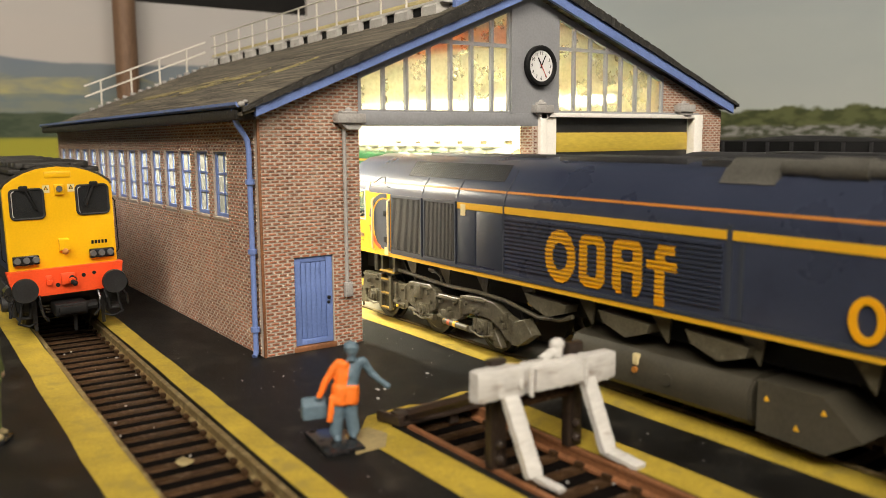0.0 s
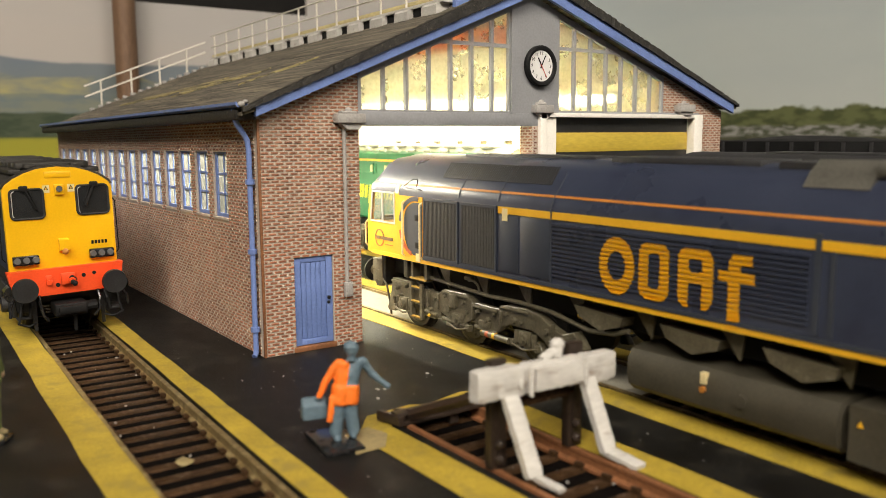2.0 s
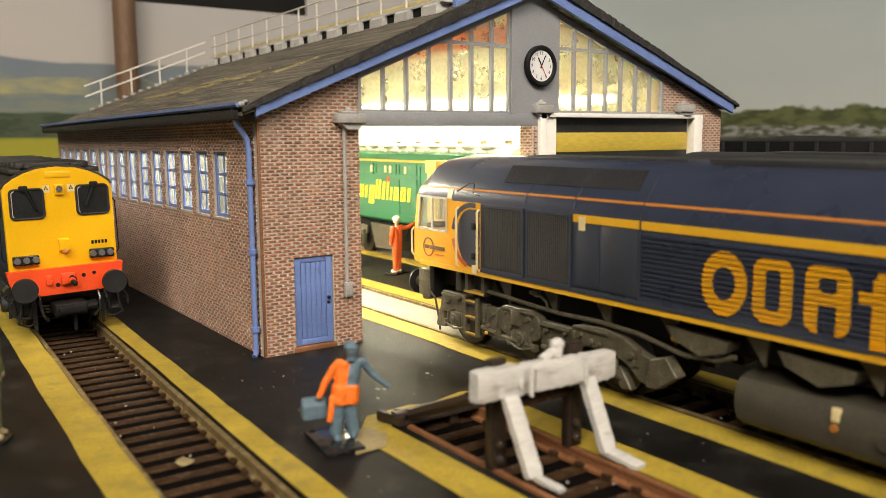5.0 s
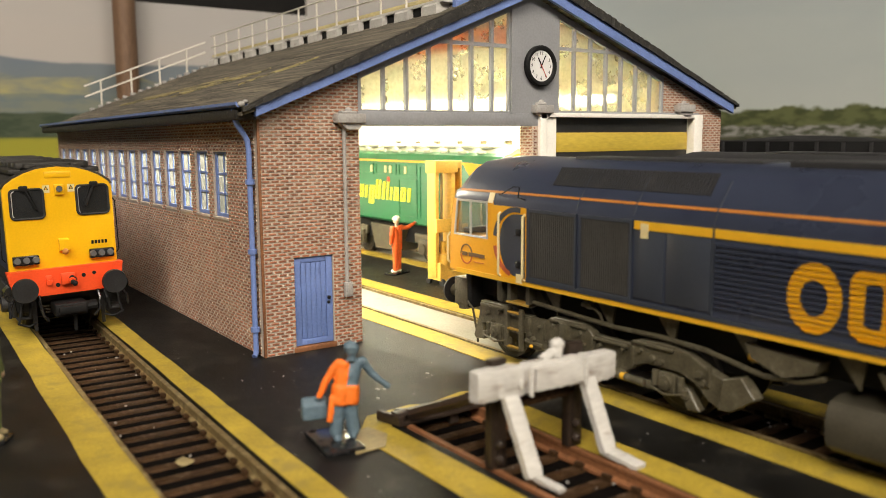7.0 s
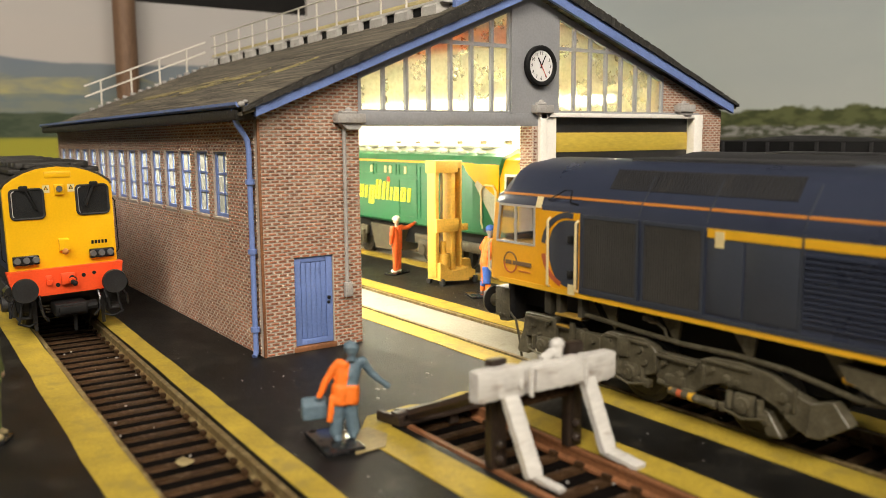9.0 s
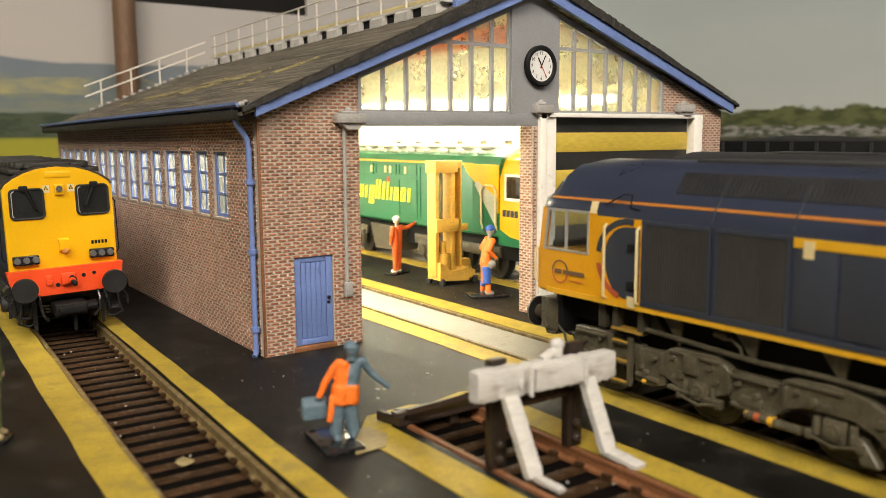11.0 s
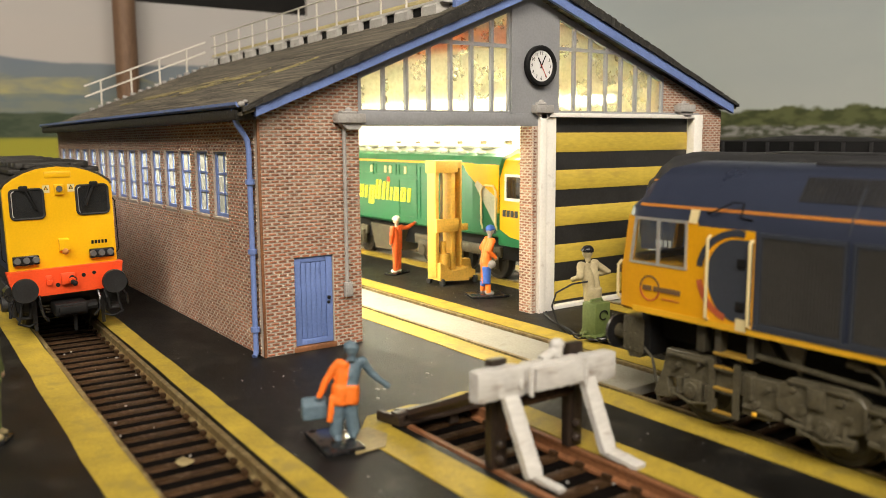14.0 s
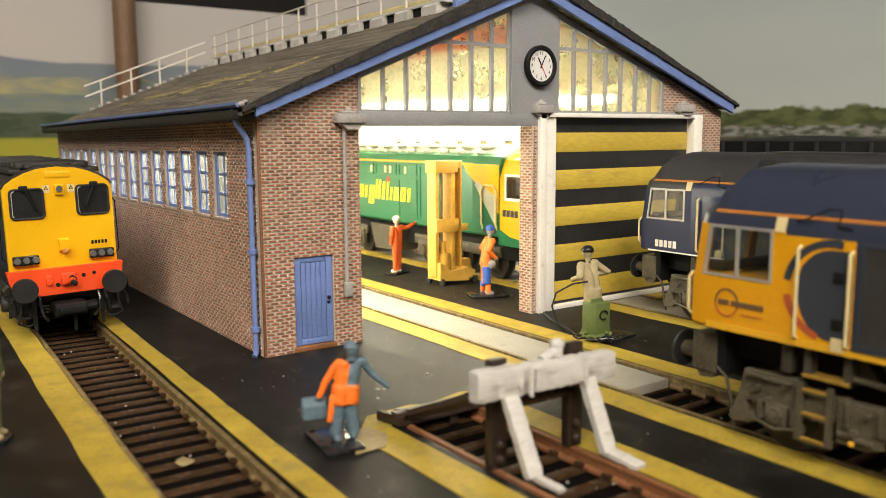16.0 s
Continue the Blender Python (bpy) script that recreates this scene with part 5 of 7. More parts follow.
        plate("access_panel", 66.8, 76.6, 23.0, 36.2, M["panel"], 0.25, "", 0.1)
        plate("notice", 60.6, 62.4, 34.8, 37.6, M["cream"], 0.4, "small cream notice")
        for i in range(13):
            plate("body_rib", 77.4, 136.5, 24.0 + 0.92 * i, 24.5 + 0.92 * i, M["navy"] if gold else M["navy2"], 0.35)
        plate("seam", 137.4, 138.4, 22.8, 39.0, M["panel"], 0.35)
        plate("seam", 140.0, 140.8, 22.8, 36.4, M["panel"], 0.3)
        plate("seam", 76.8, 77.2, 22.4, 38.6, M["panel"], 0.3)
        plate("sill_ledge", 27.5, 242, 21.6, 22.4, M["panel"], 0.4)
        if gold:
            # large plain device in four shapes
            big = M["cabyellow"]
            x = X - 0.5 if s < 0 else X + 0.2
            ribbed_shape(lo, X, s, big, "plain orange-yellow ring", 91.4, 100.6, 23.0, 34.4,
                         lambda u, v: 0.26 < ((u - 96.0) / 4.6) ** 2 + ((v - 28.7) / 5.7) ** 2 < 1)
            ribbed_shape(lo, X, s, big, "plain orange-yellow block with an opening", 101.7, 109.0, 23.3, 34.2,
                         lambda u, v: inside_round(u, v, 101.7, 109.0, 23.3, 34.2, 2.4) and not inside_round(u, v, 104.0, 106.8, 25.4, 32.2, 0.9))
            ribbed_shape(lo, X, s, big, "plain orange-yellow block with legs", 111.0, 118.8, 23.2, 34.2,
                         lambda u, v: inside_round(u, v, 111.0, 118.6, 23.2, 34.2, 2.2) and not inside_round(u, v, 113.3, 116.4, 29.8, 32.3, 0.9)
                         and not (113.3 < u < 116.3 and v < 27.8))
            ribbed_shape(lo, X, s, big, "plain orange-yellow cross bars", 119.8, 126.8, 22.8, 33.9,
                         lambda u, v: 121.8 < u < 124.1 and v < 33.0 or 29.0 < v < 30.8 or v > 32.2 and 122.4 < u < 126.4)
            for i, a in enumerate((159.5, 166.5, 173.5)):
                part("number_shape", ring_shape(B(), x, -a - 2.8, 26.6, 2.9, 3.7, 1.3, 1.2), big, lo, "plain orange-yellow ring")
        # underframe boxes
        bm = B()
        tx = s * 16.0
        prof = [(s * 5, 3.6), (s * 13.6, 3.6), (s * 15.4, 5.0), (s * 16.0, 7.4), (s * 15.8, 10.4), (s * 14.6, 12.2), (s * 12, 12.8), (s * 5, 12.8)]
        prism(bm, prof, "y", -98.0, -142.2)
        bmesh.ops.bevel(bm, geom=[e for e in bm.edges if abs(e.verts[0].co.y - e.verts[1].co.y) < 1], offset=0.4, segments=2, affect="EDGES")
        tank = part("fuel_tank", bm, M["tank"], lo, "grey-brown fuel tank with rounded sides")
        part("tank_gauge", rod(B(), (tx - s * 0.6, -124.5, 8.2), (tx + s * 0.4, -124.5, 8.2), 1.2, k=16), M["tank"], tank)
        part("filler", box(B(), *sorted((tx - s * 0.8, tx + s * 0.3)), -117.3, -116.0, 9.4, 11.6, 0.15), M["cream"], tank, "cream filler plate")
        part("filler_cap", rod(B(), (tx - s * 0.6, -116.6, 8.4), (tx + s * 0.5, -116.6, 8.4), 0.62, k=14), M["orange_line"], tank, "orange filler cap")
        bx = part("battery_box", prism(B(), [(-143.6, 12.8), (-155.0, 12.8), (-162.0, 7.0), (-156.0, 3.2), (-143.6, 3.8)], "x", *sorted((s * 5, s * 15.8))), M["tank"], lo, "grey-brown equipment box")
        for a, z in ((145.4, 10.0), (151.0, 6.4), (155.6, 10.2)):
            part("warning_label", prism(B(), [(-a - 0.5, z - 0.45), (-a + 0.5, z - 0.45), (-a, z + 0.5)], "x", *sorted((s * 15.8, s * 15.95))), M["lining"], bx, "yellow warning label")
        part("air_tank", rod(B(), (s * 12.5, -166, 7.5), (s * 12.5, -184, 7.5), 4.0, k=20), M["tank"], lo)
        for a in (30, 46, 62, 79, 98, 118, 138, 158, 178, 200, 220, 238):
            part("sole_bracket", prism(B(), [(-a, 20.3), (-a - 5.5, 20.3), (-a - 4.6, 14.6)], "x", *sorted((s * 13.4, s * 14.0))), M["frame"], lo)
        for a in (83, 106, 128):
            part("sand_hopper", prism(B(), [(-a, 18.6), (-a - 13.5, 17.8), (-a - 13.0, 16.0), (-a - 7.5, 14.2), (-a - 1.5, 16.2)], "x", *sorted((s * 12.0, s * 15.8))), M["frame"], lo, "hanging wedge-shaped box")
        run = [(26.5, 16.4), (36, 16.0), (44, 15.6), (52, 15.3), (63, 15.6), (74, 15.2), (80, 14.2), (86, 13.2), (93, 13.8), (97, 15.2)]
        part("brake_pipe", pipe(B(), [(s * 14.2, -a, z) for a, z in run], 0.52), M["frame"], lo, "olive-brown pipe run under the sill")
        part("looped_hose", pipe(B(), [(s * 14.4, -43.0, 18.8), (s * 14.8, -44.4, 18.2), (s * 14.8, -46.4, 18.4), (s * 14.8, -48.2, 17.4), (s * 14.6, -48.6, 15.8)], 0.3), M["frame"], lo, "short looped hose")
        part("hose_joint", box(B(), *sorted((s * 13.8, s * 15.0)), -45.6, -42.6, 18.2, 19.2, 0.25), M["frame"], lo)
        # inner bar painted black as the shade beneath the body
        part("sole_bar", box(B(), *sorted((s * 9.0, s * 10.6)), -268, -2, 14.5, 20.3), M["black"], lo)
        part("pipe_tap", rod(B(), (s * 14.6, -83.5, 16.2), (s * 14.6, -86, 16.0), 0.7), M["lining"], lo, "yellow pipe tap")
    # roof: mesh intake, hatches, exhaust
    for s in (-1, 1):
        bm = B()
        d = Vector((-3.9 * s, 0, 5.4)).normalized()
        o = Vector((s * 15.36, 0, 42.1))
        nrm = Vector((s * 5.4, 0, 3.9)).normalized()
        for i in range(11):
            p = o + d * (1.7 + 0.44 * i)
            q = p + d * 0.24
            for a, b in ((33.0, 74.0),):
                vs = [bm.verts.new(v) for v in (p + Vector((0, -a, 0)), p + Vector((0, -b, 0)), q + Vector((0, -b, 0)), q + Vector((0, -a, 0)))]
                vt = [bm.verts.new(v.co + nrm * 0.16) for v in vs]
                fs = [bm.faces.new(vt)] + [bm.faces.new((vs[j], vs[(j + 1) % 4], vt[(j + 1) % 4], vt[j])) for j in range(4)]
                bmesh.ops.recalc_face_normals(bm, faces=fs)
        for i in range(48):
            y = -33.0 - 0.86 * i
            p, q = o + d * 1.7, o + d * 6.4
            vs = [bm.verts.new(v) for v in (p + Vector((0, y, 0)), p + Vector((0, y - 0.3, 0)), q + Vector((0, y - 0.3, 0)), q + Vector((0, y, 0)))]
            vt = [bm.verts.new(v.co + nrm * 0.2) for v in vs]
            fs = [bm.faces.new(vt)] + [bm.faces.new((vs[j], vs[(j + 1) % 4], vt[(j + 1) % 4], vt[j])) for j in range(4)]
            bmesh.ops.recalc_face_normals(bm, faces=fs)
        part("roof_grille", bm, M["roofdark"], lo, "meshed roof intake grille")
        for a in (42.9, 58.4, 76.8):
            bm = B()
            for p, q in ((HALF[2], HALF[3]), (HALF[3], HALF[4])):
                prism(bm, [(s * p[0], p[1]), (s * q[0], q[1]), (s * (q[0] + 0.16), q[1] + 0.06), (s * (p[0] + 0.16), p[1] + 0.06)], "y", -a - 0.3, -a)
            part("roof_seam", bm, M["panel"], lo)
    bm = B()
    box(bm, -6.5, 6.5, -120, -84, 48.2, 49.7, 0.3), box(bm, -7.5, 7.5, -206, -124, 47.8, 49.6, 0.3), box(bm, -5.0, 5.0, -78, -30, 48.4, 49.5, 0.3)
    part("roof_hatch", bm, M["roofdark"], lo, "raised sooty roof hatches")
    bm = B()
    prism(bm, [(-12.9, 45.8), (-11.0, 48.2), (-8.0, 50.2), (-8.0, 48.4), (-12.4, 45.4)], "y", -143, -132)
    rod(bm, (-9.6, -143, 48.6), (-9.6, -176, 48.6), 1.6, k=14), rod(bm, (-9.6, -150, 48.6), (-9.6, -158, 48.6), 2.1, k=14), rod(bm, (-9.6, -164, 48.6), (-9.6, -172, 48.6), 2.1, k=14)
    part("exhaust_silencer", bm, M["silverroof"], lo, "grey exhaust hood and pipework")
    return lo, wheels


GOLD, GOLD_WHEELS = freight_loco(at(TX, 36.1, 0), True, "navy and yellow freight locomotive running out of the shed")
PARKED, _ = freight_loco(at(T2X, -24.6, 0), False, "dark blue freight locomotive parked before the roller door")


# ---- the yellow-ended locomotive by the shed ----
def round_rect(x0, x1, z0, z1, r, k=5):
    """Outline of a rectangle with round corners."""
    pts = []
    for cx, cz, a0 in ((x1 - r, z1 - r, 0), (x0 + r, z1 - r, 90), (x0 + r, z0 + r, 180), (x1 - r, z0 + r, 270)):
        pts += [(cx + r * math.cos(radians(a0 + 90 * i / k)), cz + r * math.sin(radians(a0 + 90 * i / k))) for i in range(k + 1)]
    return pts


def yellow_loco():
    lo = thing("diesel_locomotive", at(left_x(60) - 0.5, 60, 0, 0, -1.0, -0.6), "yellow-ended diesel locomotive with red buffer beam on the track", "locomotive", "locomotives")
    H = 14.1
    arc = [(H, 40.6), (13.2, 42.0), (11.0, 43.6), (8.2, 45.0), (5.0, 46.0), (0, 46.5)]
    face = [(H, 18.6)] + arc
    part("body", loft(B(), [(1.2, mirror_profile([(H, 18.6)] + arc)), (172, mirror_profile([(H, 18.6)] + arc))]), M["navy2"], lo, "dark blue body side")
    fr = part("cab_front", loft(B(), [(0, mirror_profile([(x * 0.985, z - (0.25 if z > 20 else 0)) for x, z in face])), (0.6, mirror_profile(face)), (1.2, mirror_profile(face))]), M["yellow"], lo, "bright yellow flat cab end")
    outer = [(x * 1.03, z + 0.5) for x, z in arc]
    part("roof", prism(B(), mirror_profile([(x, z) for x, z in outer])[:len(outer) * 2 - 1], "y", 0.8, 172), M["felt_edge"], lo, "dark sooty curved roof")
    bm = B()
    for y in (6, 14, 22, 31, 45, 60, 78, 95):
        box(bm, -9.5, 9.5, y, y + 4.5, 46.0, 47.6, 0.3)
    for x in (-10, -6, 6, 10):
        box(bm, x - 1.6, x + 1.6, 3, 110, 44.6 + (1.5 if abs(x) < 8 else 0), 46.0 + (1.3 if abs(x) < 8 else 0), 0.3)
    part("roof_hatch", bm, M["felt_edge"], lo, "sooty roof hatches and pipes")
    for cx, w, z0, z1 in ((-8.2, 8.3, 32.6, 40.6), (8.6, 8.4, 32.9, 41.0)):
        rim = round_rect(cx - w / 2, cx + w / 2, z0, z1, 1.1)
        g = part("window", prism(B(), rim, "y", -0.12, 0.4), M["darkglass"], fr, "dark cab window")
        bm = B()
        pipe(bm, [(x, -0.15, z) for x, z in rim + rim[:2]], 0.32, 6)
        part("window_seal", bm, M["rubber"], g)
        inner_rim = round_rect(cx - w / 2 + 0.45, cx + w / 2 - 0.45, z0 + 0.4, z1 - 0.4, 0.8)
        part("window_bead", pipe(B(), [(x, -0.3, z) for x, z in inner_rim[6:16]], 0.10, 6), M["silver"], g, "thin bright window bead")
        bm = B()
        sgn = -1 if cx > 0 else 1
        pipe(bm, [(cx - 0.6 * sgn, -0.5, z1 + 0.5), (cx + 2.0 * sgn, -0.7, z0 + 2.4)], 0.38, 6)
        pipe(bm, [(cx + 0.4 * sgn, -0.5, z1 + 0.3), (cx + 2.6 * sgn, -0.7, z0 + 2.0)], 0.2, 6)
        box(bm, cx - 0.6 * sgn - 1.2, cx - 0.6 * sgn + 1.0, -0.9, 0.1, z1 - 0.5, z1 + 1.0, 0.3)
        part("wiper", bm, M["black"], fr, "black windscreen wiper")
    for cx, z in ((-9.8, 21.4), (9.8, 21.7)):
        lc = part("lamp_housing", box(B(), cx - 3.3, cx + 3.3, -1.5, 0.1, z - 1.35, z + 1.25, 0.35), M["glossblack"], fr, "black lamp housing")
        for o in (-2.2, 0.1, 2.4):
            o *= 1 if cx < 0 else -1
            part("lamp_lens", rod(B(), (cx + o, -1.4, z), (cx + o, -1.9, z), 1.0, 0.8, k=16), M["lamp"], lc, "clear round lamp")
    bm = B()
    box(bm, -1.2, 1.2, -0.9, 0, 38.8, 41.6, 0.15)
    cl = part("headlight", bm, M["yellow"], fr)
    part("headlight_lens", rod(B(), (0, -0.7, 40.4), (0, -1.2, 40.4), 0.85, k=18), M["lamp"], cl, "clear round headlight")
    for cx in (-3.2, 2.2 + 1):
        wl = part("warning_label", box(B(), cx - 0.9, cx + 0.9, -0.1, 0.3, 39.4, 41.5), M["cream"], fr, "cream warning label")
        part("warning_sign", prism(B(), [(cx - 0.6, 40.2), (cx + 0.6, 40.2), (cx, 41.3)], "y", -0.18, -0.1), M["black"], wl)
        part("warning_sign", prism(B(), [(cx - 0.32, 40.32), (cx + 0.32, 40.32), (cx, 40.95)], "y", -0.24, -0.18), M["lining"], wl)
    part("code_panel", box(B(), -3.4, 3.4, -0.3, 0.4, 43.4, 45.2, 0.3), M["yellow"], fr)
    bm = B()
    prism(bm, [(0.0, 26.6), (-1.5, 26.2), (-1.5, 23.4), (0.0, 22.8)], "x", -1.2, 1.4)
    cb = part("coupling_bracket", bm, M["yellow"], fr, "yellow bracket")
    part("orange_socket", ball(B(), (0.2, -1.4, 23.0), (0.9, 0.7, 0.9)), M["orange_line"], cb, "orange socket")
    for i in range(5):
        part("number_bar", box(B(), 7.4 + 0.9 * i, 8.0 + 0.9 * i, -0.12, 0.2, 24.3, 25.3), M["black"], fr)
    beam = part("buffer_beam", prism(B(), [(-15.0, 18.5), (15.0, 18.9), (13.9, 11.6), (-13.6, 11.2)], "y", -2.2, 1.2), M["vermilion"], lo, "vermilion buffer beam")
    for s in (-1, 1):
        bf = part("buffer", rod(B(), (s * 11.4, -2.2, 14), (s * 11.4, -6.2, 14), 2.2, k=16), M["vermilion"] if s > 0 else M["buffer"], beam)
        part("buffer_head", rod(B(), (s * 11.4, -6.2, 14), (s * 11.4, -7.2, 14), 3.35, 3.2, k=32), M["buffer"], bf, "round black buffer head")
        bm = B()
        pipe(bm, [(s * 12.2, -3, 11), (s * 12.6, -4, 8), (s * 13.4, -4.4, 4.8), (s * 11.0, -4.4, 3.8), (s * 9.0, -3, 4.2)], 0.35)
        box(bm, s * 11.4 - 2, s * 11.4 + 2, -3, 0, 7.5, 11.2, 0.4)
        pipe(bm, [(s * 9.5, -2, 11), (s * 9.8, -3.4, 9), (s * 10.4, -3.0, 6)], 0.5)
        part("brake_hose", bm, M["black"], beam)
    bm = B()
    box(bm, -1.8, 1.8, -3.4, -2.1, 14.0, 17.2, 0.3), rod(bm, (0.6, -2, 15.6), (0.8, -5, 15.2), 0.9)
    part("draw_hook", bm, M["vermilion"], beam)
    bm = B()
    for i in range(4):
        ball(bm, (0.8 + 0.5 * (i % 2), -4.2 - 0.3 * i, 15.9 - 0.5 * i), (0.75, 0.5, 0.75), u=8, v=6)
    part("screw_coupling", bm, M["black"], beam, "black screw coupling")
    bm = B()
    box(bm, -5.6, -4.0, -3.0, -2.1, 14.2, 17.0, 0.3), rod(bm, (-4.8, -2.1, 15), (-4.8, -3.4, 15), 0.7)
    part("pipe_bracket", bm, M["vermilion"], beam)
    for x, z, r in ((-2.6, 14.0, 0.6), (4.2, 16.0, 0.55), (7.0, 16.4, 0.5)):
        part("beam_hole", rod(B(), (x, -2.1, z), (x, -2.35, z), r, k=12), M["black"], beam)
    bm = B()
    box(bm, -4.4, 4.0, -6.0, 2.0, 5.6, 9.2, 0.5), box(bm, -3.6, 3.4, -7.2, -5.6, 6.4, 8.6, 0.4), rod(bm, (4, -4, 7.6), (6.6, -4, 7.6), 1.4), rod(bm, (0.8, -4, 5.6), (0.8, -4, 1.0), 0.5)
    part("model_coupling", bm, M["black"], lo, "black model coupling under the beam")
    for sx in (-1, 1):
        bm = B()
        pipe(bm, [(sx * 7.6, -2.4, 11.4), (sx * 7.8, -4.2, 9.6), (sx * 7.2, -4.6, 6.4), (sx * 6.0, -4.0, 4.6)], 0.45)
        pipe(bm, [(sx * 13.8, -1.6, 11.2), (sx * 15.0, -3.6, 9.4), (sx * 15.2, -3.6, 6.6)], 0.4)
        rod(bm, (sx * 13.9, -2.0, 12.6), (sx * 13.9, 2.0, 12.6), 2.3, k=14)
        part("air_hose", bm, M["glossblack"], lo, "black air hoses and end fittings")
        part("guard_iron", prism(B(), [(sx * 8.2, 10.0), (sx * 9.6, 10.0), (sx * 9.2, 1.6), (sx * 8.4, 1.6)], "y", -1.4, -0.8), M["buffer"], lo)
        part("snow_step", box(B(), *sorted((sx * 10.2, sx * 13.6)), -3.4, -0.6, 5.6, 6.2, 0.1), M["buffer"], lo)
    bm = B()
    box(bm, -12, 12, 2, 168, 9, 18.6), box(bm, -13.6, -12.2, 6, 52, 4.5, 12.5, 0.5), box(bm, 12.2, 13.6, 6, 52, 4.5, 12.5, 0.5)
    box(bm, -13.6, -12.2, 116, 164, 4.5, 12.5, 0.5), box(bm, 12.2, 13.6, 116, 164, 4.5, 12.5, 0.5)
    for y in (16, 42, 126, 152):
        for s in (-1, 1):
            rod(bm, (s * 13.4, y, 7), (s * 15.0, y, 7), 2.2, k=14)
    fb = part("bogie", bm, M["roofdark"], lo, "black bogies and underframe")
    for y in (16, 42, 126, 152):
        wheelset(fb, y, 7.4, 0.9)
    for s in (-1, 1):
        part("cab_handrail", pipe(B(), [(s * 14.4, 2, 21), (s * 15.2, 2, 22), (s * 15.0, 2, 36), (s * 14.4, 2, 37)], 0.16), M["black"], lo)
        part("side_window", box(B(), *sorted((s * 14.38, s * 14.5)), 4, 11, 33, 40, 0.1), M["darkglass"], lo)
    return lo


yellow_loco()


# ---- the green locomotive inside the shed ----
def green_loco():
    lo = thing("green_locomotive", at(T2X, 14, 0), "green and yellow freight locomotive standing inside the shed", "locomotive", "locomotives")
    half = [(16.4, 17.2), (17.0, 18.0), (17.0, 43.8), (15.6, 46.6), (9.0, 48.8), (0, 49.4)]
    part("body", loft(B(), [(30, mirror_profile(half)), (200, mirror_profile(half))]), M["green"], lo, "green engine body")
    # the roof's pale colour carries the bright light from above
    part("roof", loft(B(), [(29.8, mirror_profile([(15.9, 46.0), (9.2, 49.2), (0, 49.9)])), (200.2, mirror_profile([(15.9, 46.0), (9.2, 49.2), (0, 49.9)]))]), M["greenroof"], lo, "grey-green roof coloured pale for the bright light on it")
    cabh = [(16.4, 14.5), (17.0, 15.2), (17.0, 39.0), (14.6, 45.4), (9.0, 47.6), (0, 48.2)]
    nose = [(14.0, 14.5), (14.6, 15.2), (14.6, 30.0), (12.6, 36.4), (8.0, 37.6), (0, 38.2)]
    cab = part("cab", loft(B(), [(-4, mirror_profile(nose)), (3, mirror_profile(cabh)), (30.5, mirror_profile(cabh))]), M["yellow"], lo, "bright yellow cab")
    part("cab_roof", loft(B(), [(2.5, mirror_profile([(15.4, 44.2), (9.2, 48.0), (0, 48.6)])), (22.0, mirror_profile([(15.4, 44.2), (9.2, 48.0), (0, 48.6)]))]), M["green"], cab, "green cab roof")
    for s in (-1, 1):
        X = s * 17.0
        x = sorted((X, X + s * 0.15))
        part("cab_sill", prism(B(), [(-1, 14.6), (30.5, 14.6), (30.5, 20.5), (24, 18.0), (10, 16.5), (-1, 16.2)], "x", *x), M["green"], lo)
        part("green_wedge", prism(B(), [(30.4, 20), (46, 20), (46, 42), (42, 42), (30.4, 30)], "x", *sorted((X + s * .01, X + s * 0.2))), M["green"], lo)
        part("yellow_wedge", prism(B(), [(30.4, 43.7), (52, 43.7), (50, 41.0), (30.4, 26.0)], "x", *sorted((X + s * .01, X + s * 0.3))), M["yellow"], lo)
        part("pale_wedge", prism(B(), [(43, 37.5), (44.5, 36), (31.5, 20.5), (31.0, 31.5)], "x", *sorted((X + s * .05, X + s * 0.36))), M["greenroof"], lo)
        wn = part("side_window", box(B(), *x, 17.5, 26.5, 31.5, 40.0, 0.05), M["darkglass"], cab)
        bm = B()
        for a, b, z0, z1 in ((17.0, 18.0, 31, 40.5), (26, 27, 31, 40.5), (18, 26, 31, 32), (18, 26, 39.6, 40.5)):
            box(bm, *sorted((X, X + s * 0.35)), a, b, z0, z1)
        part("window_frame", bm, M["white"], wn)
        part("cab_door", box(B(), *x, 32, 39.5, 18.5, 35.0, 0.1), M["panel"], lo, "grey cab door")
        part("door_rail", pipe(B(), [(X, 40, 20), (X + s * 0.8, 40, 22), (X + s * 0.8, 40, 34), (X + s * .8, 38, 36), (X + s * .8, 33, 36), (X + s * 0.8, 31.5, 34), (X + s * .8, 31.5, 22), (X, 31.5, 20)], 0.4), M["cream"], lo)
        part("waist_line", box(B(), *sorted((X - s * 0.1, X + s * 0.2)), 46, 199, 43.2, 44.0), M["lining"], lo, "thin yellow line")
        # plain yellow marks in place of the lettering
        u = 89.5
        for wd, z0, z1, solid in ((2.2, 26.5, 32.4, 1), (4.0, 26.5, 32.4, 0), (3.8, 26.5, 32.4, 1), (1.5, 26.5, 32.2, 1), (1.5, 26.5, 35.0, 1), (2.2, 26.5, 34.4, 1),
                                 (4.2, 26.5, 35.0, 1), (4.4, 24.0, 32.4, 0), (1.8, 26.5, 32.2, 1), (4.2, 26.5, 32.4, 0), (2.6, 26.5, 32.4, 1), (4.4, 26.5, 34.6, 1)):
            lean_of = 0.16
            outer = [(u, z0), (u + wd, z0), (u + wd - lean_of * (z1 - z0), z1), (u - lean_of * (z1 - z0), z1)]
            bm = B()
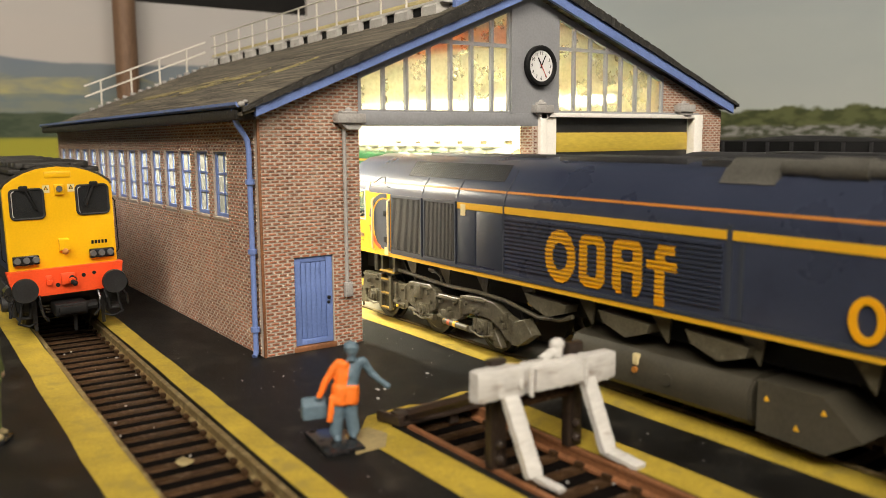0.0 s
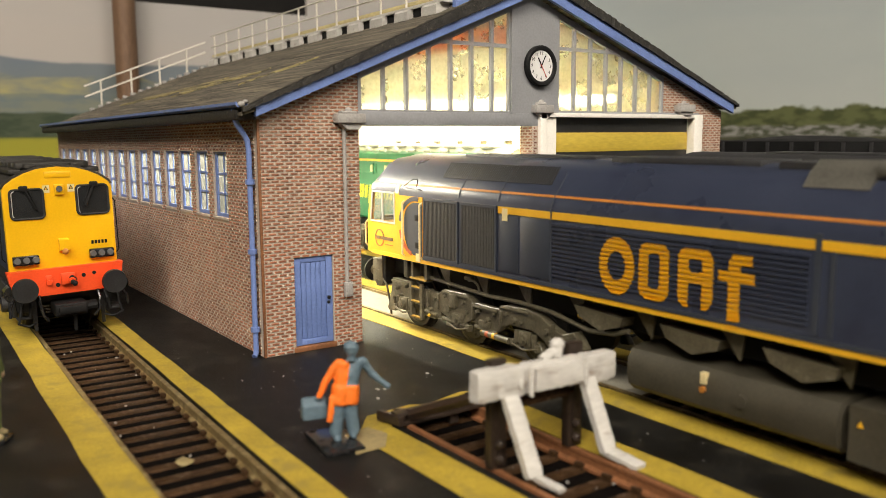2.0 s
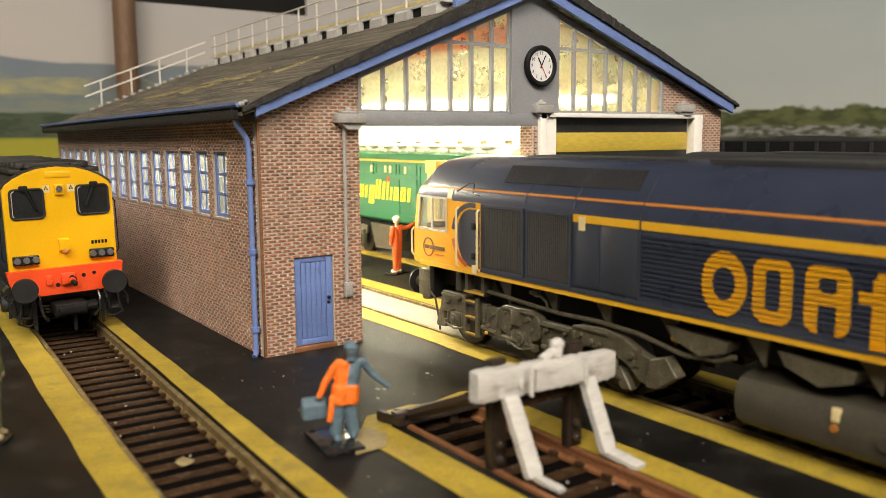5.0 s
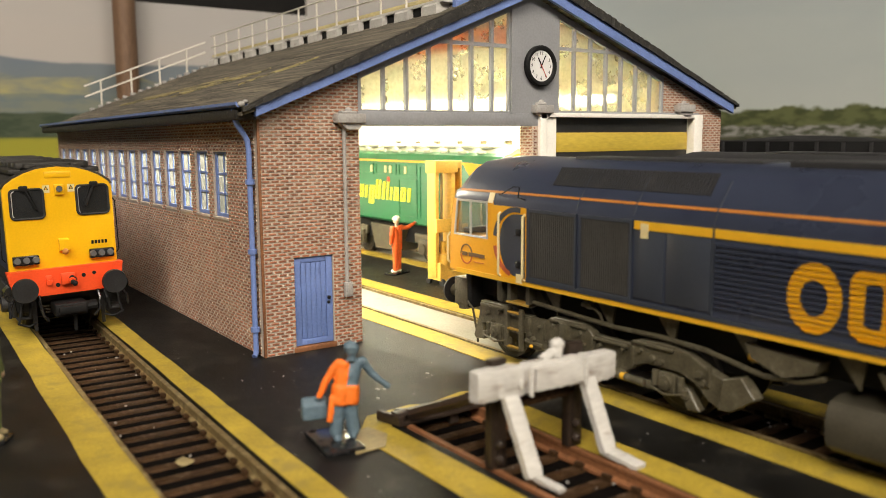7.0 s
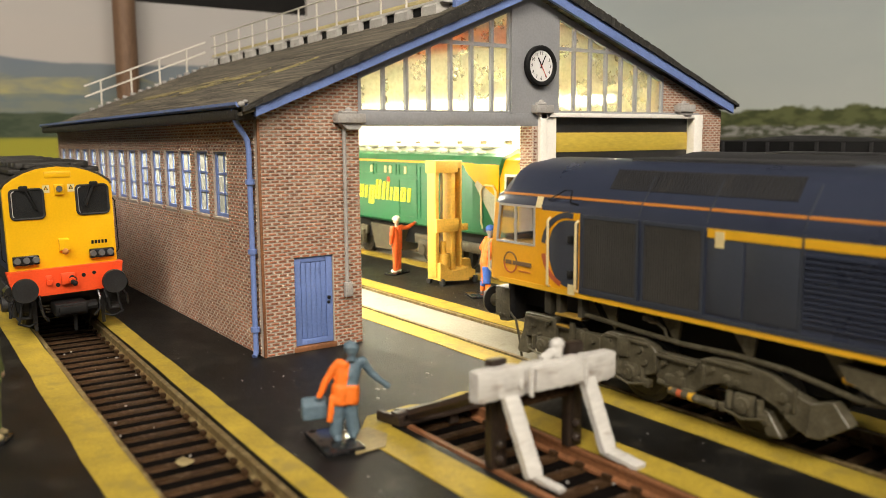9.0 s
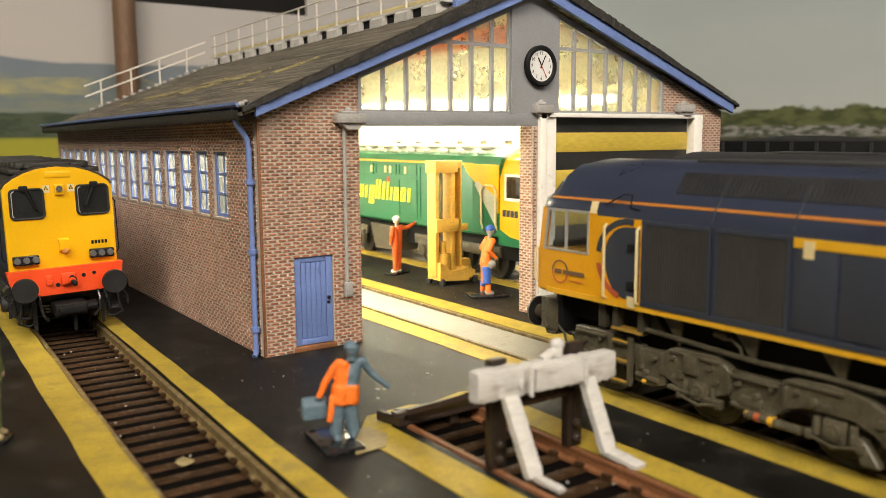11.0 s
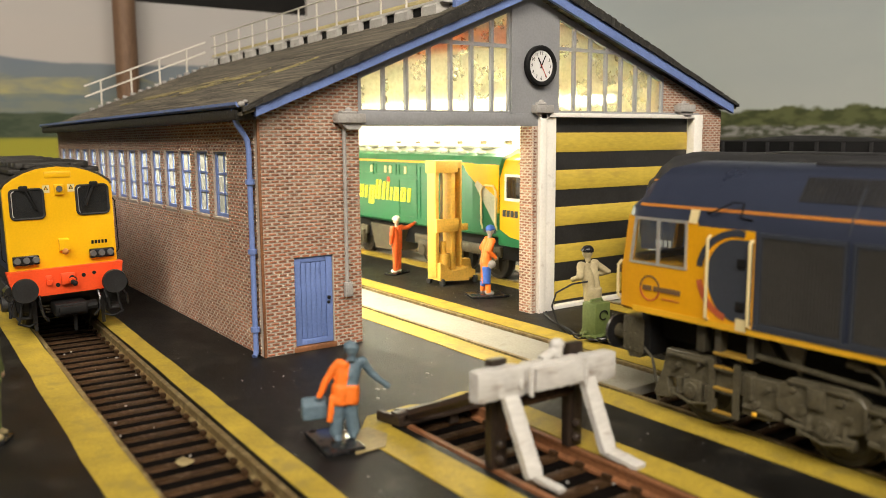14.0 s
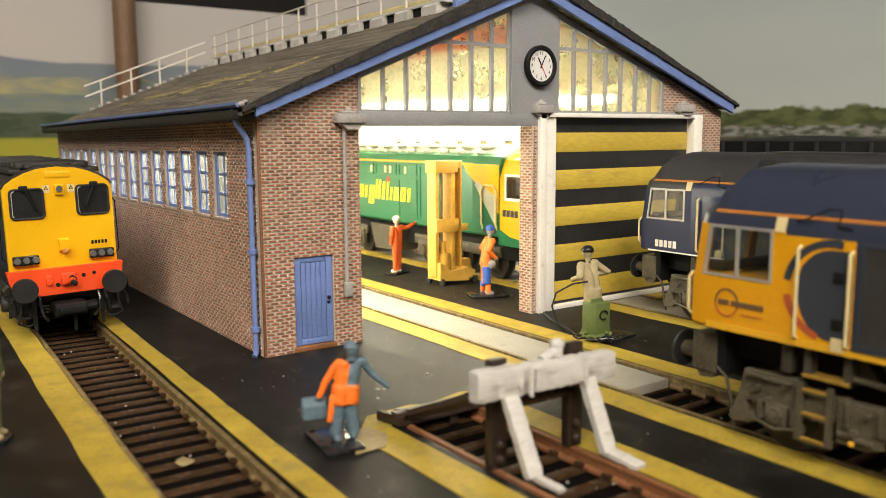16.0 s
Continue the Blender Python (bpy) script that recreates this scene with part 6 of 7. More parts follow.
            if wd < 3:
                prism(bm, outer, "x", *sorted((X, X + s * 0.25)))
            else:
                for k0, k1 in ((0.0, 0.36), (0.64, 1.0)):
                    prism(bm, [(u + wd * k0, z0), (u + wd * k1, z0), (u + wd * k1 - lean_of * (z1 - z0), z1), (u + wd * k0 - lean_of * (z1 - z0), z1)], "x", *sorted((X, X + s * 0.25)))
                for za in ((z0, z1 - 1.5) if not solid else (z0 + 4.2,)):
                    e = lean_of * (za - z0)
                    prism(bm, [(u + wd * 0.3 - e, za), (u + wd * 0.7 - e, za), (u + wd * 0.7 - e - 0.2, za + 1.5), (u + wd * 0.3 - e - 0.2, za + 1.5)], "x", *sorted((X, X + s * 0.24)))
            part("lettering_mark", bm, M["lemon"], lo, "plain yellow mark")
            u += wd + 1.5
        part("lettering_mark", box(B(), *sorted((X, X + s * 0.26)), 105.6, 107.6, 34.4, 36.6), M["red"], lo, "small red mark")
        for i in range(4):
            part("lettering_mark", box(B(), *sorted((X, X + s * 0.2)), 20 + 2.2 * i, 21.6 + 2.2 * i, 25.2, 27.6), M["panel"], cab, "plain dark mark")
        for a, b, z0, z1 in ((84, 98, 20, 36), (84, 98, 37.5, 42.5), (100, 117, 37.5, 42.5), (119, 134, 37.5, 42.5), (60, 82, 20, 42)):
            bm = B()
            for y0, y1, za, zb in ((a, a + 0.5, z0, z1), (b - 0.5, b, z0, z1), (a, b, z1 - 0.5, z1), (a, b, z0, z0 + 0.5)):
                box(bm, *sorted((X, X + s * 0.28)), y0, y1, za, zb)
            part("access_panel", bm, M["green"], lo)
        for a in (108, 120, 104, 92):
            part("notice", box(B(), *sorted((X, X + s * 0.3)), a, a + 1.6, 38.4, 41.4), M["cream"], lo, "small cream notice")
        bm = B()
        for y in (40, 62, 84, 138, 160, 182):
            rod(bm, (s * 13.0, y, 7), (s * 15.0, y, 7), 2.2, k=12), box(bm, *sorted((s * 12.2, s * 14.4)), y - 4, y + 4, 4.5, 11, 0.5)
        box(bm, *sorted((s * 12.0, s * 13.4)), 34, 92, 9.0, 13.0, 0.4), box(bm, *sorted((s * 12.0, s * 13.4)), 132, 190, 9, 13, 0.4)
        prism(bm, [(98, 15), (126, 15), (122, 4), (104, 4)], "x", *sorted((s * 4, s * 15)))
        part("bogie_side", bm, M["frame"], lo, "dark bogie frames and fuel tank")
        part("red_tap", ball(B(), (s * 15.2, 36, 10), 1.0, u=8, v=6), M["red"], lo, "red tap")
    part("underframe", box(B(), -12, 12, 0, 200, 8.5, 17.2), M["black"], lo)
    bm = B()
    for i in range(13):
        y = 42 + 12 * i
        box(bm, -10.5, 10.5, y, y + 8.5, 49.2, 50.3, 0.4)
        rod(bm, (-13.2, y + 1, 47.8), (-13.2, y + 6, 47.8), 0.7, k=8)
    part("roof_hatch", bm, M["greenroof"], lo, "roof hatches coloured pale for the bright light on them")
    for y in (40, 62, 84, 138, 160, 182):
        wheelset(lo, y)
    return lo


green_loco()


# ---- figures: painted model figures on their bases ----
def moulded(bm, voxel=0.24):
    """Melts the pieces of a figure into one softly rounded body that keeps each piece's paint."""
    paint = [f.material_index for f in bm.faces]
    tree = BVHTree.FromBMesh(bm)
    me = bpy.data.meshes.new("cast")
    bm.to_mesh(me)
    bm.free()
    tmp = bpy.data.objects.new("cast", me)
    scene.collection.objects.link(tmp)
    mod = tmp.modifiers.new("melt", "REMESH")
    mod.mode, mod.voxel_size = "VOXEL", voxel
    cast = bpy.data.meshes.new_from_object(tmp.evaluated_get(bpy.context.evaluated_depsgraph_get()))
    bpy.data.objects.remove(tmp)
    bpy.data.meshes.remove(me)
    out = bmesh.new()
    out.from_mesh(cast)
    bpy.data.meshes.remove(cast)
    for f in out.faces:
        f.material_index = paint[tree.find_nearest(f.calc_center_median())[2]]
    for i in range(2):
        bmesh.ops.smooth_vert(out, verts=out.verts, factor=0.5, use_axis_x=True, use_axis_y=True, use_axis_z=True)
    for v in out.verts:
        v.co += v.normal * 0.10 * noise.noise(v.co * 0.9)
    return out


def figure(m, label, mats, base, pose_arms, bend=0.0, h=22.5, legs=1.3, extra=None, stout=1.0, sway=0.0):
    """mats: jacket right half, jacket left half, legs, head, hat, boots, base."""
    bm = B()
    k = h / 22.5
    hip = Vector((0, 0, 10.8))
    neck = Vector((sway, -bend, 18.6))
    for s in (-1, 1):
        rod(bm, (s * legs * 1.25, 0.3 * s, 0.9), (s * 1.15, 0.1 * s, 5.8), 0.85, 1.0, 10, mi=2), rod(bm, (s * 1.15, 0.1 * s, 5.8), (s * 0.95, 0, 10.9), 1.0, 1.35, 10, mi=2)
        ball(bm, (s * legs * 1.25, 0.3 * s - 0.5, 0.75), (0.85, 1.6, 0.75), mi=5, u=10, v=6)
    mid = (hip + neck) / 2
    for s in (-1, 1):
        i = 0 if s > 0 else 1
        rod(bm, hip + Vector((s * 0.85, 0, -0.6)), mid + Vector((s * 0.95, 0, 0)), 1.45, 1.5, 12, mi=i)
        rod(bm, mid + Vector((s * 0.95, 0, 0)), neck + Vector((s * 1.5, 0, -0.5)), 1.5, 1.15, 12, mi=i)
        ball(bm, neck + Vector((s * 2.3, 0, -0.8)), (1.15, 1.15, 1.1), mi=i, u=10, v=6)
        sh = neck + Vector((s * 2.6, 0, -0.9))
        el, wr = (Vector(p) for p in pose_arms[0 if s > 0 else 1])
        rod(bm, sh, el, 0.95, 0.85, 10, mi=i), rod(bm, el, wr, 0.85, 0.65, 10, mi=i), ball(bm, el, 0.86, mi=i, u=8, v=6)
        ball(bm, wr, 0.75, mi=3, u=8, v=6)
    rod(bm, neck, neck + Vector((0, 0, 1.2)), 0.75, mi=3)
    ball(bm, neck + Vector((0, -0.2, 2.3)), (1.25, 1.4, 1.55), mi=3)
    ball(bm, neck + Vector((0, -0.1, 3.0)), (1.4, 1.55, 1.25), mi=4)
    rod(bm, neck + Vector((0, -0.5, 2.75)), neck + Vector((0, -0.5, 2.95)), 1.55, mi=4, k=12)
    for v in bm.verts:
        v.co *= k
        v.co.x *= stout
        v.co += Vector((math.sin(v.co.z * 3.1 + v.co.x), math.cos(v.co.z * 2.3), 0)) * 0.06
        v.co.z += 0.6
    if extra:
        extra(bm)
    bm = moulded(bm)
    bx0, bx1, by0, by1 = base[:4]
    turn = Matrix.Rotation(radians(base[4] if len(base) > 4 else 0), 3, "Z")
    plate = B()
    box(plate, bx0, bx1, by0, by1, 0.0, 0.9, 0.25)
    rnd = random.Random(int(h * 10))
    for i in range(9):
        ball(plate, (rnd.uniform(bx0, bx1), rnd.uniform(by0, by1), 0.85), (rnd.uniform(0.3, 0.9), rnd.uniform(0.3, 0.9), 0.22), u=8, v=5)
    for v in plate.verts:
        v.co = turn @ v.co
    for f in plate.faces:
        f.material_index = 6
    me = bpy.data.meshes.new("plate")
    plate.to_mesh(me)
    plate.free()
    bm.from_mesh(me)
    bpy.data.meshes.remove(me)
    ob = part("model_figure", bm, [M[x] for x in mats])
    ob.matrix_basis = m
    return tagged(ob, label, "model figure", "model figures")


def toolbox(bm):
    for side in (-1, 1):
        rod(bm, (side * 0.9, 0, 7.4), (side * 0.8 + 0.4, 0, 10.6), 1.75, 1.7, 14, mi=1)
        rod(bm, (side * 1.7, 0, 1.6), (side * 1.0, 0, 7.6), 1.15, 1.3, 12, mi=2)
    rod(bm, (-2.2, -0.6, 9.0), (-3.0, -0.9, 4.4), 0.6, 0.5, 8, mi=1)
    ball(bm, (1.45, -0.2, 17.2), (1.35, 1.3, 1.5), mi=3), rod(bm, (1.4, -0.2, 15.0), (1.45, -0.2, 16.4), 0.9, 0.8, 10, mi=3)
    box(bm, -7.4, -3.0, 0.2, 2.8, 4.6, 7.6, 0.3, mi=2), box(bm, -7.4, -3.0, 0.9, 2.2, 7.4, 8.6, 0.3, mi=2)


def blue_leg(bm):
    rod(bm, (-2.0, 0.2, 4.6), (-1.2, 0.0, 10.2), 1.3, 1.6, 10, mi=4), rod(bm, (1.9, 0.2, 3.4), (1.5, 0.0, 6.4), 1.15, 1.15, 10, mi=4)
    ball(bm, (-2.4, -1.4, 11.2), (0.9, 1.6, 1.4), mi=5, u=10, v=6), rod(bm, (-1.8, -0.4, 1.2), (-1.7, -0.2, 2.6), 1.1, 1.1, 10, mi=5)


def coat(bm):
    rod(bm, (0, 0.2, 1.4), (0, 0.1, 7.0), 2.5, 2.3, 14, mi=2), rod(bm, (0, 0.1, 7.0), (0, 0, 13.0), 2.3, 2.6, 14, mi=0)


figure(at(-11.6, -62.0, 0.05, 0, 0, -16), "painted worker in orange and grey overalls carrying a toolbox",
       ["bluegrey", "hi_vis", "bluegrey", "bluegrey", "bluegrey", "bluegrey", "glossblack"], (-5.4, 1.8, -5.6, 6.6, 8),
       (((5.6, 0.3, 14.6), (8.6, -0.6, 11.6)), ((-3.4, 0.2, 14.0), (-4.9, 0.6, 10.2))), legs=1.3, h=17.8, extra=toolbox, stout=1.16, sway=1.4)
bm = B()
prism(bm, [(-13, -68.5), (-7, -68.4), (-3.4, -63.2), (-4.6, -58.2), (-8.6, -58.8), (-11, -62.5)], "z", 0.18, 0.36)
tagged(part("paper_scrap", bm, M["scrap"]), "pale torn card scrap lying by the figure", "scrap")
bm = ball(B(), (0, 0, 0), (1.9, 1.5, 0.45), u=14, v=8)
for v in bm.verts:
    v.co += Vector((0.5, 0.4, 0.25)) * noise.noise(v.co * 0.8)
tagged(part("dried_leaf_scrap", bm, M["scrap"], m=at(-35.6, -46.9, -2.7, 4, 3, 30)), "tan flake of card lying on the sleepers", "scrap")
figure(at(93.0, 86.5, 0.05, 0, 0, 200), "painted worker in orange overalls pointing along the shed",
       ["hi_vis2", "hi_vis2", "hi_vis2", "skin", "white", "white", "glossblack"], (-5.0, 5.0, -2.6, 2.6),
       (((3.6, 0.6, 15.4), (2.8, -0.6, 11.8)), ((-5.4, 0.6, 17.4), (-9.4, 1.4, 19.2))), h=22.3, stout=1.1)
figure(at(92.6, 29.6, 0.05, 0, 0, 70), "painted worker in orange jacket and blue cap walking",
       ["hi_vis", "hi_vis", "hi_vis", "boot", "royal", "boot", "glossblack"], (-4.6, 4.6, -7.0, 6.0),
       (((3.4, 0.2, 14.8), (2.6, -2.2, 12.4)), ((-3.4, 0.2, 14.8), (-2.6, -2.6, 12.2))), bend=1.4, h=23.5, legs=1.6, extra=blue_leg, stout=1.1)
figure(at(82.2, -30.6, 0.05, 0, 0, 190), "khaki-painted worker with black cap bent over a welding set",
       ["khaki", "khaki", "khaki", "khaki", "glossblack", "khaki", "glossblack"], (-6.5, 5.5, -2.5, 10.0),
       (((4.8, 0.4, 15.4), (3.4, -3.0, 14.2)), ((-4.8, 0.4, 15.4), (-3.4, -3.0, 14.2))), bend=1.6, h=23.6, stout=1.28, extra=coat)
figure(at(-62.5, -24.5, 0.05, 0, 0, 60), "painted worker in olive overalls and tan boots at the yard edge",
       ["olive", "olive", "olive", "skin", "black", "scrap", "glossblack"], (-2.4, 2.4, -2.4, 2.4),
       (((3.4, 0.2, 14.6), (3.0, -0.6, 11.2)), ((-3.4, 0.2, 14.6), (-3.0, -0.6, 11.2))), h=22.5)

# welding set and its cable
WS = thing("welding_set", at(78.2, -36.0, 0.95, 0, 0, 2), "small olive green welding set standing beside the khaki figure", "welding set")
part("case", box(B(), -2.9, 2.9, -2.4, 2.4, 1.0, 9.6, 0.35), M["olive"], WS)
bm = B()
box(bm, -3.4, 3.4, -2.9, 2.9, 0, 1.4, 0.4)
for i in range(26):
    a = random.Random(i).uniform(0, 6.28)
    ball(bm, (3.5 * math.cos(a), 3.0 * math.sin(a), 0.5 + 1.2 * random.Random(i + 40).random()), (0.8, 0.7, 0.5), u=8, v=5)
part("foot", bm, M["olive"], WS)
for i in range(9):
    rnd = random.Random(70 + i)
    a = rnd.uniform(2.2, 5.6)
    pts = [(3.2 * math.cos(a), 2.8 * math.sin(a), 0.6)]
    for j in range(5):
        a += rnd.uniform(-0.5, 0.6)
        pts.append(((3.8 + j * 0.7) * math.cos(a), (3.2 + j * 0.6) * math.sin(a), 0.35 + rnd.uniform(-0.2, 0.5)))
    part("cable_tangle", pipe(B(), pts, 0.22, 6), M["glossblack"], WS, "glossy black tangle of cable")
part("dial_ring", pipe(B(), [(1.5 * math.cos(i * .5236), -2.7, 6.4 + 1.2 * math.sin(i * .5236)) for i in range(11)], 0.18, 6), M["black"], WS)
part("carry_bar", pipe(B(), [(-2.2, 0, 9.3), (-2.0, 0, 10.2), (2.0, 0, 10.2), (2.2, 0, 9.3)], 0.3), M["olive"], WS)
bm = B()
pipe(bm, [(78.4, -32.5, 15.4), (75.0, -30.2, 14.8), (71.6, -27.6, 12.4), (71.2, -26.4, 8.6), (72.6, -27.0, 4.0), (75.2, -29.4, 0.9), (80.5, -21, 0.6), (86.2, -9, 0.6), (89.0, -3.6, 0.6)], 0.25)
tagged(part("power_cable", bm, M["rubber"]), "black cable trailing from the welding set to the door post", "cable")
bm = B()
pipe(bm, [(76.5, -31, 0.5), (80, -24, 0.5), (83, -15, 0.5), (88, -5, 0.5), (90.5, -3.2, 0.5)], 0.3)
tagged(part("power_cable", bm, M["rubber"]), "second black cable lying on the ground", "cable")

# lifting jack
JK = thing("lifting_jack", at(100.0, 58.0, 0), "tall yellow column lifting jack on small wheels", "lifting jack")
for x0, x1, y0, y1 in ((-10.0, -8.4, -2.6, 2.6), (-2.9, -1.1, -2.6, 2.8), (-1.1, 1.6, 1.6, 2.6), (1.6, 2.3, -2.0, 2.6)):
    part("column", box(B(), x0, x1, y0, y1, 3.0, 44.0, 0.15), M["jack"], JK)
part("back_plate", box(B(), -8.0, -5.8, 1.8, 2.8, 3.0, 44.0), M["jack"], JK)
part("head_plate", box(B(), -10.4, -0.5, -3.4, 3.2, 41.0, 45.4, 0.2), M["jack"], JK)
part("head_cap", box(B(), -0.3, 2.0, -2.4, 3.0, 42.4, 45.2, 0.2), M["jack"], JK)
part("lift_carriage", box(B(), -10.4, -0.6, -4.0, -2.7, 19.6, 24.4, 0.2), M["jack"], JK)
part("screw", rod(B(), (-5.8, -0.4, 3), (-5.8, -0.4, 41), 0.5, k=10), M["steel"], JK)
bm = B()
rod(bm, (-5.6, -1.0, 6.4), (-5.6, -1.0, 11.4), 2.5, k=16), rod(bm, (-5.6, -1, 11.4), (-5.6, -1, 16), 1.1, k=10)
part("motor", bm, M["jack"], JK)
bm = B()
prism(bm, [(-9.4, 2.0), (3.6, 1.0), (3.6, 6.0), (-4.0, 5.0), (-8.6, 8.4), (-9.4, 8.4)], "y", -4.6, 3.4)
prism(bm, [(3.4, 2.0), (7.0, 2.0), (7.0, 4.6), (3.4, 6.0)], "y", -4.0, -1.0), prism(bm, [(2.4, 3), (10, 4), (9, 8), (2.4, 8)], "y", 2.0, 5.0)
part("foot", bm, M["jack"], JK)
for x, y in ((-8.6, -4.8), (6.4, -4.6), (-8.6, 3.6), (6.4, 3.6)):
    part("castor", rod(B(), (x - 0.5, y, 1.4), (x + 0.5, y, 1.4), 1.35, k=14), M["rubber"], JK)
bm = B()
box(bm, 1.2, 4.2, -3.4, -2.6, 19.6, 22.2, 0.3), ball(bm, (1.9, -3.6, 21.0), 0.45, u=8, v=6), ball(bm, (3.5, -3.6, 21.0), 0.45, u=8, v=6)
part("control_box", bm, M["jack"], JK)


# ---- buffer stop ----
BS = thing("buffer_stop", at(BX + 0.6, -89.2, 0), "rail-built buffer stop with a white painted beam", "buffer stop")
def hewn(bm, p0, p1, w, h, side=(1, 0, 0), n=14, seed=1, jit=0.16):
    """A rough timber from p0 to p1 with worn, uneven faces; side: the direction of its width."""
    rnd = random.Random(seed)
    a, b = Vector(p0), Vector(p1)
    u = Vector(side)
    v = (b - a).normalized().cross(u).normalized()
    rings = []
    for i in range(n + 1):
        c = a.lerp(b, i / n)
        k = 0.9 if i in (0, n) else 1.0
        ring = []
        for x, y in ((-1, -0.8), (-0.8, -1), (0.8, -1), (1, -0.8), (1, 0.8), (0.8, 1), (-0.8, 1), (-1, 0.8)):
            ring.append(bm.verts.new(c + u * (x * w * k / 2 + rnd.uniform(-jit, jit)) + v * (y * h * k / 2 + rnd.uniform(-jit, jit))))
        rings.append(ring)
    fs = [bm.faces.new((r0[j], r0[(j + 1) % 8], r1[(j + 1) % 8], r1[j])) for r0, r1 in zip(rings, rings[1:]) for j in range(8)]
    fs += [bm.faces.new(rings[0][::-1]), bm.faces.new(rings[-1])]
    bmesh.ops.recalc_face_normals(bm, faces=fs)
    return bm


TILT = 0.033
bm = B()
hewn(bm, (-15.1, 0, 15.0 + 15.1 * TILT), (-5.4, 0, 15.0 + 5.4 * TILT), 2.6, 5.2, (0, 1, 0), 8, 3)
hewn(bm, (-5.3, 0.2, 15.1 + 5.3 * TILT), (7.6, 0.2, 15.1 - 7.6 * TILT), 2.2, 4.9, (0, 1, 0), 12, 4)
hewn(bm, (7.7, 0.1, 14.9 - 7.7 * TILT), (15.6, 0.1, 14.9 - 15.6 * TILT), 2.5, 5.0, (0, 1, 0), 8, 5)
part("beam", bm, M["white_worn"], BS, "worn white timber beam")
part("beam_face", hewn(B(), (-3.6, -1.4, 15.0 + 3.6 * TILT), (7.4, -1.4, 15.0 - 7.4 * TILT), 1.0, 4.0, (0, 1, 0), 12, 6), M["white_worn"], BS)
bm = B()
for x in (-5.0, 7.2):
    pipe(bm, [(x, -2.1, 17.4 - x * TILT), (x, -2.2, 12.6 - x * TILT)], 0.4, 8)
    ball(bm, (x - 1.6, -1.5, 14.6 - x * TILT), (0.45, 0.35, 0.9), u=8, v=6)
part("strap", bm, M["white_worn"], BS, "painted iron straps and bolts")
bm = B()
rod(bm, (2.4, 0.4, 17.5), (3.0, 0.6, 19.4), 1.1, 1.2, k=12), ball(bm, (3.0, 0.6, 19.6), (1.5, 1.2, 1.1)), rod(bm, (-0.6, 0.4, 17.4), (2.2, 0.4, 18.6), 0.9, k=8)
part("lamp_iron", bm, M["white_worn"], BS, "white blob of a lamp")
for s in (-1, 1):
    x = s * 8.6
    bm = B()
    ft = -6.4 if s < 0 else -5.8
    hewn(bm, (x, -1.0, 13.2), (x + 0.6, ft, 1.3), 3.0, 1.6, n=12, seed=8 + s, jit=0.08)
    hewn(bm, (x + 0.6, ft + 0.4, 1.5), (x + (1.8 if s < 0 else 1.4), ft - (5.0 if s < 0 else 6.4), 0.6), 1.5 if s < 0 else 2.8, 0.9, n=8, seed=12 + s, jit=0.09)
    part("raker", bm, M["white_worn"], BS, "white raking strut")
    bm = B()
    box(bm, x - 1.6, x + 1.6, 1.6, 3.4, 0.2, 18.7 + 0.1 * s, 0.2), box(bm, x - 0.6, x + 0.6, 1.4, 4.4, 0.3, 15)
    for z in (2.0, 4.6):
        ball(bm, (x - 0.4, 0.9, z), 0.8, u=8, v=6)
    part("upright", bm, M["tarry"], BS, "dark rail upright")
    bm = B()
    pipe(bm, [(x, 3.2, 13.0), (x, 14, 8.0), (x, 27, 2.4), (x, 33, 0.9)], 1.1, 6)
    part("back_stay", bm, M["tarry"], BS)
bm = B()
hewn(bm, (-11.6, 29.0, 1.5), (14.0, 29.0, 1.5), 0.9, 1.6, (0, 1, 0), 16, 31, 0.08), hewn(bm, (-11.8, 28.8, 2.5), (14.0, 28.8, 2.5), 2.6, 0.6, (0, 1, 0), 16, 32, 0.08), hewn(bm, (-11.8, 28.8, 0.6), (14.0, 28.8, 0.6), 3.0, 0.6, (0, 1, 0), 16, 33, 0.08)
hewn(bm, (-11.2, 27.4, 1.4), (-12.6, 33.0, 1.4), 1.2, 2.0, (1, 0, 0), 6, 34, 0.1), box(bm, 1, 3, 28.5, 30, -2.0, 1.0)
part("rear_timber", bm, M["tarry"], BS, "dark timber across the rear")
part("cross_tie", rod(B(), (-8.6, 2.4, 10.4), (8.6, 2.4, 10.4), 1.0, k=8), M["sleeper"], BS)


# ---- backscene, post and far wagons ----
hills = backscene("printed_hills", 0, (
    (105, (0.135, 0.165, 0.20), (0.15, 0.175, 0.195), 8, 9),
    (95, (0.15, 0.175, 0.175), (0.33, 0.30, 0.14), 9, 17),
    (82, (0.125, 0.155, 0.165), (0.175, 0.19, 0.15), 5, 22),
    (70.5, (0.028, 0.045, 0.022), (0.055, 0.072, 0.04), 2.5, 45),
    (54.0, (0.29, 0.27, 0.02), (0.22, 0.22, 0.02), 0.6, 12)), (0.43, 0.385, 0.345), (0.39, 0.37, 0.355), 150)
trees = backscene("printed_trees", 0, (
    (69, (0.17, 0.19, 0.15), (0.22, 0.23, 0.18), 2, 14),
    (73, (0.060, 0.075, 0.026), (0.135, 0.15, 0.060), 9, 48),
    (60, (0.075, 0.085, 0.05), (0.33, 0.325, 0.31), 3, 70),
    (52, (0.05, 0.055, 0.035), (0.10, 0.10, 0.06), 1, 60)), (0.56, 0.60, 0.585), (0.47, 0.53, 0.545), 200)
bm = B()
box(bm, -700, 222, 420, 424, 0.0, 148), box(bm, 222, 520, 420, 424, 0.0, 240)
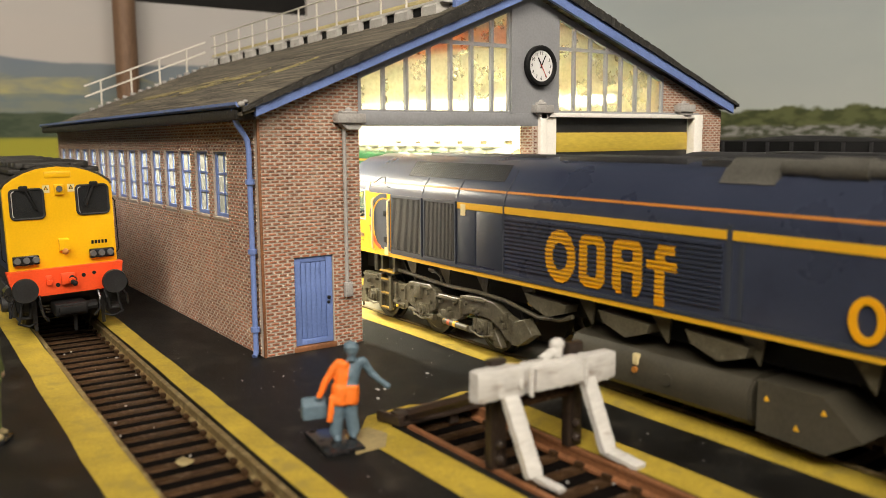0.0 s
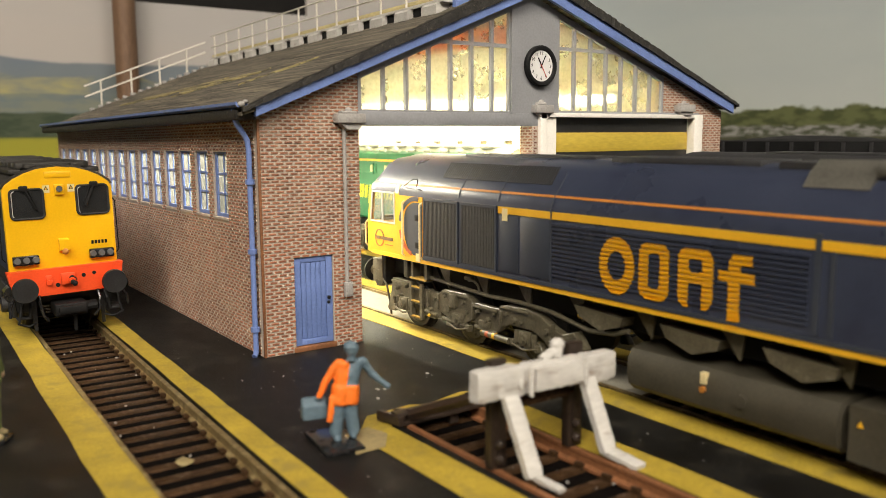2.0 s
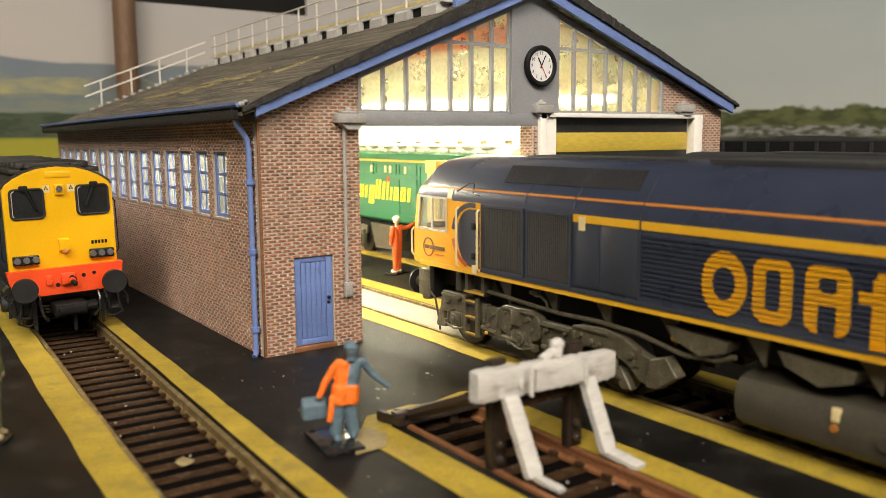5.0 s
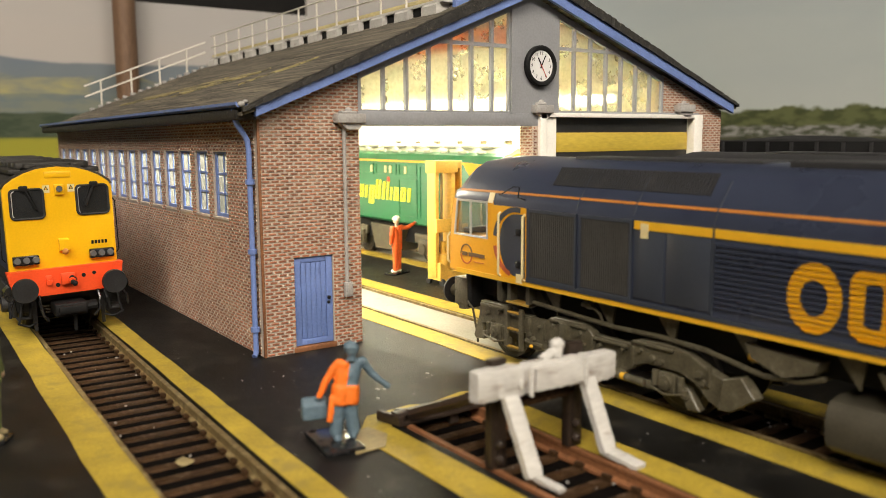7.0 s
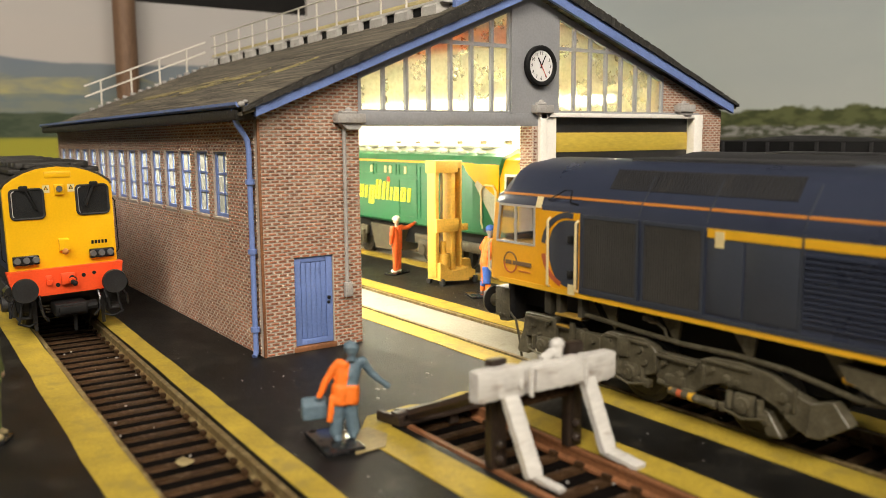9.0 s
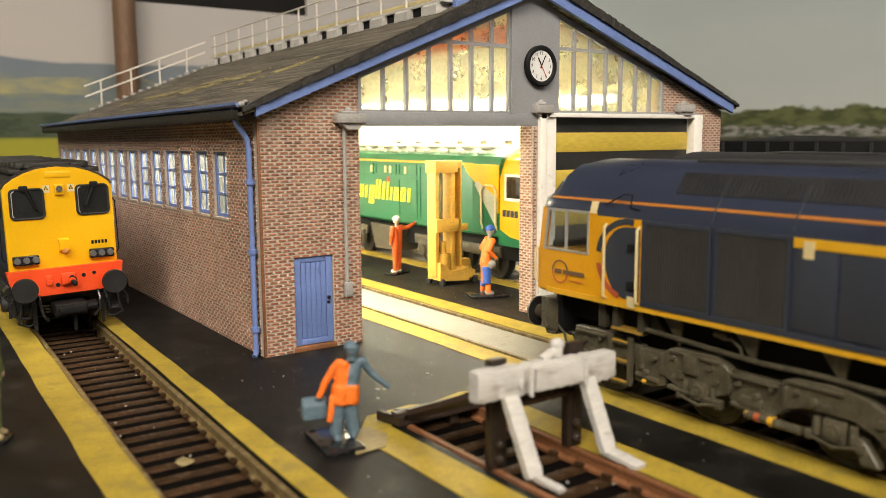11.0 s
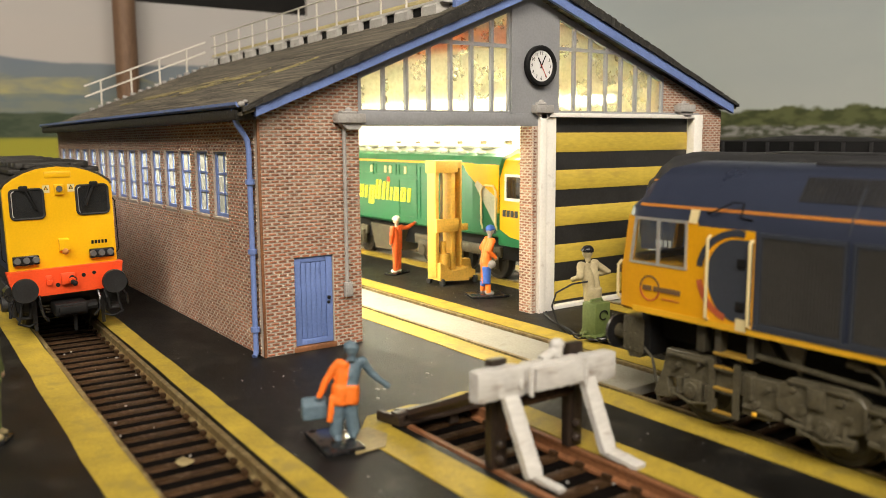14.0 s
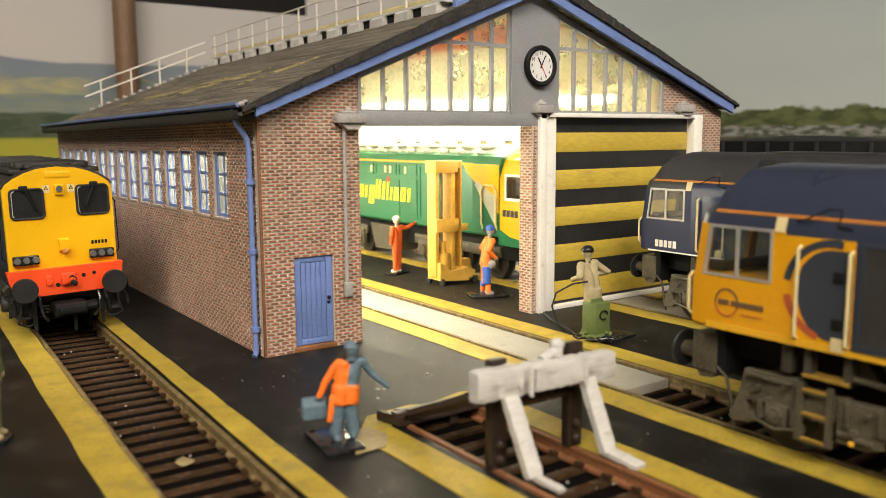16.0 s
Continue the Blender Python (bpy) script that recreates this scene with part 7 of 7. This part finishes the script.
tagged(part("backdrop", bm, hills), "printed backscene board of hazy hills and a yellow field", "backscene", kind="structure")
bm = B()
box(bm, 516, 520, -700, 420, 0.0, 230)
tagged(part("backdrop", bm, trees), "printed backscene board of grey sky above trees", "backscene", kind="structure")
bm = B()
rod(bm, (78, 405, 0.0), (78, 405, 700), 7.4, k=20)
tagged(part("wooden_post", bm, M["post"]), "round brown post before the backscene", "post")
for i in range(6):
    wg = thing("coal_wagon", at(235, 150 - 76 * i, 0), "black open wagon on a far siding", "wagon", "far black wagons")
    part("body", box(B(), -16, 16, -36.5, 36.5, 14, 51.4, 0.6), M["black"], wg)
    bm = ball(B(), (0, 0, 50.0), (14.5, 35.0, 3.0), u=20, v=14)
    for v in bm.verts:
        v.co.z += 1.6 * noise.noise(v.co * 0.21 + Vector((i * 7.0, 0, 0)))
    part("load", bm, M["coal"], wg)
    for j in range(7):
        for s in (-1, 1):
            part("stanchion", box(B(), *sorted((s * 16, s * 16.8)), -32 + 10.4 * j, -30.8 + 10.4 * j, 14, 51), M["roofdark"], wg)
    part("underframe", box(B(), -10, 10, -33, 33, 2.0, 14), M["black"], wg)
    for y in (-22, 22):
        wheelset(wg, y, 6.0)

# crumbs of ballast and plaster in the yard, the finest standing for specular sparkle
bm = B()
rnd = random.Random(21)
for i in range(520):
    x, y = rnd.uniform(-18, 46), rnd.uniform(-130, 30)
    if i > 380:
        x, y = rnd.uniform(78, 108), rnd.uniform(-50, 90)
    if -3 < x < 29 and y < -48 or (-3 < x < 30 and y > -3):
        continue
    r = rnd.choice((0.04, 0.05, 0.05, 0.06, 0.07, 0.09, 0.12, 0.18))
    ball(bm, (x, y, r * 0.5), (r, r * rnd.uniform(0.6, 1.3), r * 0.6), u=6, v=4)
for x, y, r in ((9.1, -38.6, 0.5), (10.4, -39.4, 0.35), (24.6, -35.0, 0.4), (-30.0, 22.0, 0.4), (95.0, 12.0, 0.5), (97.0, 10.0, 0.4), (6.0, -44.0, 0.4)):
    ball(bm, (x, y, 0.12), (r, r * 1.5, 0.18), u=8, v=5)
for i in range(60):
    r = rnd.choice((0.12, 0.16, 0.3))
    x, y = rnd.choice(((-34.3, 0), (TX, -200), (BX, -140)))
    y = rnd.uniform(-100, 50) if y == 0 else rnd.uniform(-130, -75)
    ball(bm, (x + 0.031 * (y if x < -30 else 0) + rnd.uniform(-7, 7), y, -2.2 - (0.9 if x < -30 else 0) + r * 0.4), (r, r * 1.2, r * 0.6), u=6, v=4)
tagged(part("crumb", bm, M["stone"]), "pale crumbs scattered on the black yard, the finest standing for sparkle", "crumbs", kind="stuff")

# ceiling fittings of the room
for x, y, z, w, h in ((-760, -920, 1375, 660, 460), (450, -1600, 1315, 460, 260)):
    cf = thing("ceiling_light", at(x, y, z), "glowing ceiling light panel of the room", "light", "room lights")
    part("housing", box(B(), -w, w, -h, h, 20, 60), M["white"], cf)
    for ex in (-400, 400):
        part("hanger", rod(B(), (ex, 0, 60), (ex, 0, 1500 - z), 6, k=8), M["steel"], cf)

# ---- single bricks of the gable nearest to the viewer ----
brick_meshes = {}
for a, v, ln in NEAR_BRICKS:
    key = round(ln, 1)
    if key not in brick_meshes:
        vv, ff = [], []
        brick_block(vv, ff, (0, 0, 0), (1, 0, 0), (0, -1, 0), 0, 0, key, 0.18)
        me = bpy.data.meshes.new("brick")
        me.from_pydata(vv, [], ff)
        me.materials.append(M["brick_each"])
        me.materials.append(M["pale_edge"])
        # same painted highlight and mortar on the bottom and end chamfers
        me.polygons.foreach_set("material_index", [0, 1, 1, 0, 1])
        brick_meshes[key] = me
    ob = new("brick", brick_meshes[key])
    ob.parent = gable
    ob.matrix_basis = at(a, 0.0, v)


# ---- movement ----
TRAVEL = ((0.0, 36.1), (2.0, 20.0), (4.0, 3.4), (6.5, -17.3), (9.0, -38.3), (11.5, -58.9), (14.0, -79.4), (16.0, -96.5))


def motions():
    walk(GOLD, [(t, at(TX, y, 0)) for t, y in TRAVEL])
    times = [i for i in np.linspace(0, 16, 17)]
    run = np.interp(times, [t for t, _ in TRAVEL], [y for _, y in TRAVEL])
    for w in GOLD_WHEELS:
        p = w.matrix_basis.translation.copy()
        walk(w, [(float(t), Matrix.Translation(p) @ pose(0, 0, 0, -math.degrees((y - run[0]) / 7.0), 0, 0)) for t, y in zip(times, run)])


motions()
